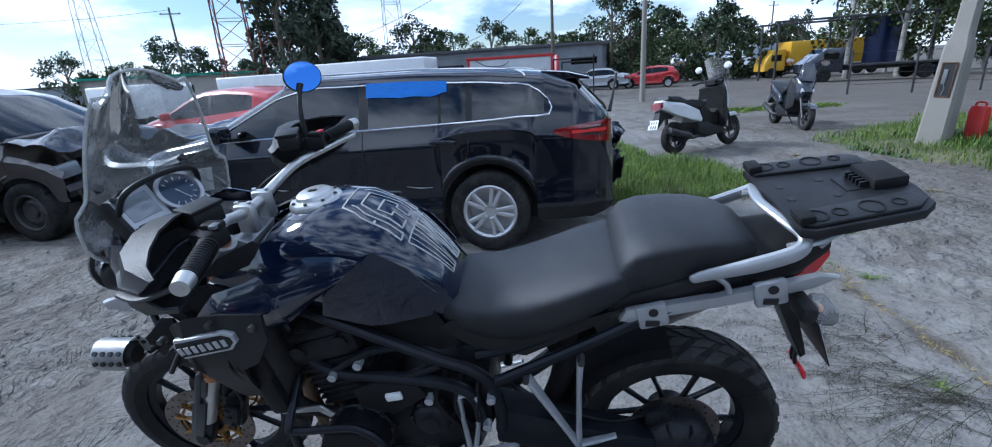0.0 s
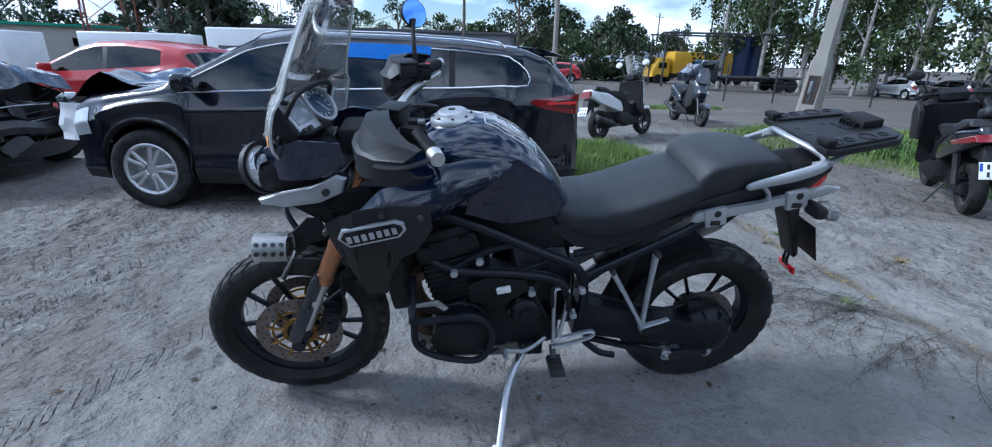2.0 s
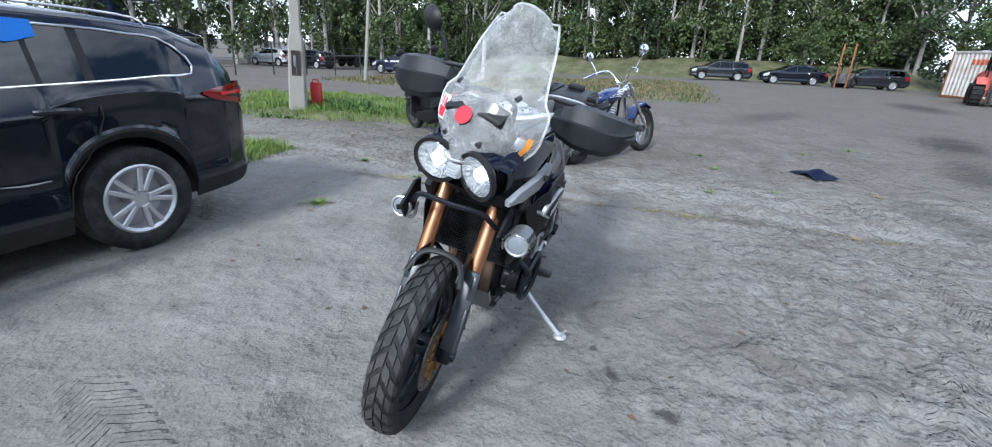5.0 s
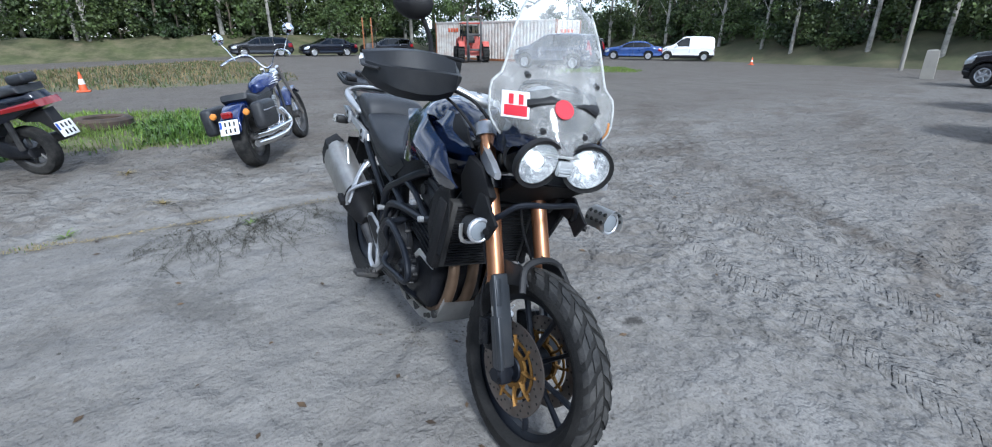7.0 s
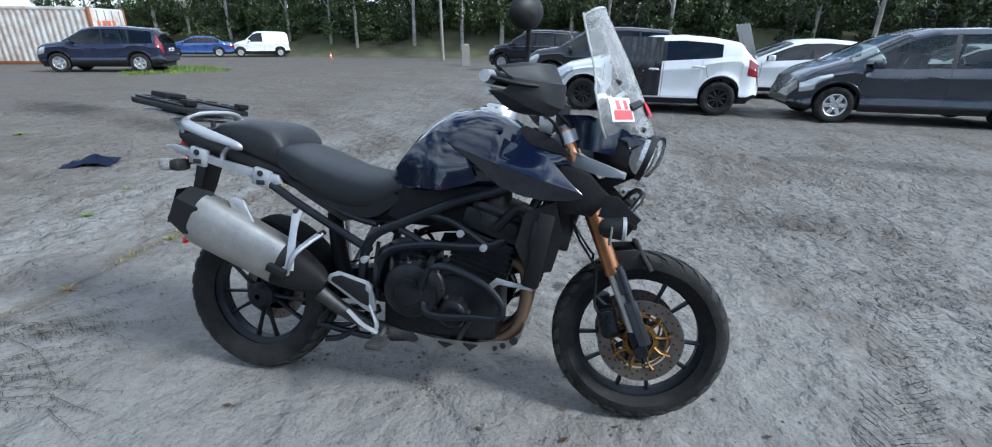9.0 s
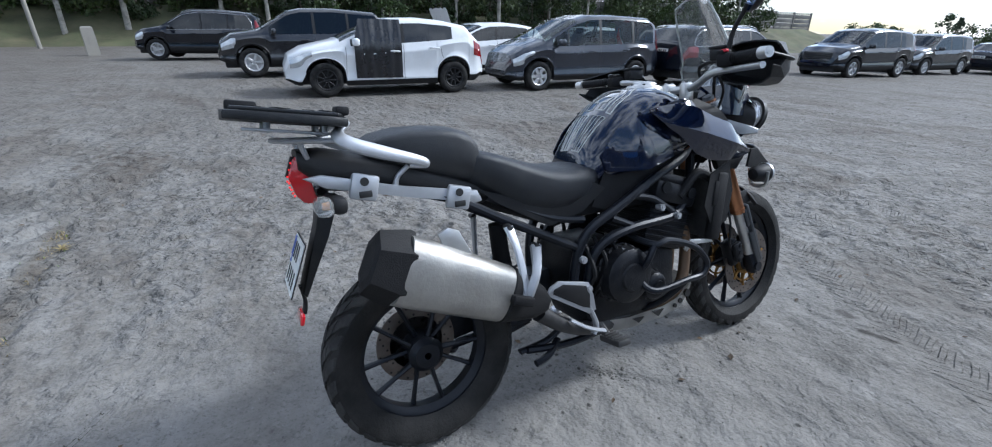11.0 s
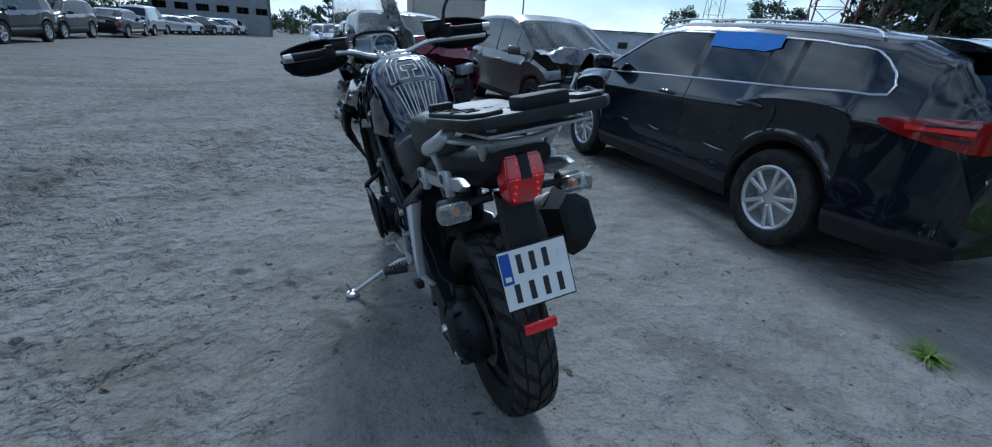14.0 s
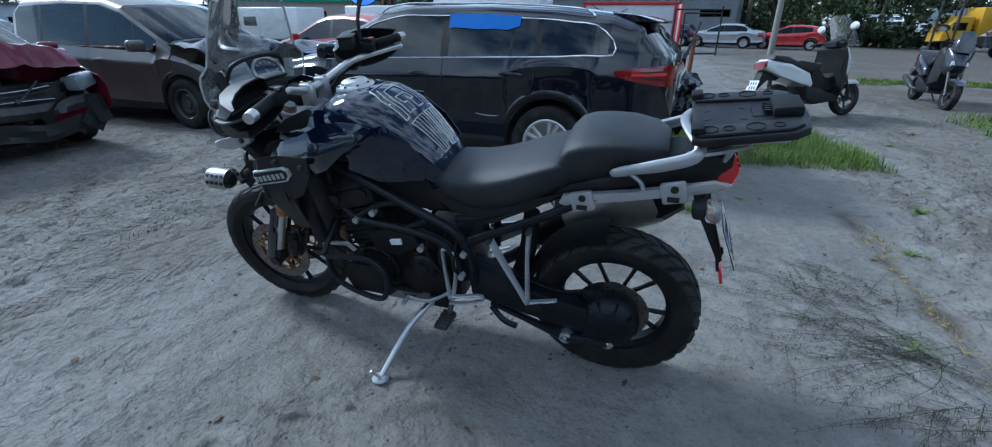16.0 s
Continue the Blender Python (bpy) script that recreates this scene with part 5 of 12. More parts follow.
def moto_tyre(R, rim, w, seed, pitches):
    """A tyre with a rounded crown and raised, slanted tread blocks."""
    bm = bmesh.new()
    h = w / 2
    crown = [(rim - 0.004, -h * 0.62), (rim + 0.012, -h * 0.80), (R - 0.055, -h * 0.99), (R - 0.030, -h), (R - 0.014, -h * 0.84), (R - 0.006, -h * 0.52), (R - 0.004, 0)]
    prof = crown + [(r, -y) for r, y in crown[-2::-1]]
    lathe(bm, prof, 64)
    carcass, bm = bm, bmesh.new()

    def crest(y):
        return float(np.interp(abs(y), [0, h * 0.52, h * 0.84, h, h * 1.02], [R - 0.004, R - 0.006, R - 0.014, R - 0.030, R - 0.05]))

    rng = np.random.default_rng(seed)
    step = 2 * math.pi / pitches
    for k in range(pitches):
        for s in (-1, 1):
            a0 = k * step + (0.5 * step if s > 0 else 0)
            for y0, y1, wid in ((0.05, 0.48, 0.66), (0.56, 0.97, 0.60)):
                ys = np.linspace(y0, y1, 4) * h
                low, top = [], []
                for y in ys:
                    sl = a0 + 1.15 * step * (y / h) ** 1.3 + 0.02 * rng.random()
                    aa = np.linspace(sl, sl + wid * step, 4)
                    top.append([bm.verts.new(((crest(y) + 0.0055) * math.cos(a), s * y, (crest(y) + 0.0055) * math.sin(a))) for a in aa])
                    low.append([bm.verts.new(((crest(y) - 0.003) * math.cos(a), s * y, (crest(y) - 0.003) * math.sin(a))) for a in aa])
                for i in range(3):
                    for j in range(3):
                        bm.faces.new((top[i][j], top[i + 1][j], top[i + 1][j + 1], top[i][j + 1]))
                    for e in (0, 3):
                        bm.faces.new((top[i][e], top[i + 1][e], low[i + 1][e], low[i][e]))
                        bm.faces.new((top[e][i], top[e][i + 1], low[e][i + 1], low[e][i]))
    return carcass, bm


def put_tyre(wheel, *args):
    carcass, blocks = moto_tyre(*args)
    ty = P("tyre", carcass, M["bike_tyre"], "worn dusty road tyre", wheel)
    tr = P("tread", blocks, M["bike_tread"], "slanted tread blocks", ty)
    tr["kind"] = "stuff"


def spoked(rim, w, n=10, hub=0.055, hubw=0.075, fork=True):
    """A cast black wheel: rim ring, hub and forked spokes."""
    bm = bmesh.new()
    h = w / 2
    lathe(bm, [(rim, -h * 0.66), (rim + 0.008, -h * 0.70), (rim + 0.006, -h * 0.60), (rim - 0.010, -h * 0.52), (rim - 0.022, -h * 0.30), (rim - 0.024, h * 0.30), (rim - 0.010, h * 0.52), (rim + 0.006, h * 0.60),
               (rim + 0.008, h * 0.70), (rim, h * 0.66), (rim - 0.004, 0)], 56, closed=True)
    lathe(bm, [(0.012, -hubw), (hub * 0.7, -hubw), (hub, -hubw * 0.7), (hub * 0.85, 0), (hub, hubw * 0.7), (hub * 0.7, hubw), (0.012, hubw)], 24, closed=True)
    return bm


def spokes(wheel, rim, n=10, hub=0.055):
    for k in range(n):
        a = 2 * math.pi * k / n
        b = a + (0.06 if k % 2 else -0.06)
        y = 0.016 if k % 2 else -0.016
        p0 = (hub * 0.8 * math.cos(a), y, hub * 0.8 * math.sin(a))
        p1 = ((rim - 0.015) * math.cos(b), y * 0.4, (rim - 0.015) * math.sin(b))
        bm = bmesh.new()
        tube(bm, [p0, tuple((u + v) / 2 for u, v in zip(p0, p1)), p1], [0.015, 0.0105, 0.013], 8, 0.7, smooth=2)
        P("spoke", bm, M["frame"], parent=wheel)


def put_disc(wheel, r0, r1, y, holes=36):
    bm = bmesh.new()
    lathe(bm, [(r0, y - 0.0025), (r1, y - 0.0025), (r1, y + 0.0025), (r0, y + 0.0025)], 48, closed=True)
    d = P("brake_disc", bm, M["disc"], "drilled steel brake disc", wheel)
    # small black discs paint the shade of drillings on the solid ring
    bm = bmesh.new()
    for k in range(holes):
        a = 2 * math.pi * k / holes
        r = r0 + (r1 - r0) * (0.2, 0.5, 0.8)[k % 3]
        rod(bm, (r * math.cos(a), y - 0.0032, r * math.sin(a)), (r * math.cos(a), y + 0.0032, r * math.sin(a)), 0.0045, seg=6)
    P("drilling_shade", bm, M["ink"], "rows of small black discs painted as shaded drillings", d)["kind"] = "stuff"


FW, RW = Vector((-0.793, 0, 0.327)), Vector((0.782, 0, 0.32))
fw = P("front_wheel", spoked(0.243, 0.09), M["frame"], "black cast ten-spoke wheel", m=FORK @ Matrix.Translation(FW))
spokes(fw, 0.243)
put_tyre(fw, 0.325, 0.243, 0.112, 3, 30)
for s in (-1, 1):
    put_disc(fw, 0.108, 0.155, s * 0.070, 48)
    bm = bmesh.new()
    for k in range(9):
        a = 2 * math.pi * k / 9
        tube(bm, [(0.055 * math.cos(a), s * 0.066, 0.055 * math.sin(a)), (0.085 * math.cos(a + 0.12), s * 0.069, 0.085 * math.sin(a + 0.12)), (0.118 * math.cos(a + 0.05), s * 0.070, 0.118 * math.sin(a + 0.05))], [0.012, 0.008, 0.012], 6, 0.5, smooth=3)
    lathe(bm, [(0.046, s * 0.060), (0.064, s * 0.060), (0.064, s * 0.072), (0.046, s * 0.072)], 24, closed=True)
    lathe(bm, [(0.092, s * 0.067), (0.100, s * 0.067), (0.100, s * 0.072), (0.092, s * 0.072)], 30, closed=True)
    P("disc_carrier", bm, M["gold_disc"], "gold disc carrier", fw)
rw = P("rear_wheel", spoked(0.222, 0.125, 10, 0.06, 0.06), M["frame"], "black cast ten-spoke wheel", m=Matrix.Translation(RW))
spokes(rw, 0.222, 10, 0.06)
put_tyre(rw, 0.322, 0.222, 0.152, 4, 26)
put_disc(rw, 0.095, 0.141, -0.062, 36)

# fork, in line with the steering axis
AX, UP = Vector((-0.786, 0, 0.314)), Vector((0.398, 0, 0.917))
for s in (-1, 1):
    def F(d, fwd=0.0, dy=0.0):
        p = AX + UP * d + Vector((-0.917, 0, 0.398)) * fwd
        return (p.x, s * (0.103 + dy), p.z)
    bm = bmesh.new()
    rod(bm, F(0.30), F(0.62), 0.0285, seg=20)
    rod(bm, F(0.62), F(0.83), 0.0265, seg=20)
    rod(bm, F(0.295), F(0.315), 0.031, seg=20)
    P("fork_tube", bm, M["gold"], "bronze upper fork tube", m=FORK)
    bm = bmesh.new()
    rod(bm, F(0.06), F(0.30), 0.0225, seg=16)
    P("fork_slider", bm, M["alu"], "bright fork slider", m=FORK)
    bm = bmesh.new()
    box(bm, *F(0.02, 0.0), 0.05, 0.05, 0.11, 0.012, Matrix.Rotation(radians(23.5), 4, "Y"))
    rod(bm, (F(0)[0], s * 0.075, F(0)[2]), (F(0)[0], s * 0.137, F(0)[2]), 0.022, seg=14)
    P("fork_foot", bm, M["frame"], m=FORK)
    bm = bmesh.new()
    rot = Matrix.Rotation(radians(23.5), 4, "Y")
    box(bm, *F(0.17, 0.026, 0.004), 0.022, 0.062, 0.30, 0.008, rot)
    box(bm, *F(0.10, 0.020, 0.026), 0.045, 0.016, 0.17, 0.006, rot)
    box(bm, *F(0.26, 0.020, 0.020), 0.040, 0.022, 0.09, 0.006, rot)
    P("fork_guard", bm, M["fork_grey"], "black fork leg guard", m=FORK)
    bm = bmesh.new()
    q = F(0.12, -0.075, -0.030)
    box(bm, *q, 0.065, 0.055, 0.12, 0.014, Matrix.Rotation(radians(18), 4, "Y"))
    box(bm, q[0] + 0.004, s * 0.110, q[2] + 0.01, 0.05, 0.020, 0.09, 0.008, Matrix.Rotation(radians(18), 4, "Y"))
    for dz in (-0.03, 0.005, 0.04):
        rod(bm, (q[0], s * 0.115, q[2] + dz), (q[0], s * 0.124, q[2] + dz), 0.009, seg=8)
    P("brake_caliper", bm, M["engine"], "black radial brake caliper", m=FORK)
    bm = bmesh.new()
    tube(bm, [F(0.34, -0.045, -0.01), F(0.28, -0.07, 0.005), F(0.20, -0.10, 0.0), F(0.15, -0.09, -0.005)], 0.005, 6)
    tube(bm, [F(0.66, -0.03, -0.03), F(0.50, -0.075, -0.02), F(0.38, -0.06, -0.005), F(0.33, -0.045, -0.005)], 0.005, 6)
    P("brake_hose", bm, M["plastic"], m=FORK)
    bm = bmesh.new()
    rod(bm, F(0.83), F(0.845), 0.022, seg=16)
    P("fork_cap", bm, M["grey_plastic"], m=FORK)
for d, nm in ((0.62, "lower_yoke"), (0.80, "top_yoke")):
    bm = bmesh.new()
    c = AX + UP * d
    rot = Matrix.Rotation(radians(23.5), 4, "Y")
    box(bm, c.x + 0.02, 0, c.z, 0.10, 0.16, 0.035, 0.012, rot)
    for s in (-1, 1):
        rod(bm, (c.x - UP.x * 0.02, s * 0.103, c.z - UP.z * 0.02), (c.x + UP.x * 0.022, s * 0.103, c.z + UP.z * 0.022), 0.040, seg=18)
    P(nm, bm, M["silver"] if nm == "top_yoke" else M["frame"], m=FORK)
bm = bmesh.new()
tube(bm, [(-0.80, -0.10, 0.60), (-0.76, -0.07, 0.665), (-0.755, 0.0, 0.685), (-0.76, 0.07, 0.665), (-0.80, 0.10, 0.60)], 0.012, 8, 0.7)
for s in (-1, 1):
    prism(bm, [(-0.70, 0.585), (-0.66, 0.66), (-0.76, 0.67), (-0.80, 0.62)], s * 0.085, s * 0.078, 0.002)
P("fork_brace", bm, M["plastic"], "black brace left where the mudguard is missing", m=FORK)

# handlebar
bar = [(-0.262, -0.455, 1.172), (-0.30, -0.34, 1.172), (-0.352, -0.20, 1.168), (-0.392, -0.10, 1.135), (-0.398, -0.04, 1.122), (-0.398, 0.04, 1.122), (-0.392, 0.10, 1.135), (-0.352, 0.20, 1.168), (-0.30, 0.34, 1.172), (-0.262, 0.455, 1.172)]
bm = bmesh.new()
tube(bm, bar, [0.011, 0.011, 0.0125, 0.014, 0.015, 0.015, 0.014, 0.0125, 0.011, 0.011], 14)
P("handlebar", bm, M["alu"], "tapered aluminium handlebar", m=STEER)
for s in (-1, 1):
    bm = bmesh.new()
    box(bm, -0.398, s * 0.045, 1.105, 0.052, 0.034, 0.085, 0.009)
    for dx in (-0.018, 0.018):
        rod(bm, (-0.398 + dx, s * 0.045, 1.145), (-0.398 + dx, s * 0.045, 1.153), 0.006, seg=8)
    P("bar_clamp", bm, M["alu"], "aluminium bar riser clamp", m=STEER)
    SB = STEER @ Matrix.Translation((0, 0, 0.036 if s > 0 else 0.008))
    bm = bmesh.new()
    tube(bm, [(-0.312, s * 0.315, 1.172), (-0.29, s * 0.37, 1.172), (-0.267, s * 0.44, 1.172)], 0.0175, 14)
    for k in range(12):
        f = k / 11
        y = 0.325 + 0.105 * f
        x = float(np.interp(y, [0.34, 0.455], [-0.30, -0.262]))
        rod(bm, (x - 0.001, s * (y - 0.002), 1.172), (x + 0.001, s * (y + 0.002), 1.172), 0.0188, seg=12)
    P("grip", bm, M["plastic_dark"], "ribbed black rubber grip", m=SB)
    bm = bmesh.new()
    rod(bm, (-0.266, s * 0.445, 1.172), (-0.256, s * 0.478, 1.172), 0.0195, 0.017, 18)
    rod(bm, (-0.256, s * 0.4775, 1.172), (-0.255, s * 0.480, 1.172), 0.008, seg=10)
    P("bar_end", bm, M["alu"], "aluminium bar-end weight", m=SB)
    bm = bmesh.new()
    box(bm, -0.322, s * 0.285, 1.170, 0.060, 0.062, 0.046, 0.012, Matrix.Rotation(radians(18 * s), 4, "Z"))
    box(bm, -0.312, s * 0.277, 1.196, 0.045, 0.03, 0.016, 0.005)
    sw = P("switch_housing", bm, M["plastic_dark"], m=SB)
    bm = bmesh.new()
    box(bm, -0.300, s * 0.288, 1.200, 0.018, 0.022, 0.010, 0.003)
    P("switch", bm, M["sticker_red"] if s > 0 else M["grey_plastic"], "red stop switch" if s > 0 else "grey switch", sw)
    bm = bmesh.new()
    tube(bm, [(-0.375, s * 0.265, 1.168), (-0.392, s * 0.31, 1.163), (-0.372, s * 0.38, 1.163), (-0.350, s * 0.455, 1.167)], [0.010, 0.008, 0.007, 0.008], 8, 0.6)
    P("lever", bm, M["frame"], "black hand lever", m=SB)
    bm = bmesh.new()
    box(bm, -0.372, s * 0.225, 1.195, 0.06, 0.075, 0.042, 0.008, Matrix.Rotation(radians(20 * s), 4, "Z"))
    box(bm, -0.372, s * 0.225, 1.220, 0.065, 0.080, 0.010, 0.003, Matrix.Rotation(radians(20 * s), 4, "Z"))
    P("fluid_reservoir", bm, M["plastic"], m=SB)
    # hand guard: an open shell round the lever
    rows = []
    for y, fx, lo, hi, back in ((0.195, -0.425, 1.130, 1.190, -0.365), (0.225, -0.452, 1.100, 1.212, -0.365), (0.290, -0.470, 1.080, 1.222, -0.360), (0.350, -0.468, 1.074, 1.220, -0.352), (0.410, -0.448, 1.078, 1.212, -0.330), (0.455, -0.405, 1.094, 1.202, -0.305), (0.485, -0.335, 1.128, 1.192, -0.270)):
        zm = lo + 0.62 * (hi - lo)
        rows.append([(back, s * y, lo + 0.004), (fx + 0.030, s * y, lo), (fx + 0.004, s * y, lo + 0.022), (fx, s * y, zm), (fx + 0.012, s * y, zm + 0.006), (fx + 0.034, s * y, hi), (back - 0.02, s * y, hi + 0.006)])
    bm = bmesh.new()
    skin(bm, rows, cap=False)
    bmesh.ops.recalc_face_normals(bm, faces=bm.faces)
    bmesh.ops.solidify(bm, geom=bm.faces[:], thickness=0.005)
    hg = P("hand_guard", bm, M["guard"], "boxy black plastic hand guard", m=SB, sharp=27)
    bm = bmesh.new()
    tube(bm, [(-0.262, s * 0.470, 1.172), (-0.335, s * 0.486, 1.155), (-0.400, s * 0.462, 1.150)], 0.009, 8, 0.6)
    P("guard_bracket", bm, M["plastic"], parent=hg)
for s in (-1, 1):
    for pts, r in (([(-0.37, s * 0.20, 1.16), (-0.44, s * 0.14, 1.13), (-0.50, s * 0.09, 1.05), (-0.49, s * 0.07, 0.92), (-0.40, s * 0.10, 0.80)], 0.006), ([(-0.34, s * 0.24, 1.15), (-0.43, s * 0.19, 1.10), (-0.47, s * 0.12, 1.00), (-0.42, s * 0.11, 0.90)], 0.005)):
        bm = bmesh.new()
        tube(bm, pts, r, 6)
        P("control_cable", bm, M["plastic_dark"])
# the one mirror, on the right bar
bm = bmesh.new()
tube(bm, [(-0.335, 0.268, 1.190), (-0.340, 0.272, 1.235), (-0.345, 0.285, 1.300), (-0.348, 0.315, 1.350), (-0.346, 0.335, 1.378)], [0.009, 0.0085, 0.008, 0.0075, 0.010], 10)
mir = P("mirror", bm, M["plastic"], "black round mirror on a curved stem", m=STEER)
MT = Matrix.Translation((-0.346, 0.358, 1.395)) @ Matrix.Rotation(radians(52), 4, "Z") @ Matrix.Rotation(radians(-16), 4, "X") @ Matrix.Diagonal((0.76, 0.85, 0.76, 1))
bm = bmesh.new()
lathe(bm, [(0.0, 0.034), (0.030, 0.031), (0.060, 0.020), (0.075, 0.004), (0.078, -0.004), (0.073, -0.007)], 30, MT @ Matrix.Diagonal((1.08, 1, 0.82, 1)))
P("mirror_shell", bm, M["plastic"], parent=mir)
bm = bmesh.new()
lathe(bm, [(0.0, -0.0065), (0.073, -0.0065)], 30, MT @ Matrix.Diagonal((1.08, 1, 0.82, 1)))
P("mirror_glass", bm, M["blue_mirror"], "blue-tinted mirror glass", parent=mir)


def loft(sections, n=9, power=2.4, flat=0.0):
    """Closed rings from (x, top z, bottom z, half width, height of widest point as a share)."""
    rows = []
    for x, zt, zb, w, q in sections:
        zm = zb + (zt - zb) * q
        ring = []
        for k in range(4 * n):
            a = 2 * math.pi * k / (4 * n)
            c, s_ = math.cos(a), math.sin(a)
            y = w * math.copysign(abs(c) ** (2 / power), c)
            hh = (zt - zm) if s_ >= 0 else (zm - zb)
            z = zm + hh * math.copysign(abs(s_) ** (2 / power), s_)
            ring.append((x, y, z))
        rows.append(ring)
    return rows


def shell(outline, ysurf, thick=0.004, cuts=2):
    """A panel with the outline of (x, z) that follows the surface y = ysurf(x, z)."""
    bm = bmesh.new()
    f = bm.faces.new([bm.verts.new((x, 0, z)) for x, z in outline])
    bmesh.ops.triangulate(bm, faces=[f])
    bmesh.ops.subdivide_edges(bm, edges=bm.edges[:], cuts=cuts, use_grid_fill=True)
    for v in bm.verts:
        v.co.y = ysurf(v.co.x, v.co.z)
    bmesh.ops.recalc_face_normals(bm, faces=bm.faces)
    bmesh.ops.solidify(bm, geom=bm.faces[:], thickness=thick)
    return bm


# tank
bm = bmesh.new()
skin(bm, loft([(-0.42, 1.000, 0.90, 0.085, 0.5), (-0.38, 1.040, 0.87, 0.120, 0.5), (-0.33, 1.080, 0.85, 0.150, 0.52), (-0.26, 1.122, 0.84, 0.172, 0.52), (-0.17, 1.142, 0.83, 0.182, 0.50), (-0.08, 1.132, 0.82, 0.184, 0.46),
               (0.0, 1.092, 0.81, 0.172, 0.42), (0.07, 1.030, 0.80, 0.150, 0.40), (0.125, 0.965, 0.79, 0.130, 0.40), (0.165, 0.905, 0.78, 0.110, 0.45)], 9, 2.7), close=True)
P("tank", bm, M["black_paint"], "glossy black fuel tank", sharp=50)
for s in (-1, 1):
    # raised shoulder panel
    P("tank_panel", shell([(-0.42, 1.035), (-0.30, 1.085), (-0.20, 1.085), (-0.11, 1.045), (-0.16, 0.965), (-0.28, 0.945), (-0.40, 0.955), (-0.50, 0.965)],
                          lambda x, z: s * (0.200 - 0.60 * max(0, z - 0.99) - 0.25 * max(0, -0.30 - x)), 0.006), M["black_paint"], "glossy blue-black tank shoulder", sharp=30)
    # lower knee panel, matt
    P("knee_panel", shell([(-0.16, 0.965), (-0.11, 1.030), (-0.02, 1.055), (0.06, 1.0), (0.125, 0.915), (0.10, 0.855), (-0.06, 0.850), (-0.18, 0.885)],
                          lambda x, z: s * (0.190 - 0.30 * max(0, x + 0.02) - 0.30 * max(0, z - 0.96)), 0.004), M["black_paint"], "glossy moulded knee panel", sharp=30)
    # forward wing of the tank
    rows = []
    for x in np.linspace(-0.045, -0.545, 22):
        top = interp([(-0.545, 0.872), (-0.50, 0.912), (-0.43, 0.985), (-0.33, 1.018), (-0.24, 1.060), (-0.17, 1.072), (-0.10, 1.066), (-0.045, 1.058)], x)
        low = interp([(-0.545, 0.862), (-0.50, 0.848), (-0.42, 0.846), (-0.34, 0.854), (-0.254, 0.888), (-0.177, 0.955), (-0.112, 0.995), (-0.045, 1.050)], x)
        rz = min(top - 0.001, max(low + 0.001, 0.876 + 0.30 * (x + 0.545)))
        ry = 0.268 - 0.30 * max(0, -0.42 - x) - 0.28 * max(0, x + 0.26)
        rows.append([(x, s * (ry - min(0.075, 0.5 * (top - rz))), top), (x, s * (ry - min(0.028, 0.2 * (top - rz))), (top + rz) / 2), (x, s * ry, rz), (x, s * (ry - 0.25 * (rz - low)), (rz + low) / 2), (x, s * (ry - 0.6 * (rz - low)), low)])
    bm = bmesh.new()
    skin(bm, rows, cap=False)
    bmesh.ops.recalc_face_normals(bm, faces=bm.faces)
    bmesh.ops.solidify(bm, geom=bm.faces[:], thickness=0.006)
    P("tank_wing", bm, M["black_paint"], "glossy blue-black wing below the tank", sharp=24)
    P("tank_trim", shell([(-0.44, 1.045), (-0.34, 1.085), (-0.29, 1.068), (-0.33, 1.035), (-0.42, 1.005), (-0.50, 0.990)], lambda x, z: s * (0.165 - 0.45 * max(0, z - 1.03)), 0.010), M["plastic_dark"], "matt black trim", sharp=30)
# wordmark as plain bars
bm = bmesh.new()
for k in range(8):
    box(bm, -0.212 + 0.0095 * k, -0.2435 + 0.0034 * k, 0.972 + 0.0080 * k, 0.008, 0.003, 0.012, rot=Matrix.Rotation(radians(-40), 4, "Y"))
P("wordmark", bm, M["line"], "small white wordmark bars")
# filler cap
bm = bmesh.new()
CT = Matrix.Translation((-0.215, 0, 1.132)) @ Matrix.Rotation(radians(-6), 4, "Y") @ Matrix.Rotation(radians(90), 4, "X")
lathe(bm, [(0.0, 0.026), (0.040, 0.026), (0.046, 0.022), (0.050, 0.012), (0.066, 0.009), (0.072, 0.0), (0.072, -0.02)], 32, CT)
cap = P("filler_cap", bm, M["alu"], "aluminium filler cap with ring of bolts")
bm = bmesh.new()
for k in range(8):
    a = 2 * math.pi * k / 8
    p = CT @ Vector((0.060 * math.cos(a), 0.010, 0.060 * math.sin(a)))
    q = CT @ Vector((0.060 * math.cos(a), 0.014, 0.060 * math.sin(a)))
    rod(bm, p, q, 0.005, seg=8)
box(bm, *(CT @ Vector((0, 0.027, 0))), 0.022, 0.010, 0.004, rot=Matrix.Rotation(radians(-6), 4, "Y"))
P("cap_bolts", bm, M["ink"], parent=cap)


def tank_top(x, y):
    zt = interp([(-0.26, 1.122), (-0.17, 1.142), (-0.08, 1.132), (0.0, 1.092), (0.07, 1.030), (0.125, 0.965), (0.165, 0.905)], x)
    zb = interp([(-0.26, 0.84), (0.165, 0.78)], x)
    w = interp([(-0.26, 0.172), (-0.17, 0.182), (-0.08, 0.184), (0.0, 0.172), (0.07, 0.150), (0.125, 0.130), (0.165, 0.110)], x)
    q = interp([(-0.26, 0.52), (-0.08, 0.46), (0.0, 0.42), (0.165, 0.45)], x)
    zm = zb + (zt - zb) * q
    return zm + (zt - zm) * max(0.0, 1 - min(1, abs(y) / w) ** 2.7) ** (1 / 2.7)


bm = bmesh.new()


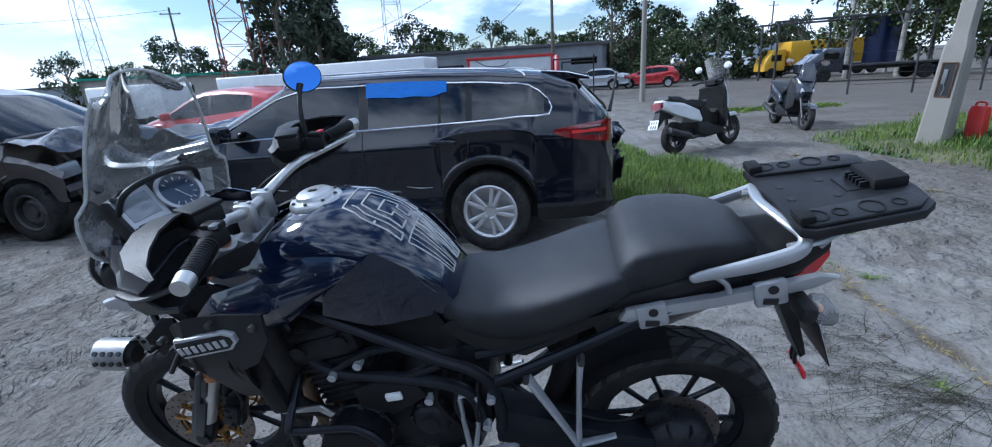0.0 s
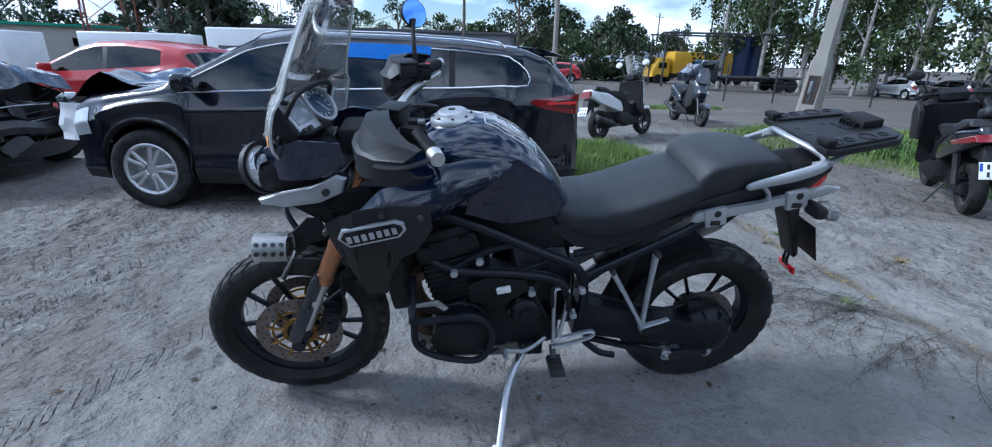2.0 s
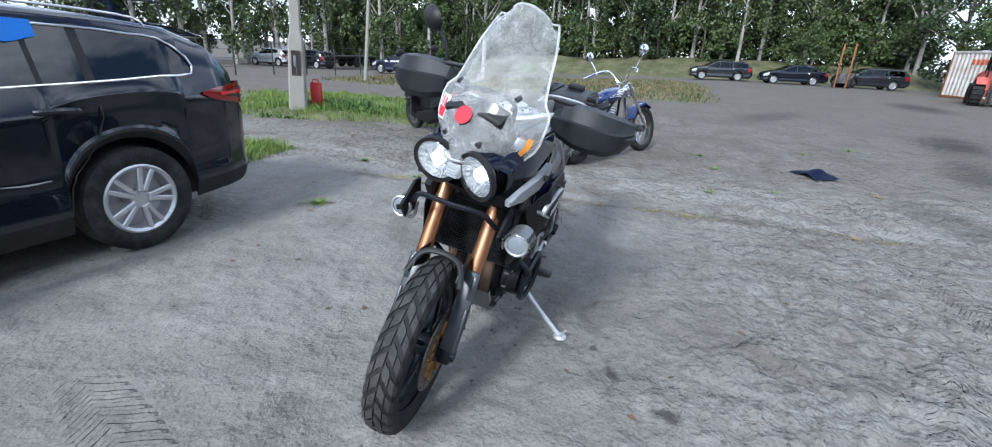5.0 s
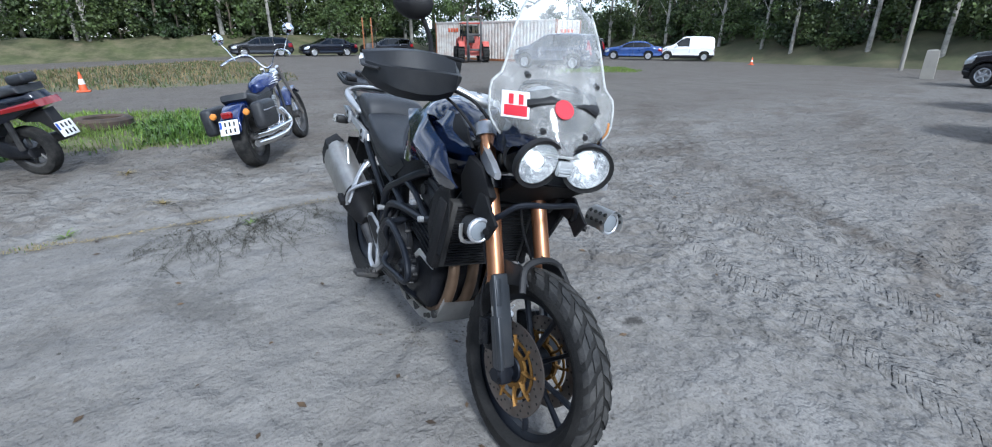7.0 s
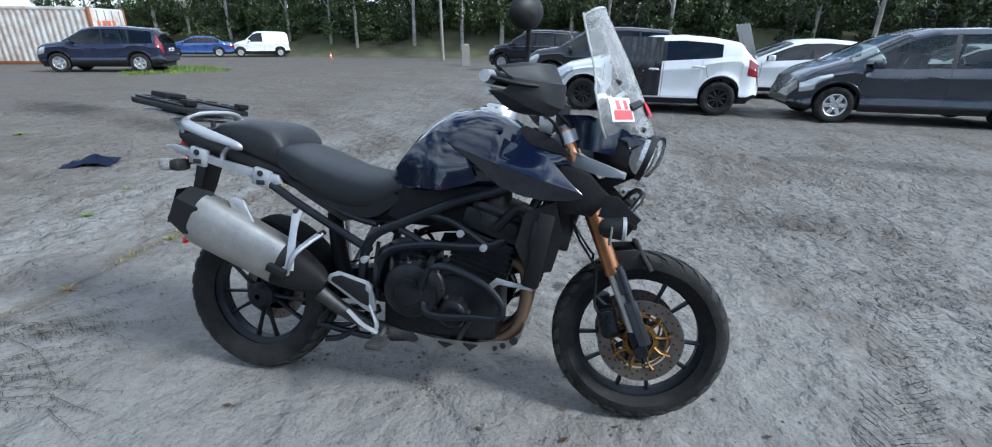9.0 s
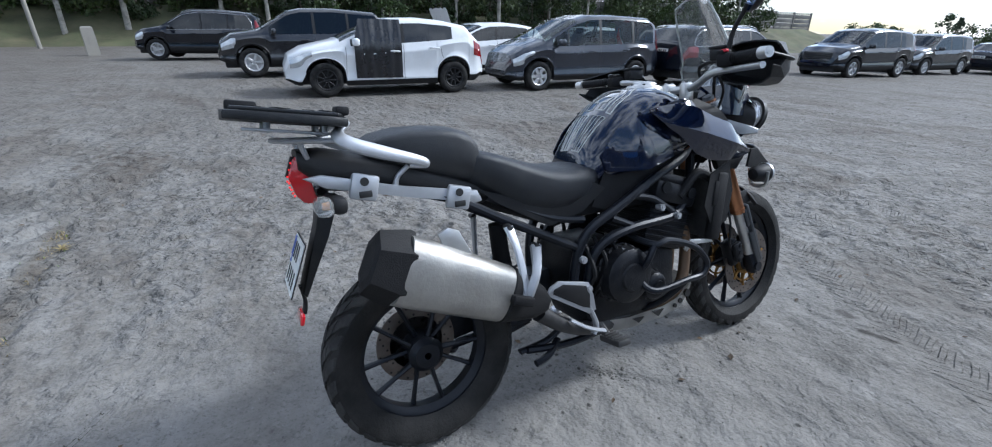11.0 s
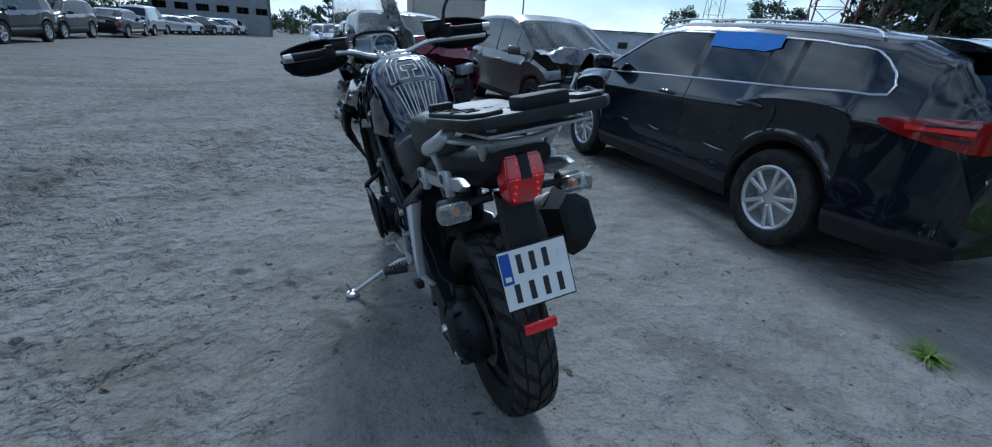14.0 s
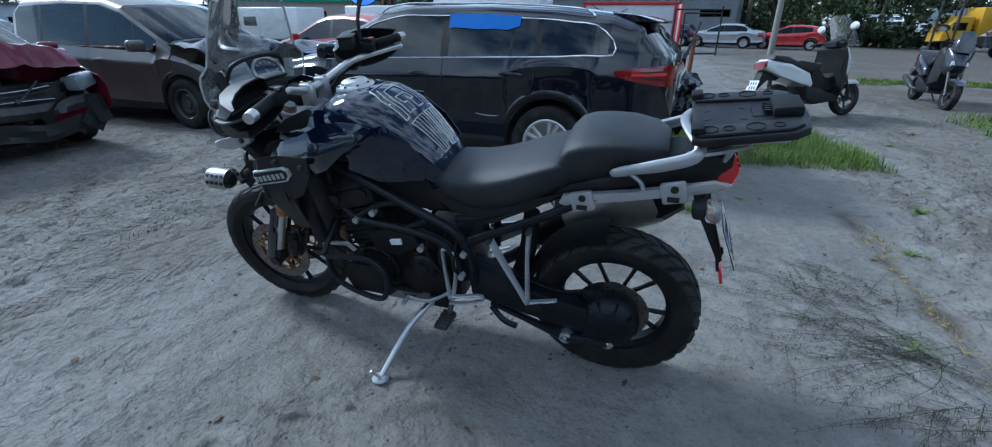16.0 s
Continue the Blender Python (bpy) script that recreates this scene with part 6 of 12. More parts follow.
def deco(pts, w=0.0028):
    path = []
    for a, b in zip(pts, pts[1:]):
        for f in np.linspace(0, 1, 7)[:-1]:
            path.append((a[0] + (b[0] - a[0]) * f, a[1] + (b[1] - a[1]) * f))
    path.append(pts[-1])
    tube(bm, [(x, y, tank_top(x, y) + 0.0012) for x, y in path], w, 4, 0.35, smooth=0)


for s in (-1, 1):
    deco([(-0.115, s * 0.022), (-0.115, s * 0.062), (-0.06, s * 0.088), (0.035, s * 0.092), (0.035, s * 0.070), (-0.055, s * 0.068), (-0.095, s * 0.048)])
    deco([(-0.03, s * 0.078), (-0.03, s * 0.090)])
    deco([(-0.075, s * 0.0), (-0.075, s * 0.036), (-0.03, s * 0.050), (0.03, s * 0.052), (0.03, s * 0.012), (0.0, s * 0.012), (0.0, s * 0.032), (-0.035, s * 0.030), (-0.035, s * 0.0)])
    deco([(0.05, s * 0.085), (0.05, s * 0.008), (0.150, s * 0.012), (0.150, s * 0.055), (0.05, s * 0.085)])
    deco([(0.05, s * 0.066), (0.150, s * 0.046)])
    deco([(0.05, s * 0.046), (0.150, s * 0.030)])
    deco([(0.05, s * 0.026), (0.150, s * 0.018)])
deco([(-0.115, -0.022), (-0.115, 0.022)])
pad = P("tank_pad", bm, M["line"], "clear tank pad with thin silver line pattern")

# seats
bm = bmesh.new()
skin(bm, loft([(0.085, 0.880, 0.800, 0.085, 0.55), (0.115, 0.892, 0.775, 0.125, 0.60), (0.18, 0.888, 0.735, 0.150, 0.66), (0.26, 0.890, 0.705, 0.160, 0.72), (0.34, 0.905, 0.708, 0.166, 0.76), (0.42, 0.930, 0.735, 0.170, 0.78), (0.50, 0.958, 0.780, 0.170, 0.80), (0.565, 0.977, 0.820, 0.162, 0.80), (0.605, 0.982, 0.850, 0.150, 0.80), (0.622, 0.962, 0.868, 0.130, 0.75)], 9, 2.5), close=True)
P("rider_seat", bm, M["seat"], "matt black rider seat with worn top", sharp=60)
bm = bmesh.new()
skin(bm, loft([(0.575, 0.972, 0.858, 0.130, 0.70), (0.588, 1.012, 0.858, 0.150, 0.74), (0.615, 1.040, 0.864, 0.158, 0.78), (0.66, 1.054, 0.878, 0.158, 0.80), (0.72, 1.060, 0.898, 0.152, 0.80), (0.79, 1.060, 0.922, 0.142, 0.78), (0.86, 1.048, 0.950, 0.125, 0.75), (0.905, 1.026, 0.965, 0.105, 0.70)], 9, 2.9), close=True)
P("pillion_seat", bm, M["seat"], "matt black raised passenger seat", sharp=60)

# tail
bm = bmesh.new()
skin(bm, loft([(0.56, 0.880, 0.80, 0.12, 0.5), (0.72, 0.935, 0.85, 0.125, 0.5), (0.90, 0.995, 0.88, 0.115, 0.5), (1.02, 1.020, 0.90, 0.095, 0.5), (1.085, 1.020, 0.965, 0.080, 0.5)], 6, 3.5), close=True)
P("tail_cowl", bm, M["plastic"], "black tail cowl", sharp=40)
bm = bmesh.new()
skin(bm, [[(1.055, -0.052, 1.005), (1.092, -0.045, 1.000), (1.092, 0.045, 1.000), (1.055, 0.052, 1.005)], [(1.06, -0.060, 0.955), (1.112, -0.050, 0.950), (1.112, 0.050, 0.950), (1.06, 0.060, 0.955)],
          [(1.05, -0.050, 0.900), (1.098, -0.040, 0.895), (1.098, 0.040, 0.895), (1.05, 0.050, 0.900)], [(1.04, -0.034, 0.870), (1.075, -0.028, 0.868), (1.075, 0.028, 0.868), (1.04, 0.034, 0.870)]], close=True)
bmesh.ops.bevel(bm, geom=bm.edges[:], offset=0.004, segments=2, affect="EDGES")
tl = P("tail_light", bm, M["bike_red"], "bright red rear light with a row of diodes", sharp=30)
M["led"] = bpy.data.materials.new("lit_red_diode")
M["led"].use_nodes = True
M["led"].node_tree.nodes["Principled BSDF"].inputs["Base Color"].default_value = (0.8, 0.02, 0.02, 1)
M["led"].node_tree.nodes["Principled BSDF"].inputs["Emission Color"].default_value = (1, 0.03, 0.03, 1)
M["led"].node_tree.nodes["Principled BSDF"].inputs["Emission Strength"].default_value = 0.5
for s in (-1, 1):
    for k in range(6):
        z = 0.985 - 0.018 * k
        x = 1.1135 - 0.0012 * (k - 2) ** 2 if k > 1 else 1.100 + 0.006 * k
        bm = bmesh.new()
        rod(bm, (x - 0.004, s * (0.021 + 0.0022 * k), z), (x + 0.001, s * (0.021 + 0.0022 * k), z), 0.0027, seg=8)
        P("diode", bm, M["led"], parent=tl)
bm = bmesh.new()
prism(bm, [(1.085, 1.002), (1.096, 1.002), (1.1165, 0.948), (1.106, 0.944)], -0.013, 0.013, 0.002)
P("light_divider", bm, M["plastic"], "black tongue between the halves of the light", tl)
bm = bmesh.new()
prism(bm, [(0.985, 0.88), (1.045, 0.88), (1.06, 0.80), (1.125, 0.615), (1.112, 0.600), (1.03, 0.77)], -0.045, 0.045, 0.006)
ph = P("plate_holder", bm, M["plastic"], "black plate holder arm")
PT = Matrix.Translation((1.128, 0, 0.695)) @ Matrix.Rotation(radians(90), 4, "Z") @ Matrix.Rotation(radians(90 - 22), 4, "X")
bm = bmesh.new()
box(bm, 0, 0, 0, 0.196, 0.156, 0.003, 0.0, None)
num = P("number_plate", bm, M["plastic"], "two-line number plate with dark bars", m=PT)
bm = bmesh.new()
box(bm, 0, 0, 0.0025, 0.188, 0.148, 0.003)
P("plate_face", bm, M["plate"], "white plate face", num)
bm = bmesh.new()
box(bm, -0.078, 0.030, 0.0045, 0.028, 0.078, 0.002)
P("plate_band", bm, M["plate_blue"], "blue country band", num)
for cx, cy in [(-0.040 + 0.036 * k, 0.036) for k in range(3)] + [(-0.060 + 0.040 * k, -0.036) for k in range(4)]:
    bm = bmesh.new()
    box(bm, cx, cy, 0.0045, 0.015, 0.048, 0.002)
    P("plate_bar", bm, M["ink"], parent=num)
bm = bmesh.new()
box(bm, -0.078, 0.005, 0.006, 0.016, 0.012, 0.001)
box(bm, 0.074, 0.036, 0.0045, 0.012, 0.026, 0.002)
P("plate_stickers", bm, M["sticker_white"], parent=num)
bm = bmesh.new()
tube(bm, [(1.125, -0.006, 0.63), (1.118, -0.006, 0.58), (1.125, -0.006, 0.545)], 0.006, 6)
tube(bm, [(1.125, 0.014, 0.63), (1.118, 0.014, 0.58), (1.125, 0.014, 0.545)], 0.006, 6)
rf = P("reflector_bracket", bm, M["plastic"])
bm = bmesh.new()
box(bm, 1.135, 0.0, 0.535, 0.012, 0.095, 0.030, 0.004, Matrix.Rotation(radians(-15), 4, "Y"))
P("reflector", bm, M["bike_red"], "red rear reflector", rf)
for s in (-1, 1):
    bm = bmesh.new()
    tube(bm, [(1.02, s * 0.06, 0.885), (1.022, s * 0.11, 0.882), (1.022, s * 0.135, 0.880)], [0.014, 0.010, 0.013], 8)
    box(bm, 1.010, s * 0.165, 0.876, 0.040, 0.075, 0.046, 0.014)
    ind = P("rear_indicator", bm, M["plastic"], "rear indicator on a short stalk")
    bm = bmesh.new()
    box(bm, 1.048, s * 0.170, 0.876, 0.044, 0.084, 0.048, 0.015)
    P("lens", bm, M["lamp_clear"], "clear indicator lens", ind)
    bm = bmesh.new()
    rod(bm, (1.032, s * 0.165, 0.876), (1.050, s * 0.165, 0.876), 0.012, 0.009, seg=10)
    P("bulb", bm, M["orange"], "amber bulb", ind)
# pannier rails
for s in (-1, 1):
    bm = bmesh.new()
    prism(bm, [(0.585, 0.825), (0.60, 0.858), (0.70, 0.875), (0.82, 0.898), (0.90, 0.918), (1.04, 0.956), (1.085, 0.950), (1.03, 0.918), (0.90, 0.888), (0.82, 0.868), (0.70, 0.842), (0.62, 0.815)], s * 0.128, s * 0.150, 0.006)
    rl = P("pannier_rail", bm, M["silver"], "silver pannier mounting rail")
    for x, z in ((0.665, 0.850), (0.935, 0.915)):
        bm = bmesh.new()
        box(bm, x, s * 0.150, z - 0.004, 0.075, 0.022, 0.070, 0.008, Matrix.Rotation(radians(-14), 4, "Y"))
        mt_ = P("mount", bm, M["silver"], parent=rl)
        bm = bmesh.new()
        rod(bm, (x, s * 0.160, z + 0.012), (x, s * 0.164, z + 0.012), 0.012, seg=12)
        box(bm, x, s * 0.162, z - 0.022, 0.035, 0.004, 0.018, 0.002)
        P("mount_bolt", bm, M["ink"], parent=mt_)
# grab rail: broad side arms joined by a bar under the rack
bm = bmesh.new()
side = [(0.800, -0.140, 0.952), (0.755, -0.150, 0.950), (0.770, -0.157, 0.966), (0.88, -0.165, 1.000), (0.965, -0.164, 1.032), (0.985, -0.142, 1.056), (0.960, -0.095, 1.074)]
rad = [0.008, 0.010, 0.014, 0.020, 0.020, 0.018, 0.016]
tube(bm, side + [(0.940, 0.0, 1.080)] + [(x, -y, z) for x, y, z in side[::-1]], rad + [0.016] + rad[::-1], 12, 0.62, smooth=5)
grab = P("grab_rail", bm, M["silver"], "broad silver grab rail round the passenger seat")
for s in (-1, 1):
    bm = bmesh.new()
    tube(bm, [(0.955, s * 0.150, 1.036), (1.03, s * 0.130, 1.042), (1.12, s * 0.075, 1.046)], [0.014, 0.012, 0.010], 8, 0.6)
    P("rear_arm", bm, M["silver"], parent=grab)
    bm = bmesh.new()
    tube(bm, [(1.075, s * 0.095, 1.042), (1.060, s * 0.080, 0.998)], [0.013, 0.012], 8, 0.6)
    P("strut", bm, M["silver"], parent=grab)
    bm = bmesh.new()
    tube(bm, [(0.805, s * 0.142, 0.955), (0.835, s * 0.138, 0.930), (0.845, s * 0.135, 0.905)], [0.011, 0.010, 0.012], 8, 0.7)
    P("strut", bm, M["silver"], parent=grab)
bm = bmesh.new()
tube(bm, [(1.105, -0.085, 1.046), (1.135, 0.0, 1.048), (1.105, 0.085, 1.046)], 0.011, 8, 0.7)
P("cross_bar", bm, M["silver"], parent=grab)
# top-case plate
RK = Matrix.Translation((1.074, 0, 1.102)) @ Matrix.Rotation(radians(-8), 4, "Y") @ Matrix.Diagonal((0.87, 1, 1, 1))
bm = bmesh.new()
out = [(-0.135, -0.172), (-0.105, -0.188), (0.15, -0.165), (0.19, -0.135), (0.20, -0.06), (0.20, 0.06), (0.19, 0.135), (0.15, 0.165), (-0.105, 0.188), (-0.135, 0.172)]
prism(bm, out, -0.014, 0.010, 0.006, axis="z")
rk = P("luggage_rack", bm, M["guard"], "sun-bleached black plastic top-case mounting plate", m=RK)
for s in (-1, 1):
    bm = bmesh.new()
    prism(bm, [(-0.125, s * 0.110), (0.16, s * 0.085), (0.175, s * 0.130), (0.14, s * 0.158), (-0.105, s * 0.180), (-0.125, s * 0.165)], 0.009, 0.020, 0.005, axis="z")
    rb = P("raised_border", bm, M["guard"], parent=rk)
    for x, r in ((-0.085, 0.026), (-0.03, 0.018), (0.045, 0.028), (0.108, 0.016)):
        bm = bmesh.new()
        lathe(bm, [(r, -0.001), (r, 0.0022), (r - 0.004, 0.0022), (r - 0.004, -0.001)], 20, Matrix.Translation((x, s * (0.142 - 0.06 * (x + 0.05)), 0.020)) @ Matrix.Rotation(radians(90), 4, "X"), closed=True)
        P("moulded_ring", bm, M["plastic_dark"], parent=rb)
    bm = bmesh.new()
    box(bm, -0.118, s * 0.145, 0.026, 0.040, 0.055, 0.022, 0.006)
    P("front_lug", bm, M["plastic_dark"], parent=rk)
bm = bmesh.new()
box(bm, 0.145, 0, 0.022, 0.085, 0.105, 0.030, 0.007)
P("latch_block", bm, M["plastic_dark"], parent=rk)
bm = bmesh.new()
for k in range(5):
    box(bm, 0.090, -0.03 + 0.015 * k, 0.018, 0.020, 0.005, 0.016)
box(bm, 0.075, 0, 0.0105, 0.055, 0.075, 0.003)
P("latch", bm, M["engine"], parent=rk)
for x, y in ((-0.09, -0.035), (-0.09, 0.035), (0.02, 0.045), (0.02, -0.045)):
    bm = bmesh.new()
    rod(bm, (x, y, 0.008), (x, y, 0.0115), 0.011, seg=12)
    P("screw", bm, M["ink"], parent=rk)
bm = bmesh.new()
for x in (-0.08, 0.08):
    for s in (-1, 1):
        rod(bm, (x, s * 0.09, -0.014), (x, s * 0.09, -0.040), 0.012, seg=10)
box(bm, 0.02, 0, -0.034, 0.25, 0.24, 0.008, 0.003)
P("rack_base", bm, M["silver"], "silver rack base under the plate", parent=rk)

# frame tubes
for s in (-1, 1):
    bm = bmesh.new()
    tube(bm, [(-0.42, s * 0.07, 0.99), (-0.30, s * 0.13, 0.88), (-0.12, s * 0.160, 0.815), (0.08, s * 0.170, 0.725), (0.185, s * 0.168, 0.675), (0.235, s * 0.160, 0.61), (0.255, s * 0.150, 0.50), (0.25, s * 0.14, 0.40)], 0.0175, 10)
    P("frame_rail", bm, M["frame"], "black tubular frame rail")
    bm = bmesh.new()
    tube(bm, [(-0.40, s * 0.07, 0.86), (-0.33, s * 0.12, 0.72), (-0.22, s * 0.155, 0.655), (0.0, s * 0.172, 0.645), (0.13, s * 0.170, 0.615), (0.185, s * 0.160, 0.55), (0.20, s * 0.150, 0.42)], 0.0175, 10)
    P("lower_rail", bm, M["frame"])
    bm = bmesh.new()
    tube(bm, [(-0.22, s * 0.158, 0.66), (-0.10, s * 0.165, 0.735), (0.01, s * 0.166, 0.760)], 0.013, 8)
    tube(bm, [(0.0, s * 0.170, 0.65), (0.10, s * 0.170, 0.695)], 0.013, 8, smooth=0)
    P("frame_brace", bm, M["frame"])
    bm = bmesh.new()
    tube(bm, [(0.22, s * 0.155, 0.60), (0.33, s * 0.150, 0.655), (0.52, s * 0.145, 0.755), (0.70, s * 0.135, 0.850), (0.92, s * 0.115, 0.905)], 0.016, 10)
    tube(bm, [(0.20, s * 0.14, 0.70), (0.34, s * 0.13, 0.73), (0.56, s * 0.125, 0.83)], 0.013, 8)
    P("subframe_tube", bm, M["frame"])
    # side infill below the seat
    P("side_panel", shell([(0.10, 0.80), (0.20, 0.73), (0.34, 0.70), (0.52, 0.80), (0.60, 0.86), (0.42, 0.80), (0.28, 0.76), (0.16, 0.83)], lambda x, z: s * 0.140, 0.004), M["plastic"])
    P("airbox_panel", shell([(-0.28, 0.86), (-0.10, 0.80), (0.10, 0.72), (0.16, 0.74), (0.10, 0.86), (-0.10, 0.88)], lambda x, z: s * 0.138, 0.004), M["plastic_dark"])
bm = bmesh.new()
box(bm, -0.02, 0, 0.78, 0.50, 0.24, 0.16, 0.03)
box(bm, 0.40, 0, 0.79, 0.36, 0.20, 0.12, 0.03, Matrix.Rotation(radians(-22), 4, "Y"))
box(bm, 0.72, 0, 0.88, 0.40, 0.18, 0.07, 0.02, Matrix.Rotation(radians(-14), 4, "Y"))
P("airbox", bm, M["plastic_dark"], "dark airbox and undertray")
bm = bmesh.new()
rod(bm, (-0.445, 0, 0.90), (-0.40, 0, 1.02), 0.035, seg=16)
P("steering_head", bm, M["frame"])

# engine
bm = bmesh.new()
box(bm, -0.04, 0, 0.40, 0.46, 0.26, 0.26, 0.04)
box(bm, 0.12, 0, 0.49, 0.22, 0.26, 0.22, 0.03)
box(bm, -0.04, 0, 0.285, 0.34, 0.20, 0.08, 0.03)
P("crankcase", bm, M["engine"], "black engine crankcase")
T = Matrix.Translation((-0.215, 0, 0.66)) @ Matrix.Rotation(radians(-17), 4, "Y")
bm = bmesh.new()
box(bm, 0, 0, -0.055, 0.21, 0.29, 0.17, 0.015)
cb_ = P("cylinder_block", bm, M["engine"], m=T)
for k in range(7):
    bm = bmesh.new()
    box(bm, 0, 0, -0.12 + 0.022 * k, 0.222, 0.302, 0.008, 0.002)
    P("cooling_fin", bm, M["engine"], parent=cb_)
bm = bmesh.new()
box(bm, 0, 0, 0.075, 0.225, 0.315, 0.085, 0.022)
box(bm, 0.0, 0, 0.125, 0.19, 0.30, 0.045, 0.018)
for s in (-1, 1):
    for x in (-0.07, 0.07):
        rod(bm, (x, s * 0.15, 0.09), (x, s * 0.166, 0.09), 0.022, seg=14)
P("cylinder_head", bm, M["engine"], m=T)


def cover(s, x, z, r, y0, y1, bolts, label):
    bm = bmesh.new()
    m = Matrix.Translation((x, 0, z)) @ (Matrix.Rotation(radians(180), 4, "Z") if s > 0 else Matrix())
    lathe(bm, [(r * 1.06, -y0), (r * 1.06, -y0 - 0.018), (r, -y0 - 0.024), (r * 0.96, -y1 + 0.010), (r * 0.80, -y1), (r * 0.55, -y1 - 0.004), (0.0, -y1 - 0.004)], 30, m)
    lathe(bm, [(r * 0.50, -y1 - 0.004), (r * 0.46, -y1 - 0.012), (0.0, -y1 - 0.013)], 24, m)
    ob = P("engine_cover", bm, M["engine"], label)
    for k in range(bolts):
        a = 2 * math.pi * k / bolts
        bm = bmesh.new()
        rod(bm, m @ Vector((r * 1.01 * math.cos(a), -y0 - 0.010, r * 1.01 * math.sin(a))), m @ Vector((r * 1.01 * math.cos(a), -y0 - 0.030, r * 1.01 * math.sin(a))), 0.010, 0.008, seg=8)
        P("cover_bolt", bm, M["steel_dark"], "dull steel bolt", ob)
    return ob


cover(1, 0.045, 0.475, 0.105, 0.13, 0.215, 9, "round black clutch cover")
cover(1, -0.105, 0.395, 0.055, 0.13, 0.190, 6, "small round engine cover")
cover(-1, -0.19, 0.405, 0.098, 0.13, 0.215, 9, "round black alternator cover")
cover(-1, 0.045, 0.465, 0.060, 0.13, 0.175, 6, "small round engine cover")
bm = bmesh.new()
prism(bm, [(-0.27, 0.47), (-0.11, 0.47), (-0.07, 0.41), (-0.10, 0.33), (-0.27, 0.33), (-0.30, 0.40)], -0.215, -0.229, 0.006)
P("cover_guard", bm, M["plastic_dark"], "dull black cover shield")
bm = bmesh.new()
box(bm, -0.045, -0.185, 0.585, 0.050, 0.012, 0.026, 0.004, Matrix.Rotation(radians(-12), 4, "Y"))
P("warning_label", bm, M["plate"], "small white warning label")
bm = bmesh.new()
prism(bm, [(-0.17, 0.60), (-0.16, 0.53), (-0.06, 0.50), (0.05, 0.575), (0.03, 0.62), (-0.10, 0.63)], -0.160, -0.178, 0.008)
P("cover_plate", bm, M["plastic_dark"])
for s in (-1, 1):
    for k in range(3):
        bm = bmesh.new()
        tube(bm, [(0.10 + 0.05 * k, s * 0.13, 0.63), (0.07 + 0.06 * k, s * (0.165 + 0.01 * k), 0.56 - 0.02 * k), (0.11 + 0.04 * k, s * 0.16, 0.46), (0.16, s * 0.13, 0.38 + 0.02 * k)], 0.008, 6)
        P("engine_hose", bm, M["plastic_dark"])
    for x, z in ((-0.13, 0.700), (0.055, 0.565), (0.215, 0.46), (0.235, 0.57), (-0.215, 0.655)):
        bm = bmesh.new()
        rod(bm, (x, s * 0.160, z), (x, s * 0.188, z), 0.013, seg=10)
        rod(bm, (x, s * 0.186, z), (x, s * 0.191, z), 0.007, seg=6)
        P("engine_bolt", bm, M["silver"], "bright mounting bolt")
# radiator, with a fan cowl and hoses
bm = bmesh.new()
RT = Matrix.Translation((-0.415, 0, 0.665)) @ Matrix.Rotation(radians(-10), 4, "Y")
box(bm, 0, 0, 0, 0.045, 0.36, 0.26, 0.006)
P("radiator", bm, M["radiator"], "black radiator", m=RT)
bm = bmesh.new()
for k in range(22):
    box(bm, -0.026, 0, -0.115 + 0.011 * k, 0.008, 0.32, 0.003)
P("radiator_fins", bm, M["engine"], "fine radiator fins", m=RT)["kind"] = "stuff"
for s in (-1, 1):
    bm = bmesh.new()
    box(bm, 0.004, s * 0.195, 0, 0.060, 0.034, 0.27, 0.012)
    box(bm, 0.02, s * 0.20, 0.05, 0.05, 0.02, 0.10, 0.008)
    P("radiator_tank", bm, M["plastic_dark"], m=RT)
for pts in ([(-0.39, 0.17, 0.78), (-0.33, 0.16, 0.80), (-0.25, 0.15, 0.72)], [(-0.39, -0.15, 0.55), (-0.32, -0.16, 0.50), (-0.22, -0.15, 0.47)]):
    bm = bmesh.new()
    tube(bm, pts, 0.019, 10)
    P("coolant_hose", bm, M["plastic_dark"])
# exhaust
for k, y in enumerate((-0.085, 0.0, 0.085)):
    bm = bmesh.new()
    tube(bm, [(-0.29, y, 0.60), (-0.355, y, 0.56), (-0.365, y, 0.44), (-0.335, y * 0.95 + 0.01, 0.33), (-0.25, y * 0.6 + 0.03, 0.265), (-0.12, 0.05, 0.25)], [0.020, 0.021, 0.023, 0.023, 0.023, 0.024], 12)
    P("exhaust_header", bm, M["header"], "discoloured exhaust header pipe")
bm = bmesh.new()
tube(bm, [(-0.14, 0.05, 0.25), (0.05, 0.08, 0.25), (0.20, 0.125, 0.285), (0.32, 0.155, 0.345), (0.42, 0.172, 0.42)], [0.035, 0.032, 0.027, 0.027, 0.030], 14)
P("exhaust_pipe", bm, M["steel_dark"], "dull stainless link pipe")
A, B_ = Vector((0.405, 0.175, 0.455)), Vector((0.985, 0.225, 0.735))
AXS = (B_ - A).normalized()
SQ = AXS.to_track_quat("Y", "Z").to_matrix().to_4x4()


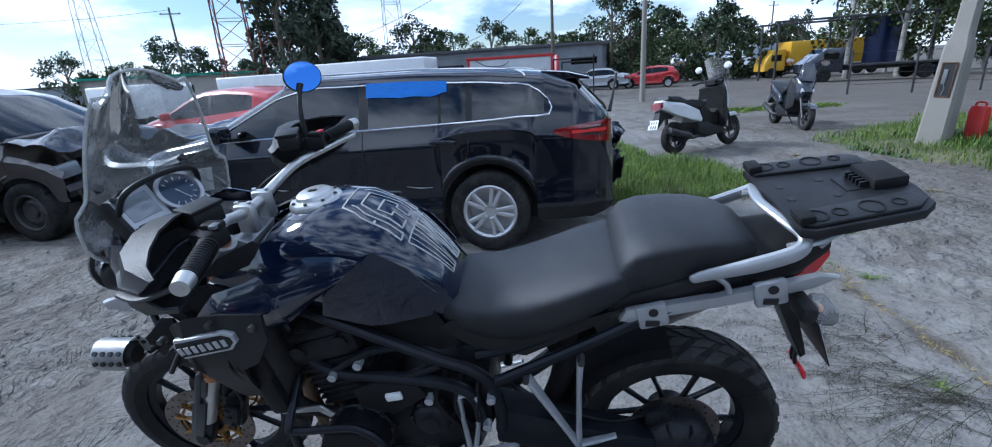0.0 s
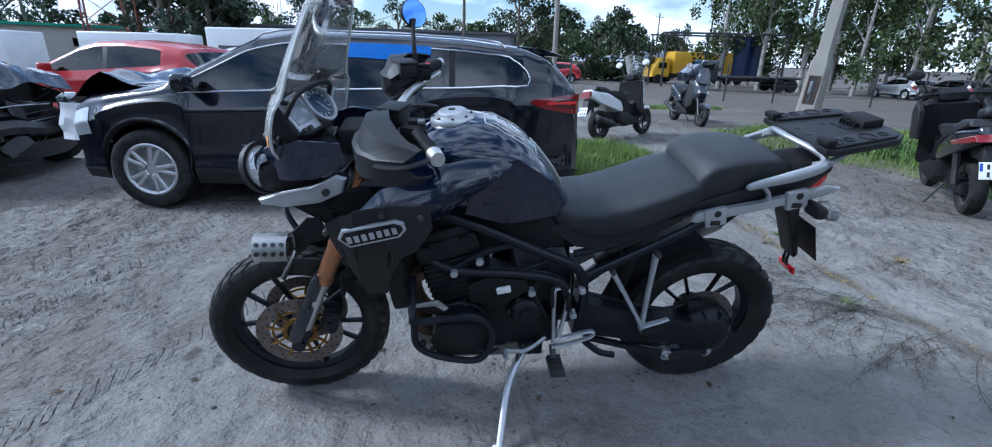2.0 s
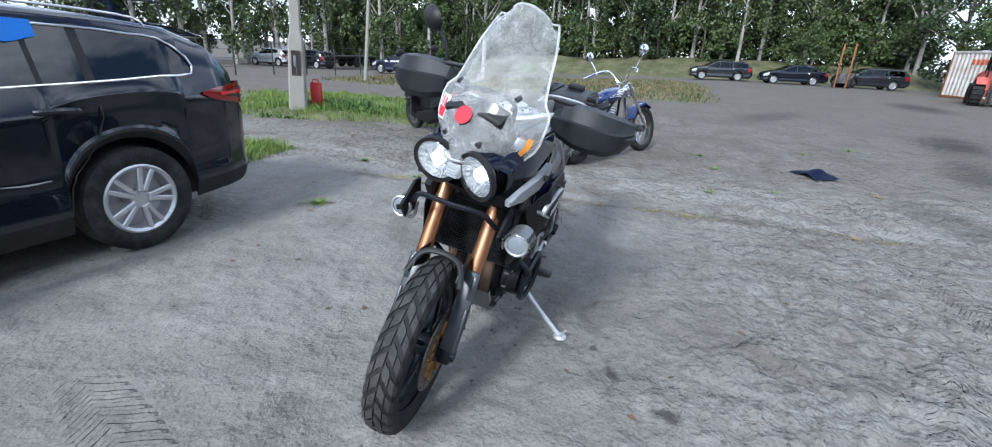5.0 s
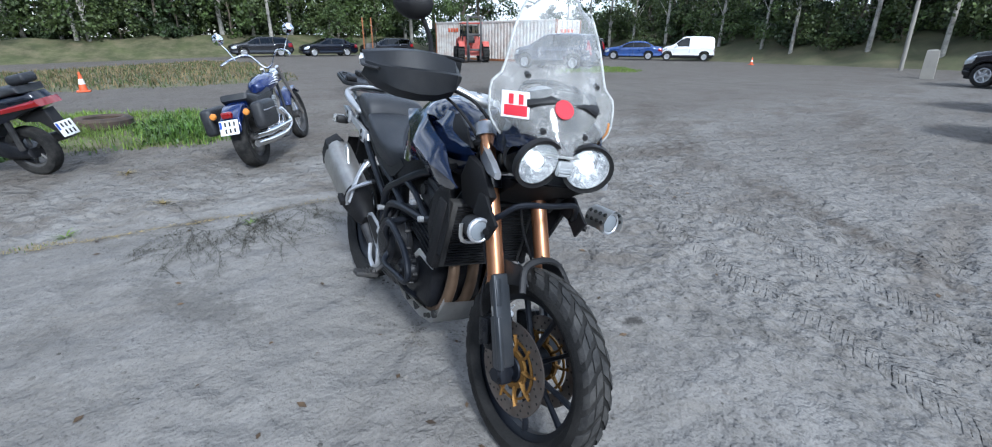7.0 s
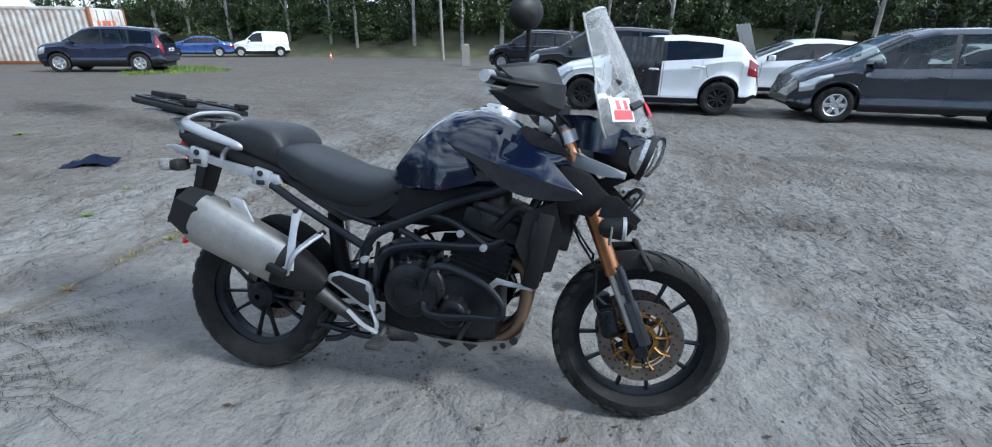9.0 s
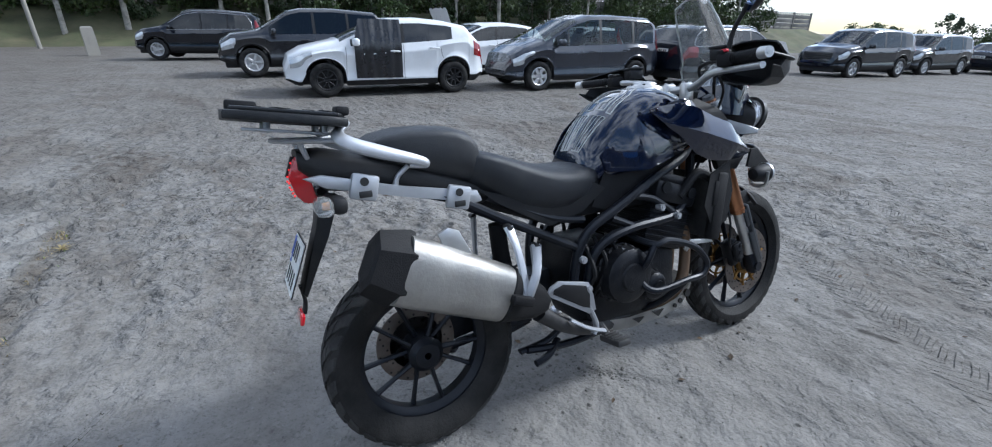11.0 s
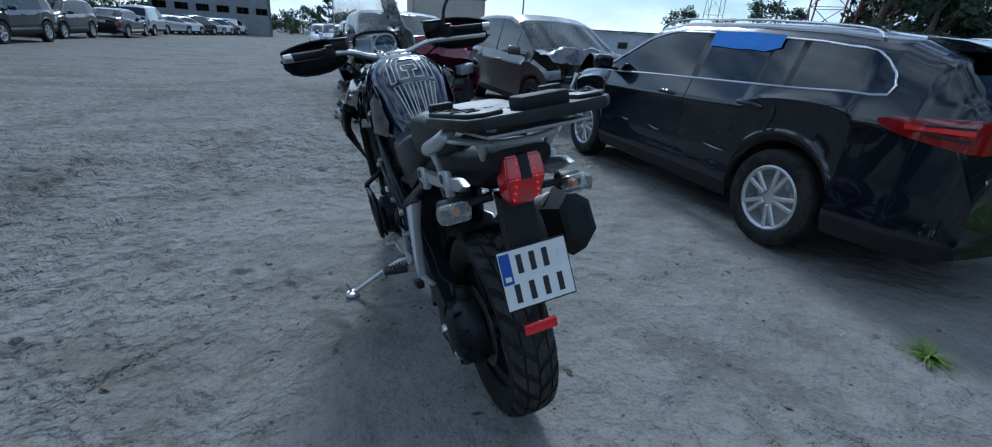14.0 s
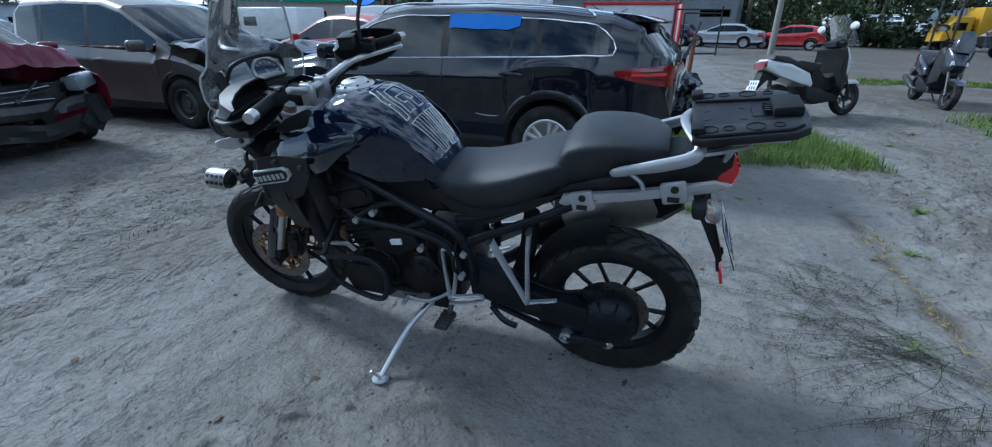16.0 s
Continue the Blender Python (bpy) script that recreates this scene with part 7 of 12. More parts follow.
def silencer(stations, hexed=False):
    rows = []
    for d, ry, rz in stations:
        c = A + AXS * d
        ring = []
        for k in range(24):
            a = 2 * math.pi * k / 24
            cc, ss = math.cos(a), math.sin(a)
            if hexed:
                f = math.cos(math.pi / 6) / math.cos((a + math.pi / 6) % (math.pi / 3) - math.pi / 6)
                ring.append(c + SQ @ Vector((ry * 1.06 * f * cc, 0, rz * 1.06 * f * ss)))
                continue
            q = Vector((ry * math.copysign(abs(cc) ** 0.72, cc), 0, rz * math.copysign(abs(ss) ** 0.72, ss)))
            ring.append(c + SQ @ q)
        rows.append(ring)
    return rows


bm = bmesh.new()
skin(bm, silencer([(0.14, 0.060, 0.078), (0.18, 0.066, 0.090), (0.50, 0.069, 0.101), (0.535, 0.068, 0.100)]), close=True)
sil = P("silencer", bm, M["brushed"], "scuffed brushed steel silencer", sharp=40)
bm = bmesh.new()
skin(bm, silencer([(-0.01, 0.028, 0.030), (0.03, 0.044, 0.056), (0.10, 0.058, 0.076), (0.175, 0.069, 0.093), (0.185, 0.062, 0.086)]), close=True)
P("front_cap", bm, M["plastic_dark"], "black silencer front cover", sil, sharp=40)
bm = bmesh.new()
rows = silencer([(0.520, 0.071, 0.103), (0.535, 0.073, 0.106), (0.620, 0.058, 0.084), (0.626, 0.040, 0.056)], True)
skin(bm, rows, cap=False, close=True)
rows2 = silencer([(0.626, 0.040, 0.056), (0.57, 0.034, 0.046)], True)
skin(bm, rows2, close=True)
bmesh.ops.remove_doubles(bm, verts=bm.verts, dist=0.0003)
P("end_cap", bm, M["plastic_dark"], "black faceted silencer end cap", sil, sharp=24)
bm = bmesh.new()
c = A + AXS * 0.36
prism(bm, [(c.x - 0.075, c.z + 0.055), (c.x + 0.02, c.z + 0.105), (c.x + 0.035, c.z + 0.150), (c.x + 0.005, c.z + 0.165), (c.x - 0.03, c.z + 0.150)], 0.205, 0.218, 0.004)
P("silencer_bracket", bm, M["alu"], "aluminium silencer hanger", sil)
# swing arm with shaft drive, on the left
bm = bmesh.new()
rows = []
for f, x, z, hy, hz, y in ((0, 0.235, 0.405, 0.055, 0.075, -0.085), (0.3, 0.38, 0.385, 0.050, 0.070, -0.105), (0.6, 0.54, 0.355, 0.046, 0.062, -0.118), (1, 0.70, 0.330, 0.044, 0.060, -0.122)):
    rows.append([(x, y + hy * cy, z + hz * cz) for cy, cz in ((-1, -0.6), (-0.8, -1), (0.8, -1), (1, -0.6), (1, 0.6), (0.8, 1), (-0.8, 1), (-1, 0.6))])
skin(bm, rows, close=True)
P("swing_arm", bm, M["frame"], "black single-sided swing arm", sharp=40)
bm = bmesh.new()
lathe(bm, [(0.115, -0.075), (0.118, -0.11), (0.100, -0.150), (0.075, -0.166), (0.040, -0.172), (0.0, -0.172)], 30, Matrix.Translation((0.775, 0, 0.315)))
fd = P("final_drive", bm, M["engine"], "finned black final drive housing")
for k in range(10):
    a = 2 * math.pi * k / 10
    bm = bmesh.new()
    box(bm, 0.775 + 0.085 * math.cos(a), -0.145, 0.315 + 0.085 * math.sin(a), 0.055, 0.03, 0.008, 0.002, Matrix.Rotation(-a, 4, "Y"))
    P("cooling_fin", bm, M["engine"], parent=fd)
for x, z, y in ((0.785, 0.240, -0.150), (0.625, 0.225, -0.150)):
    bm = bmesh.new()
    lathe(bm, [(0.0, y - 0.022), (0.008, y - 0.022), (0.010, y - 0.018), (0.022, y - 0.018), (0.026, y - 0.010), (0.026, y + 0.02)], 18, Matrix.Translation((x, 0, z)))
    P("drive_bolt", bm, M["alu"], "bright pivot bolt", fd)
bm = bmesh.new()
tube(bm, [(0.785, -0.152, 0.240), (0.70, -0.155, 0.232), (0.625, -0.152, 0.225), (0.45, -0.120, 0.250), (0.30, -0.09, 0.275)], [0.024, 0.015, 0.020, 0.014, 0.016], 8)
P("torque_arm", bm, M["frame"])
bm = bmesh.new()
box(bm, 0.72, -0.10, 0.425, 0.075, 0.045, 0.060, 0.012, Matrix.Rotation(radians(-25), 4, "Y"))
box(bm, 0.70, -0.12, 0.435, 0.045, 0.02, 0.040, 0.006)
tube(bm, [(0.68, -0.11, 0.44), (0.58, -0.13, 0.435), (0.45, -0.12, 0.46), (0.30, -0.12, 0.50)], 0.005, 6)
P("rear_caliper", bm, M["engine"])
bm = bmesh.new()
tube(bm, [(0.40, -0.02, 0.40), (0.44, -0.02, 0.52), (0.46, -0.02, 0.70)], [0.030, 0.034, 0.030], 14)
P("shock_absorber", bm, M["plastic_dark"])
# rear hugger and chain-side links on the right
bm = bmesh.new()
rows = []
for a in np.linspace(radians(95), radians(170), 8):
    r = 0.345
    rows.append([(0.775 + r * math.cos(a) * k, y, 0.32 + r * math.sin(a) * k) for y, k in ((-0.085, 0.93), (-0.07, 1.0), (0.0, 1.02), (0.07, 1.0), (0.085, 0.93))])
skin(bm, rows, cap=False)
bmesh.ops.solidify(bm, geom=bm.faces[:], thickness=0.003)
P("hugger", bm, M["plastic_dark"], "black inner mudguard")
bm = bmesh.new()
tube(bm, [(0.26, 0.11, 0.33), (0.34, 0.10, 0.27), (0.46, 0.10, 0.255)], 0.016, 8, 0.6)
tube(bm, [(0.10, 0.11, 0.245), (0.26, 0.11, 0.235), (0.44, 0.115, 0.262)], 0.014, 8)
P("centre_link", bm, M["frame"])


def stay(points, r, flat=0.55):
    bm = bmesh.new()
    tube(bm, points, r, 8, flat, smooth=4)
    return bm


# passenger foot-rest hangers and rider pegs
for s in (-1, 1):
    bx, by = (0.490, 0.18) if s < 0 else (0.510, 0.248)
    bz = 0.385 if s < 0 else 0.520
    t1 = (0.487, s * 0.155, 0.708) if s < 0 else (0.512, s * 0.165, 0.731)
    t2 = (0.337, s * 0.155, 0.640) if s < 0 else (0.415, s * 0.165, 0.651)
    bm = stay([t1, tuple(0.55 * u + 0.45 * v for u, v in zip(t1, (bx - 0.015, s * (by + 0.012), bz + 0.05))), (bx - 0.008, s * by, bz)], [0.019, 0.014, 0.018])
    tube(bm, [t2, (bx - 0.04, s * (by + 0.004), bz + 0.07), (bx, s * by, bz - 0.01)], [0.019, 0.014, 0.018], 8, 0.55, smooth=4)
    tube(bm, [(bx, s * by, bz + 0.01), (bx + 0.10 if s < 0 else bx + 0.02, s * (by - 0.015), bz + 0.03 if s < 0 else bz - 0.01)], [0.015, 0.010], 8, 0.6, smooth=0)
    hg = P("footrest_hanger", bm, M["silver"], "silver passenger footrest hanger")
    for p in (t1, t2):
        bm = bmesh.new()
        rod(bm, (p[0], s * 0.150, p[2]), (p[0], s * 0.182, p[2]), 0.012, 0.009, seg=10)
        P("hanger_bolt", bm, M["steel_dark"], parent=hg)
    bm = bmesh.new()
    box(bm, bx + 0.025, s * (by + 0.025), bz + 0.005, 0.075, 0.028, 0.030, 0.006, Matrix.Rotation(radians(-20), 4, "Y"))
    P("passenger_peg", bm, M["plastic_dark"], "folded passenger peg", hg)
    bm = bmesh.new()
    if s < 0:
        tube(bm, [(0.140, -0.165, 0.565), (0.145, -0.170, 0.45), (0.155, -0.178, 0.335)], [0.013, 0.012, 0.014], 8, 0.6)
        tube(bm, [(0.192, -0.165, 0.562), (0.186, -0.170, 0.45), (0.165, -0.178, 0.335)], [0.013, 0.012, 0.014], 8, 0.6)
        tube(bm, [(0.15, -0.18, 0.345), (0.21, -0.185, 0.365), (0.29, -0.185, 0.385), (0.295, -0.185, 0.360), (0.22, -0.185, 0.330), (0.15, -0.18, 0.31)], 0.010, 8, 0.6)
        tube(bm, [(0.14, -0.165, 0.568), (0.165, -0.165, 0.575), (0.192, -0.165, 0.565)], 0.012, 8, 0.6)
    else:
        prism(bm, [(0.375, 0.500), (0.39, 0.475), (0.245, 0.385), (0.215, 0.365), (0.185, 0.375), (0.195, 0.435), (0.215, 0.485), (0.34, 0.515)], 0.172, 0.184, 0.004)
        tube(bm, [(0.215, 0.175, 0.395), (0.185, 0.180, 0.320), (0.20, 0.182, 0.285)], 0.014, 8, 0.6)
    hp = P("heel_plate", bm, M["silver"], "silver heel plate and hanger")
    if s > 0:
        bm = bmesh.new()
        prism(bm, [(0.362, 0.492), (0.367, 0.476), (0.245, 0.400), (0.215, 0.390), (0.215, 0.440), (0.230, 0.476), (0.325, 0.502)], 0.183, 0.188, 0.002)
        P("plate_inset", bm, M["plastic"], parent=hp)
        bm = bmesh.new()
        tube(bm, [(0.30, 0.185, 0.365), (0.235, 0.205, 0.325), (0.17, 0.21, 0.30)], 0.010, 8, 0.7)
        P("brake_pedal", bm, M["silver"], parent=hp)
    bm = bmesh.new()
    box(bm, 0.155, s * 0.245, 0.275, 0.055, 0.105, 0.022, 0.005, Matrix.Rotation(radians(8 * s), 4, "X"))
    for k in range(6):
        box(bm, 0.155, s * (0.205 + 0.016 * k), 0.288, 0.050, 0.006, 0.010, 0.001)
    rod(bm, (0.155, s * 0.165, 0.305), (0.155, s * 0.21, 0.278), 0.012, seg=8)
    P("rider_peg", bm, M["steel_dark"], "ribbed rider foot peg")
bm = bmesh.new()
tube(bm, [(0.13, -0.15, 0.33), (0.05, -0.185, 0.30), (-0.03, -0.20, 0.318)], 0.008, 8)
rod(bm, (-0.03, -0.20, 0.318), (-0.03, -0.245, 0.318), 0.010, seg=10)
P("gear_lever", bm, M["silver"])
# stand
foot = Vector((-0.066, -0.447, 0.088))
bm = bmesh.new()
tube(bm, [(0.055, -0.125, 0.275), (0.035, -0.165, 0.255), (-0.02, -0.265, 0.195), tuple(foot)], [0.020, 0.016, 0.013, 0.012], 10, 0.85)
st = P("side_stand", bm, M["silver"], "silver side stand, folded out")
bm = bmesh.new()
lathe(bm, [(0.0, 0.012), (0.026, 0.009), (0.034, 0.0), (0.034, -0.006), (0.0, -0.006)], 18, Matrix.Translation(foot) @ Matrix.Rotation(radians(-10.4), 4, "X") @ Matrix.Rotation(radians(90), 4, "X"))
tube(bm, [foot + Vector((0, -0.005, 0.008)), foot + Vector((-0.02, -0.02, 0.055))], 0.006, 6, smooth=0)
P("stand_foot", bm, M["silver"], parent=st)
bm = bmesh.new()
tube(bm, [(0.05, -0.14, 0.29), (0.02, -0.19, 0.245), (-0.005, -0.235, 0.215)], 0.009, 8)
P("stand_spring", bm, M["steel_dark"], parent=st)
bm = bmesh.new()
box(bm, 0.08, -0.12, 0.27, 0.09, 0.06, 0.06, 0.01)
tube(bm, [(0.30, -0.10, 0.26), (0.36, -0.13, 0.225), (0.42, -0.14, 0.215)], 0.013, 8)
tube(bm, [(0.30, 0.10, 0.26), (0.36, 0.13, 0.225), (0.42, 0.14, 0.215)], 0.013, 8)
P("stand_mount", bm, M["frame"])
# crash bars
for s, loop in ((1, [(-0.02, 0.12, 0.60), (-0.04, 0.235, 0.585), (-0.10, 0.245, 0.592), (-0.23, 0.245, 0.545), (-0.300, 0.245, 0.475), (-0.285, 0.245, 0.425), (-0.20, 0.245, 0.418), (-0.04, 0.240, 0.410), (0.0, 0.20, 0.46), (-0.01, 0.235, 0.53), (-0.04, 0.235, 0.583)]),
                (-1, [(-0.36, -0.12, 0.60), (-0.355, -0.235, 0.53), (-0.345, -0.245, 0.505), (-0.25, -0.245, 0.515), (-0.15, -0.245, 0.520), (-0.085, -0.245, 0.455), (-0.10, -0.245, 0.36), (-0.15, -0.24, 0.315), (-0.28, -0.24, 0.345), (-0.345, -0.24, 0.40), (-0.35, -0.24, 0.49)])):
    bm = bmesh.new()
    tube(bm, loop, 0.0125, 10)
    tube(bm, [loop[6], (loop[6][0] + 0.05 * s, s * 0.18, 0.33), (loop[6][0] + 0.08, s * 0.10, 0.27)], 0.0125, 8)
    P("crash_bar", bm, M["frame"], "black tubular crash bar")
    bm = bmesh.new()
    prism(bm, [(-0.40, 0.520), (-0.385, 0.535), (-0.27, 0.555), (-0.235, 0.520), (-0.25, 0.508), (-0.28, 0.535)], s * 0.190, s * 0.198, 0.002)
    P("bar_bracket", bm, M["alu"], "bare metal crash bar bracket")
# skid plate
bm = bmesh.new()
rows = []
for x, z, w in ((-0.375, 0.365, 0.115), (-0.36, 0.31, 0.125), (-0.31, 0.245, 0.128), (-0.20, 0.222, 0.128), (-0.02, 0.215, 0.120), (0.06, 0.222, 0.11)):
    up = 0.050 if x > -0.33 else 0.02
    rows.append([(x, -w, z + up), (x, -w * 0.97, z), (x, 0, z - 0.006), (x, w * 0.97, z), (x, w, z + up)])
skin(bm, rows, cap=False)
bmesh.ops.solidify(bm, geom=bm.faces[:], thickness=0.004)
sk = P("skid_plate", bm, M["alu"], "bare aluminium skid plate with round holes", sharp=25)
# black insets give the darkness of the holes; the plate is uncut
for s in (-1, 1):
    for x, z, r in ((-0.335, 0.297, 0.016), (-0.295, 0.272, 0.011), (-0.265, 0.258, 0.009)):
        bm = bmesh.new()
        rod(bm, (x, s * 0.122, z), (x, s * 0.1335, z), r, seg=16)
        P("plate_hole_shade", bm, M["ink"], "black inset painted as the shade in a plate hole", sk)
    for tri, ya, yb in (([(-0.20, 0.262), (-0.14, 0.262), (-0.17, 0.236)], 0.122, 0.1335), ([(-0.10, 0.250), (-0.04, 0.255), (-0.07, 0.232)], 0.116, 0.1275)):
        bm = bmesh.new()
        prism(bm, tri, s * ya, s * yb)
        P("plate_hole_shade", bm, M["ink"], "black inset painted as the shade in a plate hole", sk)

# left lower fairing with a silver name badge; the right one is missing
LF = shell([(-0.598, 0.872), (-0.552, 0.912), (-0.50, 0.940), (-0.40, 0.955), (-0.285, 0.955), (-0.278, 0.890), (-0.325, 0.815), (-0.375, 0.790), (-0.41, 0.70), (-0.435, 0.585), (-0.50, 0.580), (-0.525, 0.68), (-0.548, 0.765), (-0.585, 0.830)],
           lambda x, z: -(0.290 - 0.75 * max(0, -0.51 - x) - 0.50 * max(0, 0.79 - z) - 0.3 * max(0, z - 0.90)), 0.010, 3)
lf = P("lower_fairing", LF, M["plastic"], "matt black lower fairing", sharp=30)
bm = bmesh.new()
prism(bm, [(-0.552, 0.852), (-0.538, 0.884), (-0.385, 0.922), (-0.358, 0.914), (-0.352, 0.892), (-0.372, 0.868), (-0.515, 0.834)], -0.284, -0.300, 0.003)
for v in bm.verts:
    v.co.y += 0.5 * max(0, -0.51 - v.co.x)
bd = P("name_badge", bm, M["silver"], "silver name badge", lf)
bm = bmesh.new()
prism(bm, [(-0.541, 0.855), (-0.530, 0.879), (-0.386, 0.915), (-0.365, 0.908), (-0.361, 0.893), (-0.377, 0.874), (-0.513, 0.842)], -0.2995, -0.3012)
for v in bm.verts:
    v.co.y += 0.5 * max(0, -0.51 - v.co.x)
bf_ = P("badge_field", bm, M["engine"], "dark field of the badge", bd)
for k in range(7):
    x = -0.514 + 0.0215 * k
    bm = bmesh.new()
    box(bm, x, -0.3018 + 0.5 * max(0, -0.51 - x), 0.8605 + 0.0052 * k, 0.0135, 0.002, 0.021, rot=Matrix.Rotation(radians(-14), 4, "Y"))
    P("badge_bar", bm, M["silver"], parent=bd)
for x, z in ((-0.31, 0.925), (-0.585, 0.872), (-0.42, 0.935)):
    bm = bmesh.new()
    rod(bm, (x, -0.26, z), (x, -0.294 + 0.16 * max(0, -0.5 - x), z), 0.008, seg=10)
    P("fairing_screw", bm, M["steel_dark"], parent=lf)
for s in (-1, 1):
    bm = bmesh.new()
    prism(bm, [(-0.64, 0.86), (-0.56, 0.94), (-0.47, 0.96), (-0.43, 0.88), (-0.47, 0.80), (-0.58, 0.79)], s * 0.125, s * 0.155, 0.008)
    P("inner_cowl", bm, M["plastic_dark"], "black inner cowl", sharp=30)
P("radiator_shroud", shell([(-0.46, 0.84), (-0.36, 0.80), (-0.33, 0.68), (-0.38, 0.58), (-0.46, 0.60), (-0.49, 0.72)], lambda x, z: 0.205, 0.004), M["plastic_dark"], "dark shroud behind the missing fairing")

# headlamp cowl; the ignition is on and the lamps burn
# the bowl's own faint emission stands in for light thrown by the bulb
for nm_, col_, em_ in (("lamp_lit", (1.0, 0.96, 0.88), 1.3), ("bowl_glow", (0.95, 0.97, 1.0), 0.05)):
    M[nm_] = mat(nm_.replace("_", "_headlamp_"), (0.60, 0.61, 0.63), 0.22, 0.85, 0.3, 45, 0.9, 55)
    pb_ = M[nm_].node_tree.nodes["Principled BSDF"]
    pb_.inputs["Emission Color"].default_value, pb_.inputs["Emission Strength"].default_value = (*col_, 1), em_
# the whole head is knocked round to the right
HEAD = Matrix.Translation((-0.765, -0.004, 0.054)) @ Matrix.Rotation(radians(-15), 4, "Z") @ Matrix.Translation((0.838, 0, 0))
TOP = Matrix.Translation((-0.70, 0, 0)) @ Matrix.Rotation(radians(-17), 4, "Z") @ Matrix.Translation((0.70, 0, 0))
bm = bmesh.new()
skin(bm, loft([(-0.800, 1.010, 0.872, 0.172, 0.5), (-0.76, 1.035, 0.868, 0.168, 0.5), (-0.71, 1.020, 0.890, 0.130, 0.5), (-0.66, 1.000, 0.91, 0.090, 0.5)], 8, 2.6), cap=False, close=True)
P("headlamp_cowl", bm, M["plastic"], "black headlamp cowl", sharp=50, m=HEAD)
for s in (-1, 1):
    HT = Matrix.Translation((-0.838, s * 0.083, 0.942)) @ Matrix.Rotation(radians(12 * s), 4, "Z") @ Matrix.Rotation(radians(-18), 4, "Y") @ Matrix.Rotation(radians(-90), 4, "Z") @ Matrix.Diagonal((0.98, 1, 0.98, 1))
    # axis of each lamp looks forward (-x)
    bm = bmesh.new()
    lathe(bm, [(0.082, -0.012), (0.082, 0.008), (0.070, 0.008), (0.068, -0.008)], 28, HT, closed=True)
    hl = P("headlamp", bm, M["plastic"], "large oval headlamp", m=HEAD)
    bm = bmesh.new()
    lathe(bm, [(0.069, -0.006), (0.060, 0.022), (0.042, 0.040), (0.018, 0.048), (0.0, 0.049)], 28, HT)
    P("reflector_bowl", bm, M["bowl_glow"], "bright faceted reflector with a faint glow added for the bulb's light", hl, smooth=False)
    bm = bmesh.new()
    lathe(bm, [(0.0, 0.0), (0.020, 0.0), (0.024, 0.006), (0.024, 0.03)], 18, HT)
    P("lamp_shield", bm, M["lamp_lit"], "lit headlamp bulb shield", hl)
    bm = bmesh.new()
    lathe(bm, [(0.072, -0.008), (0.060, -0.020), (0.035, -0.029), (0.0, -0.032)], 28, HT)
    P("lens", bm, M["lamp_glass"], "clear lens", hl)
bm = bmesh.new()
box(bm, -0.848, 0, 0.935, 0.02, 0.045, 0.050, 0.006, Matrix.Rotation(radians(-18), 4, "Y"))
for k in range(5):
    box(bm, -0.859, 0, 0.917 + 0.009 * k, 0.006, 0.038, 0.004, rot=Matrix.Rotation(radians(-18), 4, "Y"))
P("position_light", bm, M["clear_lens"], "small ribbed position light", m=HEAD)
bm = bmesh.new()
rows = []
for y in np.linspace(-0.175, 0.175, 13):
    q = 1 - (abs(y) / 0.175) ** 3
    dip = 0.022 * math.exp(-(y / 0.03) ** 2)
    rows.append([(-0.76 - 0.05 * q, y, 1.005 + 0.020 * q - dip), (-0.845 * q - 0.79 * (1 - q), y, 0.992 + 0.014 * q - dip), (-0.858 * q - 0.80 * (1 - q), y, 0.972 + 0.030 * q - dip * 1.6)])
skin(bm, rows, cap=False)
bmesh.ops.solidify(bm, geom=bm.faces[:], thickness=0.006)
P("cowl_brow", bm, M["black_paint"], "black brow above the lamps", m=HEAD)
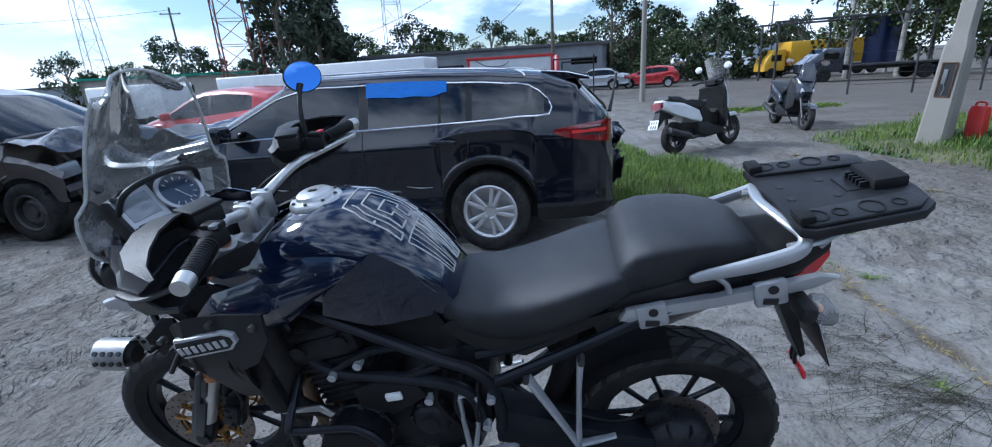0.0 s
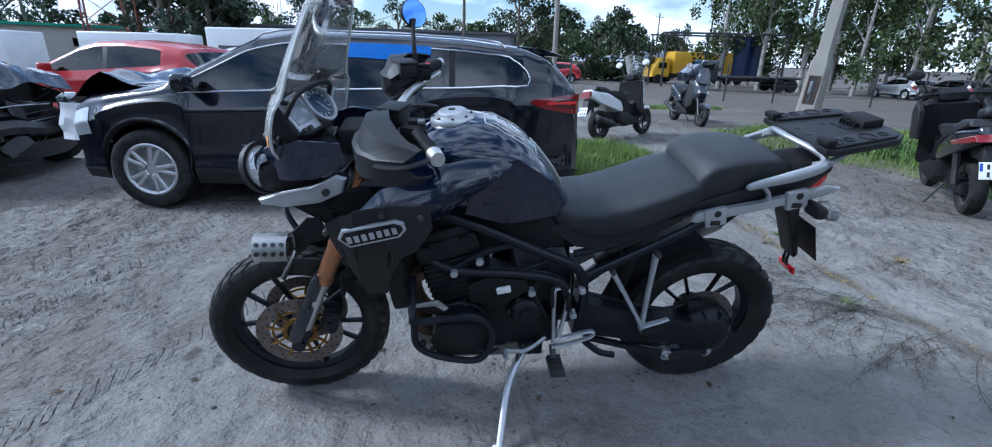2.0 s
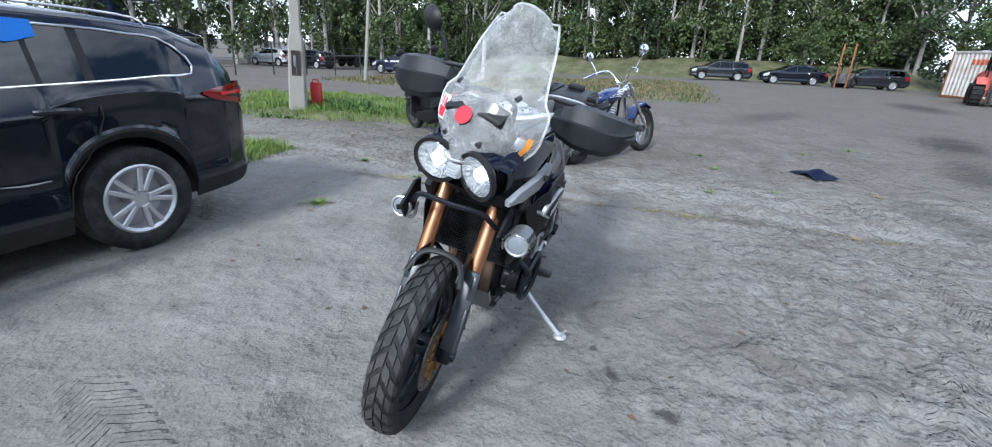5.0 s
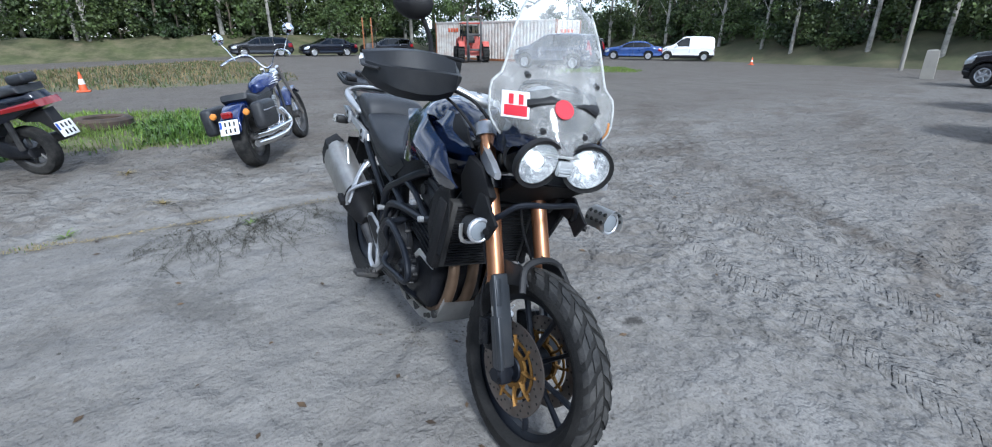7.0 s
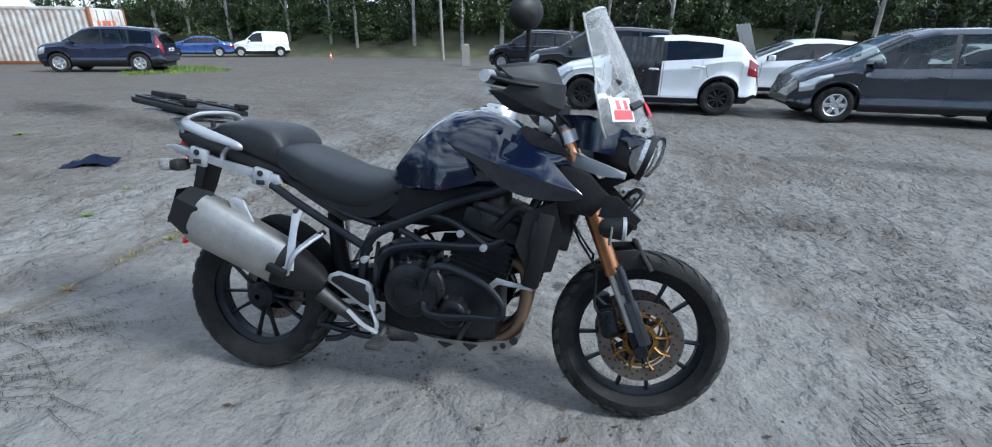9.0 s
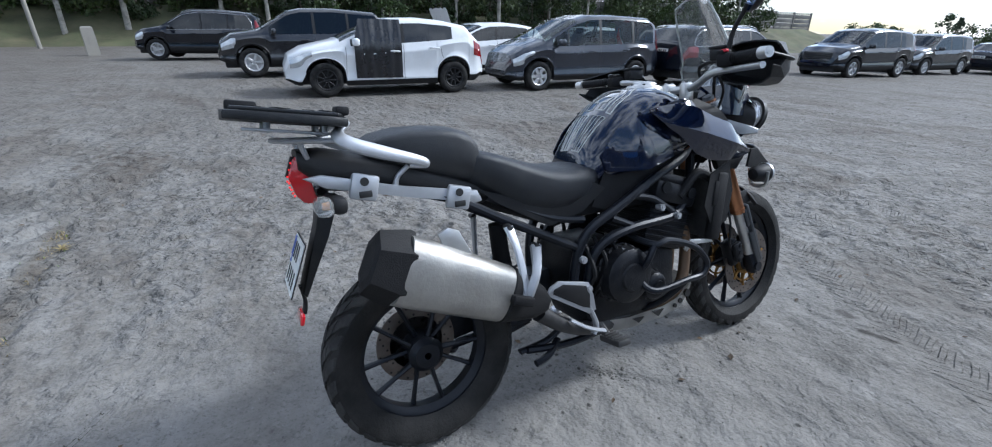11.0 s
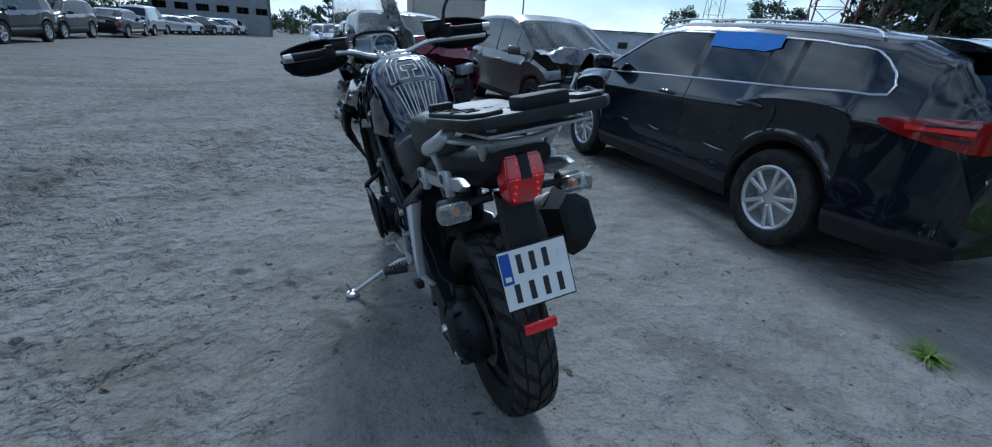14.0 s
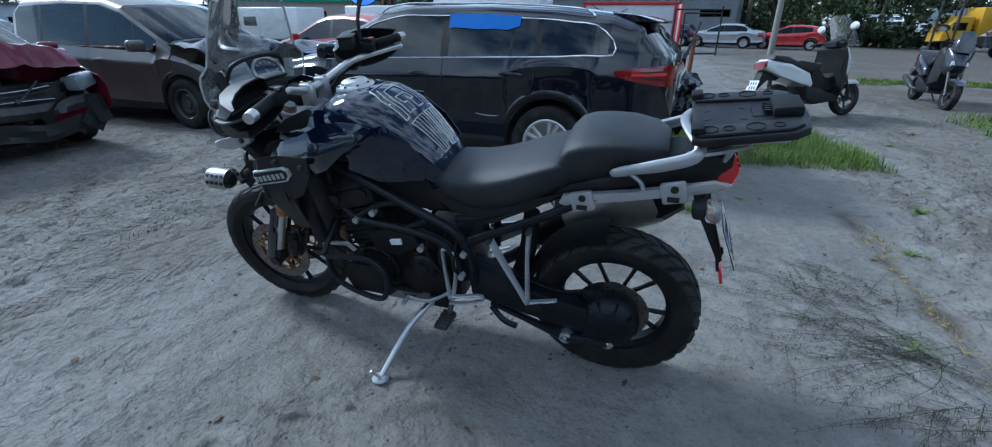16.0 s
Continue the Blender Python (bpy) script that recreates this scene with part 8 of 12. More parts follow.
for s in (-1, 1):
    bm = bmesh.new()
    prism(bm, [(-0.80, 0.893), (-0.74, 0.912), (-0.635, 0.938), (-0.56, 0.985), (-0.53, 0.978), (-0.545, 0.935), (-0.61, 0.900), (-0.72, 0.876), (-0.795, 0.872)], s * 0.174, s * 0.196, 0.006)
    for v in bm.verts:
        v.co.y -= s * 0.14 * max(0, v.co.x + 0.62)
    bs = P("cowl_side", bm, M["brace"], "silver side brace of the cowl", m=HEAD)
    bm = bmesh.new()
    rod(bm, (-0.585, s * 0.188, 0.938), (-0.585, s * 0.200, 0.938), 0.010, seg=12)
    P("brace_bolt", bm, M["ink"], parent=bs)
    P("upper_cowl", shell([(-0.83, 0.985), (-0.78, 1.030), (-0.66, 1.075), (-0.545, 1.075), (-0.53, 1.02), (-0.62, 0.965), (-0.76, 0.945)], lambda x, z: s * (0.176 - 0.5 * max(0, -0.72 - x) - 0.10 * max(0, x + 0.66)), 0.005), M["black_paint"], "glossy black upper cowl", sharp=30, m=HEAD)
    # spot lamp on its bracket: the left one sits in a pierced guard, the right one is bare
    c = Vector((-0.740, -0.255, 0.812)) if s < 0 else Vector((-0.655, 0.205, 0.768))
    bm = bmesh.new()
    lathe(bm, [(0.0, 0.050), (0.022, 0.046), (0.033, 0.030), (0.037, -0.020), (0.039, -0.030), (0.033, -0.033)], 24, Matrix.Translation(c) @ Matrix.Rotation(radians(-90), 4, "Z"))
    sp = P("spot_lamp", bm, M["plastic"], "small round spot lamp in a pierced guard" if s < 0 else "small round black spot lamp")
    bm = bmesh.new()
    lathe(bm, [(0.0, -0.038), (0.020, -0.036), (0.031, -0.032)], 20, Matrix.Translation(c) @ Matrix.Rotation(radians(-90), 4, "Z"))
    P("lens", bm, M["lcd"], "dark grey lens", sp)
    bm = bmesh.new()
    lathe(bm, [(0.031, -0.034), (0.035, -0.037), (0.040, -0.034), (0.040, -0.024)], 24, Matrix.Translation(c) @ Matrix.Rotation(radians(-90), 4, "Z"))
    P("lamp_ring", bm, M["silver"], "bright rim", parent=sp)
    if s < 0:
        bm = bmesh.new()
        rows = [[(c.x + x, c.y + 0.044 * math.cos(a), c.z + 0.046 * math.sin(a)) for a in np.linspace(radians(-30), radians(210), 15)] for x in (-0.050, 0.0, 0.045)]
        skin(bm, rows, cap=False)
        bmesh.ops.solidify(bm, geom=bm.faces[:], thickness=0.003)
        sg = P("lamp_guard", bm, M["alu"], "pierced aluminium lamp guard", sp, sharp=25)
        # black discs stand in for the shaded piercings of the guard
        for i in range(4):
            for a in (8, 42, 138, 172):
                bm = bmesh.new()
                u_ = Vector((0, math.cos(radians(a)), math.sin(radians(a))))
                q_ = Vector((c.x - 0.036 + 0.023 * i, c.y, c.z))
                rod(bm, q_ + u_ * 0.040, q_ + u_ * 0.0485, 0.0065, seg=12)
                P("guard_hole_shade", bm, M["ink"], "black disc painted as the shade in a round hole", sg)
    else:
        bm = bmesh.new()
        tube(bm, [(c.x + 0.01, c.y - 0.042, c.z + 0.02), (c.x + 0.012, c.y - 0.030, c.z - 0.045), (c.x + 0.012, c.y + 0.030, c.z - 0.045), (c.x + 0.01, c.y + 0.042, c.z + 0.01)], 0.007, 6, 0.5, smooth=3)
        P("lamp_cradle", bm, M["alu"], "bare metal lamp cradle", sp)
    bm = bmesh.new()
    prism(bm, [(-0.74, 0.80), (-0.70, 0.83), (-0.66, 0.87), (-0.62, 0.87), (-0.60, 0.80), (-0.65, 0.79), (-0.70, 0.74)], s * 0.175, s * 0.186, 0.002)
    tube(bm, [(-0.70, s * 0.18, 0.78), (-0.72, s * 0.205, 0.775)], 0.010, 8, smooth=0)
    P("lamp_bracket", bm, M["plastic_dark"], parent=sp)
bm = bmesh.new()
tube(bm, [(-0.66, -0.185, 0.79), (-0.70, -0.155, 0.815), (-0.74, -0.11, 0.862), (-0.755, 0.0, 0.866), (-0.74, 0.11, 0.862), (-0.70, 0.155, 0.815), (-0.66, 0.185, 0.79)], 0.0095, 8)
P("lamp_bar", bm, M["frame"], "black bar across the fork")
bm = bmesh.new()
prism(bm, [(-0.80, 0.868), (-0.70, 0.862), (-0.62, 0.83), (-0.60, 0.76), (-0.66, 0.80), (-0.76, 0.845)], -0.12, 0.12, 0.006)
P("lower_beak", bm, M["plastic_dark"], "black lower cowl", m=HEAD)

# screen
def screen_pt(u, v):
    """u across -1..1, v up 0..1."""
    hw = interp([(0, 0.105), (0.08, 0.165), (0.20, 0.210), (0.40, 0.214), (0.48, 0.176), (0.75, 0.148), (0.93, 0.118), (1.0, 0.080)], v)
    x = interp([(0, -0.790), (0.3, -0.738), (0.6, -0.668), (1.0, -0.560)], v)
    z = interp([(0, 1.025), (0.3, 1.165), (0.6, 1.312), (1.0, 1.505)], v)
    return Vector((x + 0.085 * u * u * interp([(0, 1.6), (0.4, 1.2), (1, 0.6)], v), u * hw - 0.012, z - 0.010 * u * u - (0.03 * abs(u) ** 3 if v > 0.95 else 0)))


bm = bmesh.new()
rows = [[screen_pt(u, v) for u in np.linspace(-1, 1, 17)] for v in np.linspace(0, 1, 22)]
skin(bm, rows, cap=False)
scr = P("windscreen", bm, M["screen"], "clear scratched touring windscreen", sharp=60, m=TOP)
bm = bmesh.new()
edge = [screen_pt(-1, v) for v in np.linspace(0, 1, 18)] + [screen_pt(u, 1) for u in np.linspace(-0.9, 0.9, 9)] + [screen_pt(1, v) for v in np.linspace(1, 0, 18)] + [screen_pt(u, 0) for u in np.linspace(0.8, -0.8, 9)]
tube(bm, edge + [edge[0]], 0.0042, 5, smooth=0, caps=False)
# the strong white film paints the bright highlight along the rim
M["edge"] = glass("screen_edge_glint", (0.75, 0.80, 0.80), 1.6, 0.1, 0.9)
P("screen_edge_glint", bm, M["edge"], "screen edge whitened with a painted highlight", scr)


def patch(us, vs, off, material, name, label):
    bm = bmesh.new()
    rows = []
    for v in np.linspace(*vs, 6):
        rows.append([screen_pt(u, v) + Vector((-off, 0, -off * 0.4)) for u in np.linspace(*us, 6)])
    skin(bm, rows, cap=False)
    return P(name, bm, material, label, scr)


patch((0.52, 0.86), (0.20, 0.36), 0.002, M["sticker_white"], "sticker", "white and red square sticker")
patch((0.55, 0.83), (0.215, 0.28), 0.004, M["sticker_red"], "sticker_band", "red band of the sticker")
patch((0.60, 0.66), (0.285, 0.345), 0.004, M["sticker_red"], "sticker_mark", "")
patch((0.72, 0.78), (0.285, 0.345), 0.004, M["sticker_red"], "sticker_mark", "")
patch((-0.93, -0.86), (0.08, 0.26), 0.002, M["orange"], "label", "orange warning label")
bm = bmesh.new()
c0 = screen_pt(0.06, 0.29)
lathe(bm, [(0.0, 0.0), (0.030, 0.0), (0.030, 0.002), (0.0, 0.002)], 28, Matrix.Translation(c0 + Vector((-0.006, 0, -0.002))) @ Matrix.Rotation(radians(-62), 4, "Y") @ Matrix.Rotation(radians(90), 4, "X"))
P("round_sticker", bm, M["sticker_red"], "round red sticker", scr)
for u, v in ((-0.62, 0.46), (0.62, 0.46), (-0.36, 0.14), (0.36, 0.14)):
    bm = bmesh.new()
    c0 = screen_pt(u, v)
    rod(bm, c0 + Vector((-0.006, 0, -0.003)), c0 + Vector((0.012, 0, 0.005)), 0.009, seg=12)
    P("screen_screw", bm, M["steel_dark"], parent=scr)
bm = bmesh.new()
tube(bm, [(-0.70, -0.115, 1.04), (-0.665, -0.118, 1.13), (-0.63, -0.105, 1.205), (-0.625, -0.05, 1.228), (-0.625, 0.05, 1.228), (-0.63, 0.105, 1.205), (-0.665, 0.118, 1.13), (-0.70, 0.115, 1.04)], 0.008, 8)
for s in (-1, 1):
    tube(bm, [(-0.63, s * 0.105, 1.20), (-0.66, s * 0.112, 1.205)], 0.007, 6, smooth=0)
P("screen_frame", bm, M["plastic"], "black hoop behind the screen", m=TOP)
# instruments
IT = Matrix.Translation((-0.04, 0, 0)) @ TOP @ Matrix.Translation((-0.605, 0, 1.160)) @ Matrix.Rotation(radians(52), 4, "Y")     # local z looks back and up at the rider
bm = bmesh.new()
prism(bm, [(-0.055, -0.115), (0.055, -0.115), (0.068, -0.06), (0.072, 0.06), (0.055, 0.118), (-0.045, 0.118), (-0.072, 0.05), (-0.066, -0.06)], -0.065, 0.0, 0.012, axis="z")
ins = P("instrument_panel", bm, M["plastic"], "instrument panel with display and round dial", m=IT, sharp=30)
bm = bmesh.new()
prism(bm, [(-0.045, -0.105), (0.048, -0.105), (0.058, -0.05), (0.060, 0.0), (-0.060, 0.0), (-0.056, -0.05)], -0.002, 0.006, 0.004, axis="z")
P("bezel", bm, M["silver"], "silver bezel", ins)
bm = bmesh.new()
box(bm, -0.004, -0.055, 0.007, 0.070, 0.078, 0.003, 0.002)
P("display", bm, M["lcd"], "grey display", ins)
bm = bmesh.new()
lathe(bm, [(0.062, -0.004), (0.062, 0.014), (0.052, 0.014), (0.050, 0.004)], 30, Matrix.Translation((0, 0.058, 0)) @ Matrix.Rotation(radians(90), 4, "X"), closed=True)
P("dial_ring", bm, M["silver"], "silver dial ring", ins)
bm = bmesh.new()
lathe(bm, [(0.0, 0.005), (0.051, 0.005)], 30, Matrix.Translation((0, 0.058, 0)) @ Matrix.Rotation(radians(90), 4, "X"))
dl = P("dial", bm, M["dial"], "blue-black dial face", ins)
bm = bmesh.new()
for k in range(11):
    a = radians(-40 + 26 * k)
    box(bm, 0.040 * math.cos(a), 0.058 + 0.040 * math.sin(a), 0.0065, 0.010, 0.002, 0.001, rot=Matrix.Rotation(a, 4, "Z"))
box(bm, 0.012, 0.062, 0.008, 0.045, 0.002, 0.001, rot=Matrix.Rotation(0.5, 4, "Z"))
P("dial_marks", bm, M["sticker_white"], parent=dl)
bm = bmesh.new()
for y in (-0.085, -0.058):
    box(bm, 0.050, y, 0.008, 0.014, 0.020, 0.006, 0.002)
P("buttons", bm, M["ink"], parent=ins)
bm = bmesh.new()
box(bm, -0.50, 0, 1.07, 0.13, 0.14, 0.09, 0.02)
tube(bm, [(-0.50, -0.10, 1.02), (-0.46, -0.13, 1.00), (-0.42, -0.08, 0.97)], 0.012, 6)
tube(bm, [(-0.50, 0.10, 1.02), (-0.46, 0.13, 1.00), (-0.42, 0.08, 0.97)], 0.012, 6)
P("loom_box", bm, M["plastic_dark"])
bm = bmesh.new()
rod(bm, (-0.46, 0.0, 1.095), (-0.452, 0.0, 1.115), 0.020, seg=16)
P("ignition_lock", bm, M["steel_dark"])

# ---------------------------------------------------------------- grass, weeds and stones
def blades(name, label, inside, bounds, n, h0, h1, width, material, seed, spread=0.35, clump=0.0, top=False):
    """Thin bent blades of grass scattered over a stretch of the plan, as one mesh."""
    rng = np.random.default_rng(seed)
    verts, faces = [], []
    x0, y0, x1, y1 = bounds
    made = 0
    centres = [(rng.uniform(x0, x1), rng.uniform(y0, y1)) for _ in range(60)] if clump else None
    for _ in range(n * 6):
        if made >= n:
            break
        if centres:
            cx, cy = centres[rng.integers(len(centres))]
            x, y = cx + rng.normal() * clump, cy + rng.normal() * clump
        else:
            x, y = rng.uniform(x0, x1), rng.uniform(y0, y1)
        k = inside(x, y)
        if k <= 0 or rng.random() > k:
            continue
        made += 1
        z = ground_z(x, y) - 0.01
        h = (h0 + (h1 - h0) * rng.random() ** 1.6) * (0.55 + 0.45 * k) * (0.75 + 0.5 * noise.noise((x * 1.7, y * 1.7, seed)))
        h = max(h, 0.02)
        a, b = rng.uniform(0, 2 * math.pi), rng.normal() * spread
        dx, dy = math.cos(a), math.sin(a)
        w = width * (0.6 + 0.8 * rng.random())
        lx, ly = h * b * math.cos(a + 1.3), h * b * math.sin(a + 1.3)
        i = len(verts)
        verts += [(x - dx * w, y - dy * w, z), (x + dx * w, y + dy * w, z), (x + dx * w * 0.75 + lx * 0.35, y + dy * w * 0.75 + ly * 0.35, z + h * 0.6),
                  (x - dx * w * 0.75 + lx * 0.35, y - dy * w * 0.75 + ly * 0.35, z + h * 0.6), (x + lx, y + ly, z + h * (1 - 0.3 * min(1, abs(b))))]
        faces += [(i, i + 1, i + 2, i + 3), (i + 3, i + 2, i + 4)]
    ob = new(name, put_faces(verts, faces, name, material))
    return tagged(ob, label, "grass", kind="stuff")


def poly(pts, soft=0.5):
    """Share of cover inside an outline, thinning towards its rim and in patches."""
    def f(x, y):
        n, ins, best = len(pts), False, 9.0
        for i in range(n):
            (ax, ay), (bx, by) = pts[i], pts[(i + 1) % n]
            if (ay > y) != (by > y) and x < (bx - ax) * (y - ay) / (by - ay) + ax:
                ins = not ins
            ex, ey = bx - ax, by - ay
            t = max(0, min(1, ((x - ax) * ex + (y - ay) * ey) / (ex * ex + ey * ey)))
            best = min(best, math.hypot(x - ax - t * ex, y - ay - t * ey))
        d = best if ins else -best
        d += 0.35 * soft * noise.noise((x * 1.3, y * 1.3, 4.4)) + 0.25 * soft * noise.noise((x * 4.1, y * 4.1, 7.7))
        return max(0.0, min(1.0, d / soft + 0.25))
    return f


M["turf"] = mat("turf_and_soil", (0.085, 0.090, 0.038), 0.95, 0, 0.4, 2.5, 0.7, 25, dirt=(0.20, 0.16, 0.105), dirt_amt=0.95, dirt_scale=2.0)


def turf(label, pts, seed, soft=0.5, step=0.16):
    """Low uneven turf under the blades, which fades into the yard by dipping below it."""
    f = poly(pts, soft)
    xs = np.arange(min(p[0] for p in pts) - 0.6, max(p[0] for p in pts) + 0.6, step)
    ys = np.arange(min(p[1] for p in pts) - 0.6, max(p[1] for p in pts) + 0.6, step)
    vs = [(x, y, ground_z(x, y) - 0.035 + 0.07 * f(x, y) + 0.02 * noise.noise((x * 5, y * 5, seed)) * f(x, y)) for y in ys for x in xs]
    nx = len(xs)
    fs = []
    for j in range(len(ys) - 1):
        for i in range(nx - 1):
            if f((xs[i] + xs[i + 1]) / 2, (ys[j] + ys[j + 1]) / 2) > 0:
                fs.append((j * nx + i, j * nx + i + 1, (j + 1) * nx + i + 1, (j + 1) * nx + i))
    me = put_faces(vs, fs, "turf", M["turf"])
    me.shade_smooth()
    tagged(new("turf", me), label, "ground", kind="structure")
    return f


A1 = [(1.3, 3.4), (3.1, 3.7), (3.0, 4.9), (2.9, 5.5), (2.2, 6.1), (1.9, 8.0), (1.1, 8.2), (0.9, 5.0), (0.95, 3.9)]
fA = turf("green turf behind the black estate car", A1, 3, 0.35)
blades("grass", "fresh green grass tufts behind the black estate car", fA, (0.8, 3.0, 3.4, 8.4), 34000, 0.07, 0.30, 0.0034, M["grass"], 11, 0.5)
B1 = [(5.0, 7.0), (5.35, 5.3), (5.6, 3.6), (5.65, 1.9), (5.5, 0.6), (5.9, -0.2), (9.0, 0.3), (9.9, 3.0), (10.2, 5.9), (10.5, 8.0), (9.2, 10.6), (8.0, 9.0), (6.3, 8.0)]
fB = turf("strip of green turf beside the dirt track", B1, 5, 0.5, 0.2)
blades("grass", "green grass strip round the concrete post", fB, (4.8, -0.4, 10.6, 10.8), 42000, 0.05, 0.26, 0.0050, M["grass"], 12, 0.5)
M["broad_leaf"] = mat("broad_weed_leaf", (0.060, 0.115, 0.018), 0.55, 0, 0.35, 2.0, island=0.5)
blades("weeds", "heap of broad-leaved green weeds on the turf strip", lambda x, y: fB(x, y) * max(0.0, 1.8 * noise.noise((x * 0.8, y * 0.8, 31)) + 0.12), (4.8, -0.4, 8.4, 7.0), 9000, 0.10, 0.36, 0.014, M["broad_leaf"], 19, 0.7)
C1 = [(13.6, -17.5), (15.5, -14.2), (17.2, -15.6), (18.6, -19.0), (17.0, -20.5), (15.0, -19.0)]
fC = turf("grassy island in the dirt yard", C1, 6, 0.7, 0.35)
blades("grass", "short grass on the island in the yard", fC, (13, -21, 19, -13.5), 9000, 0.05, 0.22, 0.011, M["grass"], 13, 0.5)
D1 = [(15.6, -3.0), (15.9, 2.5), (16.4, 9.0), (17.5, 14.0), (30, 16), (31, 6), (36, -2), (30, -4)]
fD = turf("rough grass verge beyond the track", D1, 8, 1.2, 0.5)
blades("grass", "rough grass verge beyond the dirt track", fD, (15, -5, 37, 17), 18000, 0.06, 0.28, 0.018, M["verge_grass"], 14, 0.5)
blades("dry_grass", "dry straw-coloured grass on the verge", fD, (15, -5, 37, 17), 16000, 0.06, 0.35, 0.016, M["verge_dry"], 15, 0.6)
E1 = [(5.2, 12.5), (9.0, 13.2), (10.0, 14.2), (6.0, 13.8)]
fE = turf("grass strip between the tracks", E1, 9, 0.5, 0.3)
blades("grass", "grass strip between the tracks", fE, (4.8, 12, 10.5, 14.6), 6000, 0.05, 0.2, 0.010, M["grass"], 16, 0.5)
# dry roots and grass along the slab's broken edge
blades("dry_grass", "brown dry grass along the broken edge of the slab", lambda x, y: max(0.0, 1 - abs(x - slab_edge(y) - 0.05) / (0.07 + 0.16 * abs(noise.noise((y * 2, 0, 0))))) * max(0.0, 0.25 + 1.6 * noise.noise((y * 1.4, 3, 1))), (2.0, -3.1, 2.6, 2.3), 5000, 0.01, 0.06, 0.0022, M["dry_grass"], 17, 0.9)
blades("grass", "small weeds in the slab joint", lambda x, y: max(0.0, 1 - abs(x - slab_edge(y) - 0.05) / 0.14) * max(0.0, noise.noise((y * 1.9, 8, 1)) * 2.2 - 0.1), (2.0, -3.1, 2.7, 2.3), 900, 0.02, 0.10, 0.003, M["grass"], 18, 0.7)


M["weed_stem"] = mat("dry_weed_stem", (0.034, 0.030, 0.017), 0.85, 0, 0.3, 9, island=0.5)


def weed(x, y, n, length, seed, flat=1.0, leaf=0.004, material="grass", label="small green weed growing in the dirt"):
    """A tuft: bent stems that spread from one root, with a few narrow leaves."""
    rng = np.random.default_rng(seed)
    bm = bmesh.new()
    for k in range(n):
        a = rng.uniform(0, 2 * math.pi)
        ln = length * (0.45 + 0.75 * rng.random())
        up = (0.25 + 0.75 * rng.random()) / flat
        d = Vector((math.cos(a), math.sin(a), 0))
        s = d.cross(Vector((0, 0, 1)))
        rows = []
        for f in (0, 0.35, 0.7, 1.0):
            p = d * ln * (f * 0.35 + 0.65 * f * f) / (1 + 0.6 * up) + Vector((0, 0, ln * up * (f - 0.55 * f * f)))
            w = leaf * (1 - 0.85 * f) * (0.7 + 0.6 * (f < 0.5))
            rows.append([p - s * w, p + s * w])
        skin(bm, rows, cap=False)
    ob = part("weed", bm, M[material], m=pose(x, y, ground_z(x, y) - 0.006))
    return tagged(ob, label, "weed", "weeds in the yard")


def creeper(x, y, n, length, seed, towards=math.pi, fan=1.5):
    """A low weed whose thin stems wander over the ground and fork on the way."""
    rng = np.random.default_rng(seed)
    bm = bmesh.new()

    def stem(p, a, ln, w, z, depth):
        steps = 14 if depth else 2
        rows = []
        bend = rng.normal(0, 0.025)
        for k in range(steps + 1):
            f = k / steps
            s_ = Vector((-math.sin(a), math.cos(a), 0)) * w * (1 - 0.7 * f)
            h = Vector((0, 0, z * (1 - (2 * f - 0.7) ** 2 * 0.5)))
            rows.append([p + h - s_, p + h + s_])
            for side in (-1, 1):
                if depth and rng.random() < 0.55:
                    stem(p.copy(), a + side * rng.uniform(0.5, 1.3), rng.uniform(0.008, 0.028), w * 1.1, z * 0.9, 0)
            if depth > 1 and k > 2 and rng.random() < 0.12:
                stem(p.copy(), a + rng.choice((-1, 1)) * rng.uniform(0.2, 0.5), ln * 0.45, w * 0.8, z * 0.8, 1)
            a += bend + rng.normal(0, 0.05)
            p = p + Vector((math.cos(a), math.sin(a), 0)) * ln / steps
        skin(bm, rows, cap=False)

    for k in range(n):
        a = towards + rng.normal(0, fan * 0.6)
        p0 = Vector((rng.normal(0, 0.07), rng.normal(0, 0.10), 0))
        stem(p0, a, length * (0.35 + 0.75 * rng.random()), 0.0019, 0.006 + 0.02 * rng.random(), 2)
    ob = part("weed", bm, M["weed_stem"], m=pose(x, y, ground_z(x, y) + 0.004))
    return tagged(ob, "spreading weed with long thin brown stems", "weed", "weeds in the yard", "stuff")


edge_rng = np.random.default_rng(77)
for k in range(26):
    y = 0.42 + 1.35 * k / 25
    weed(2.29 + edge_rng.normal(0, 0.025), y + edge_rng.normal(0, 0.02), 26, 0.05 + 0.03 * edge_rng.random(), 60 + k, 1.9, 0.003, "dry_grass", "short dry grass in the slab's broken joint")
weed(1.21, 1.93, 110, 0.17, 21, 1.35, 0.007)
creeper(2.10, 0.42, 30, 0.92, 22, math.pi, 1.0)
weed(2.05, 0.45, 22, 0.16, 23, 1.8, 0.003, "grass", "green weed with long thin stems")
creeper(2.02, 0.78, 18, 0.75, 25, 2.6, 1.3)
creeper(2.16, 0.08, 14, 0.75, 24, 3.6, 1.3)
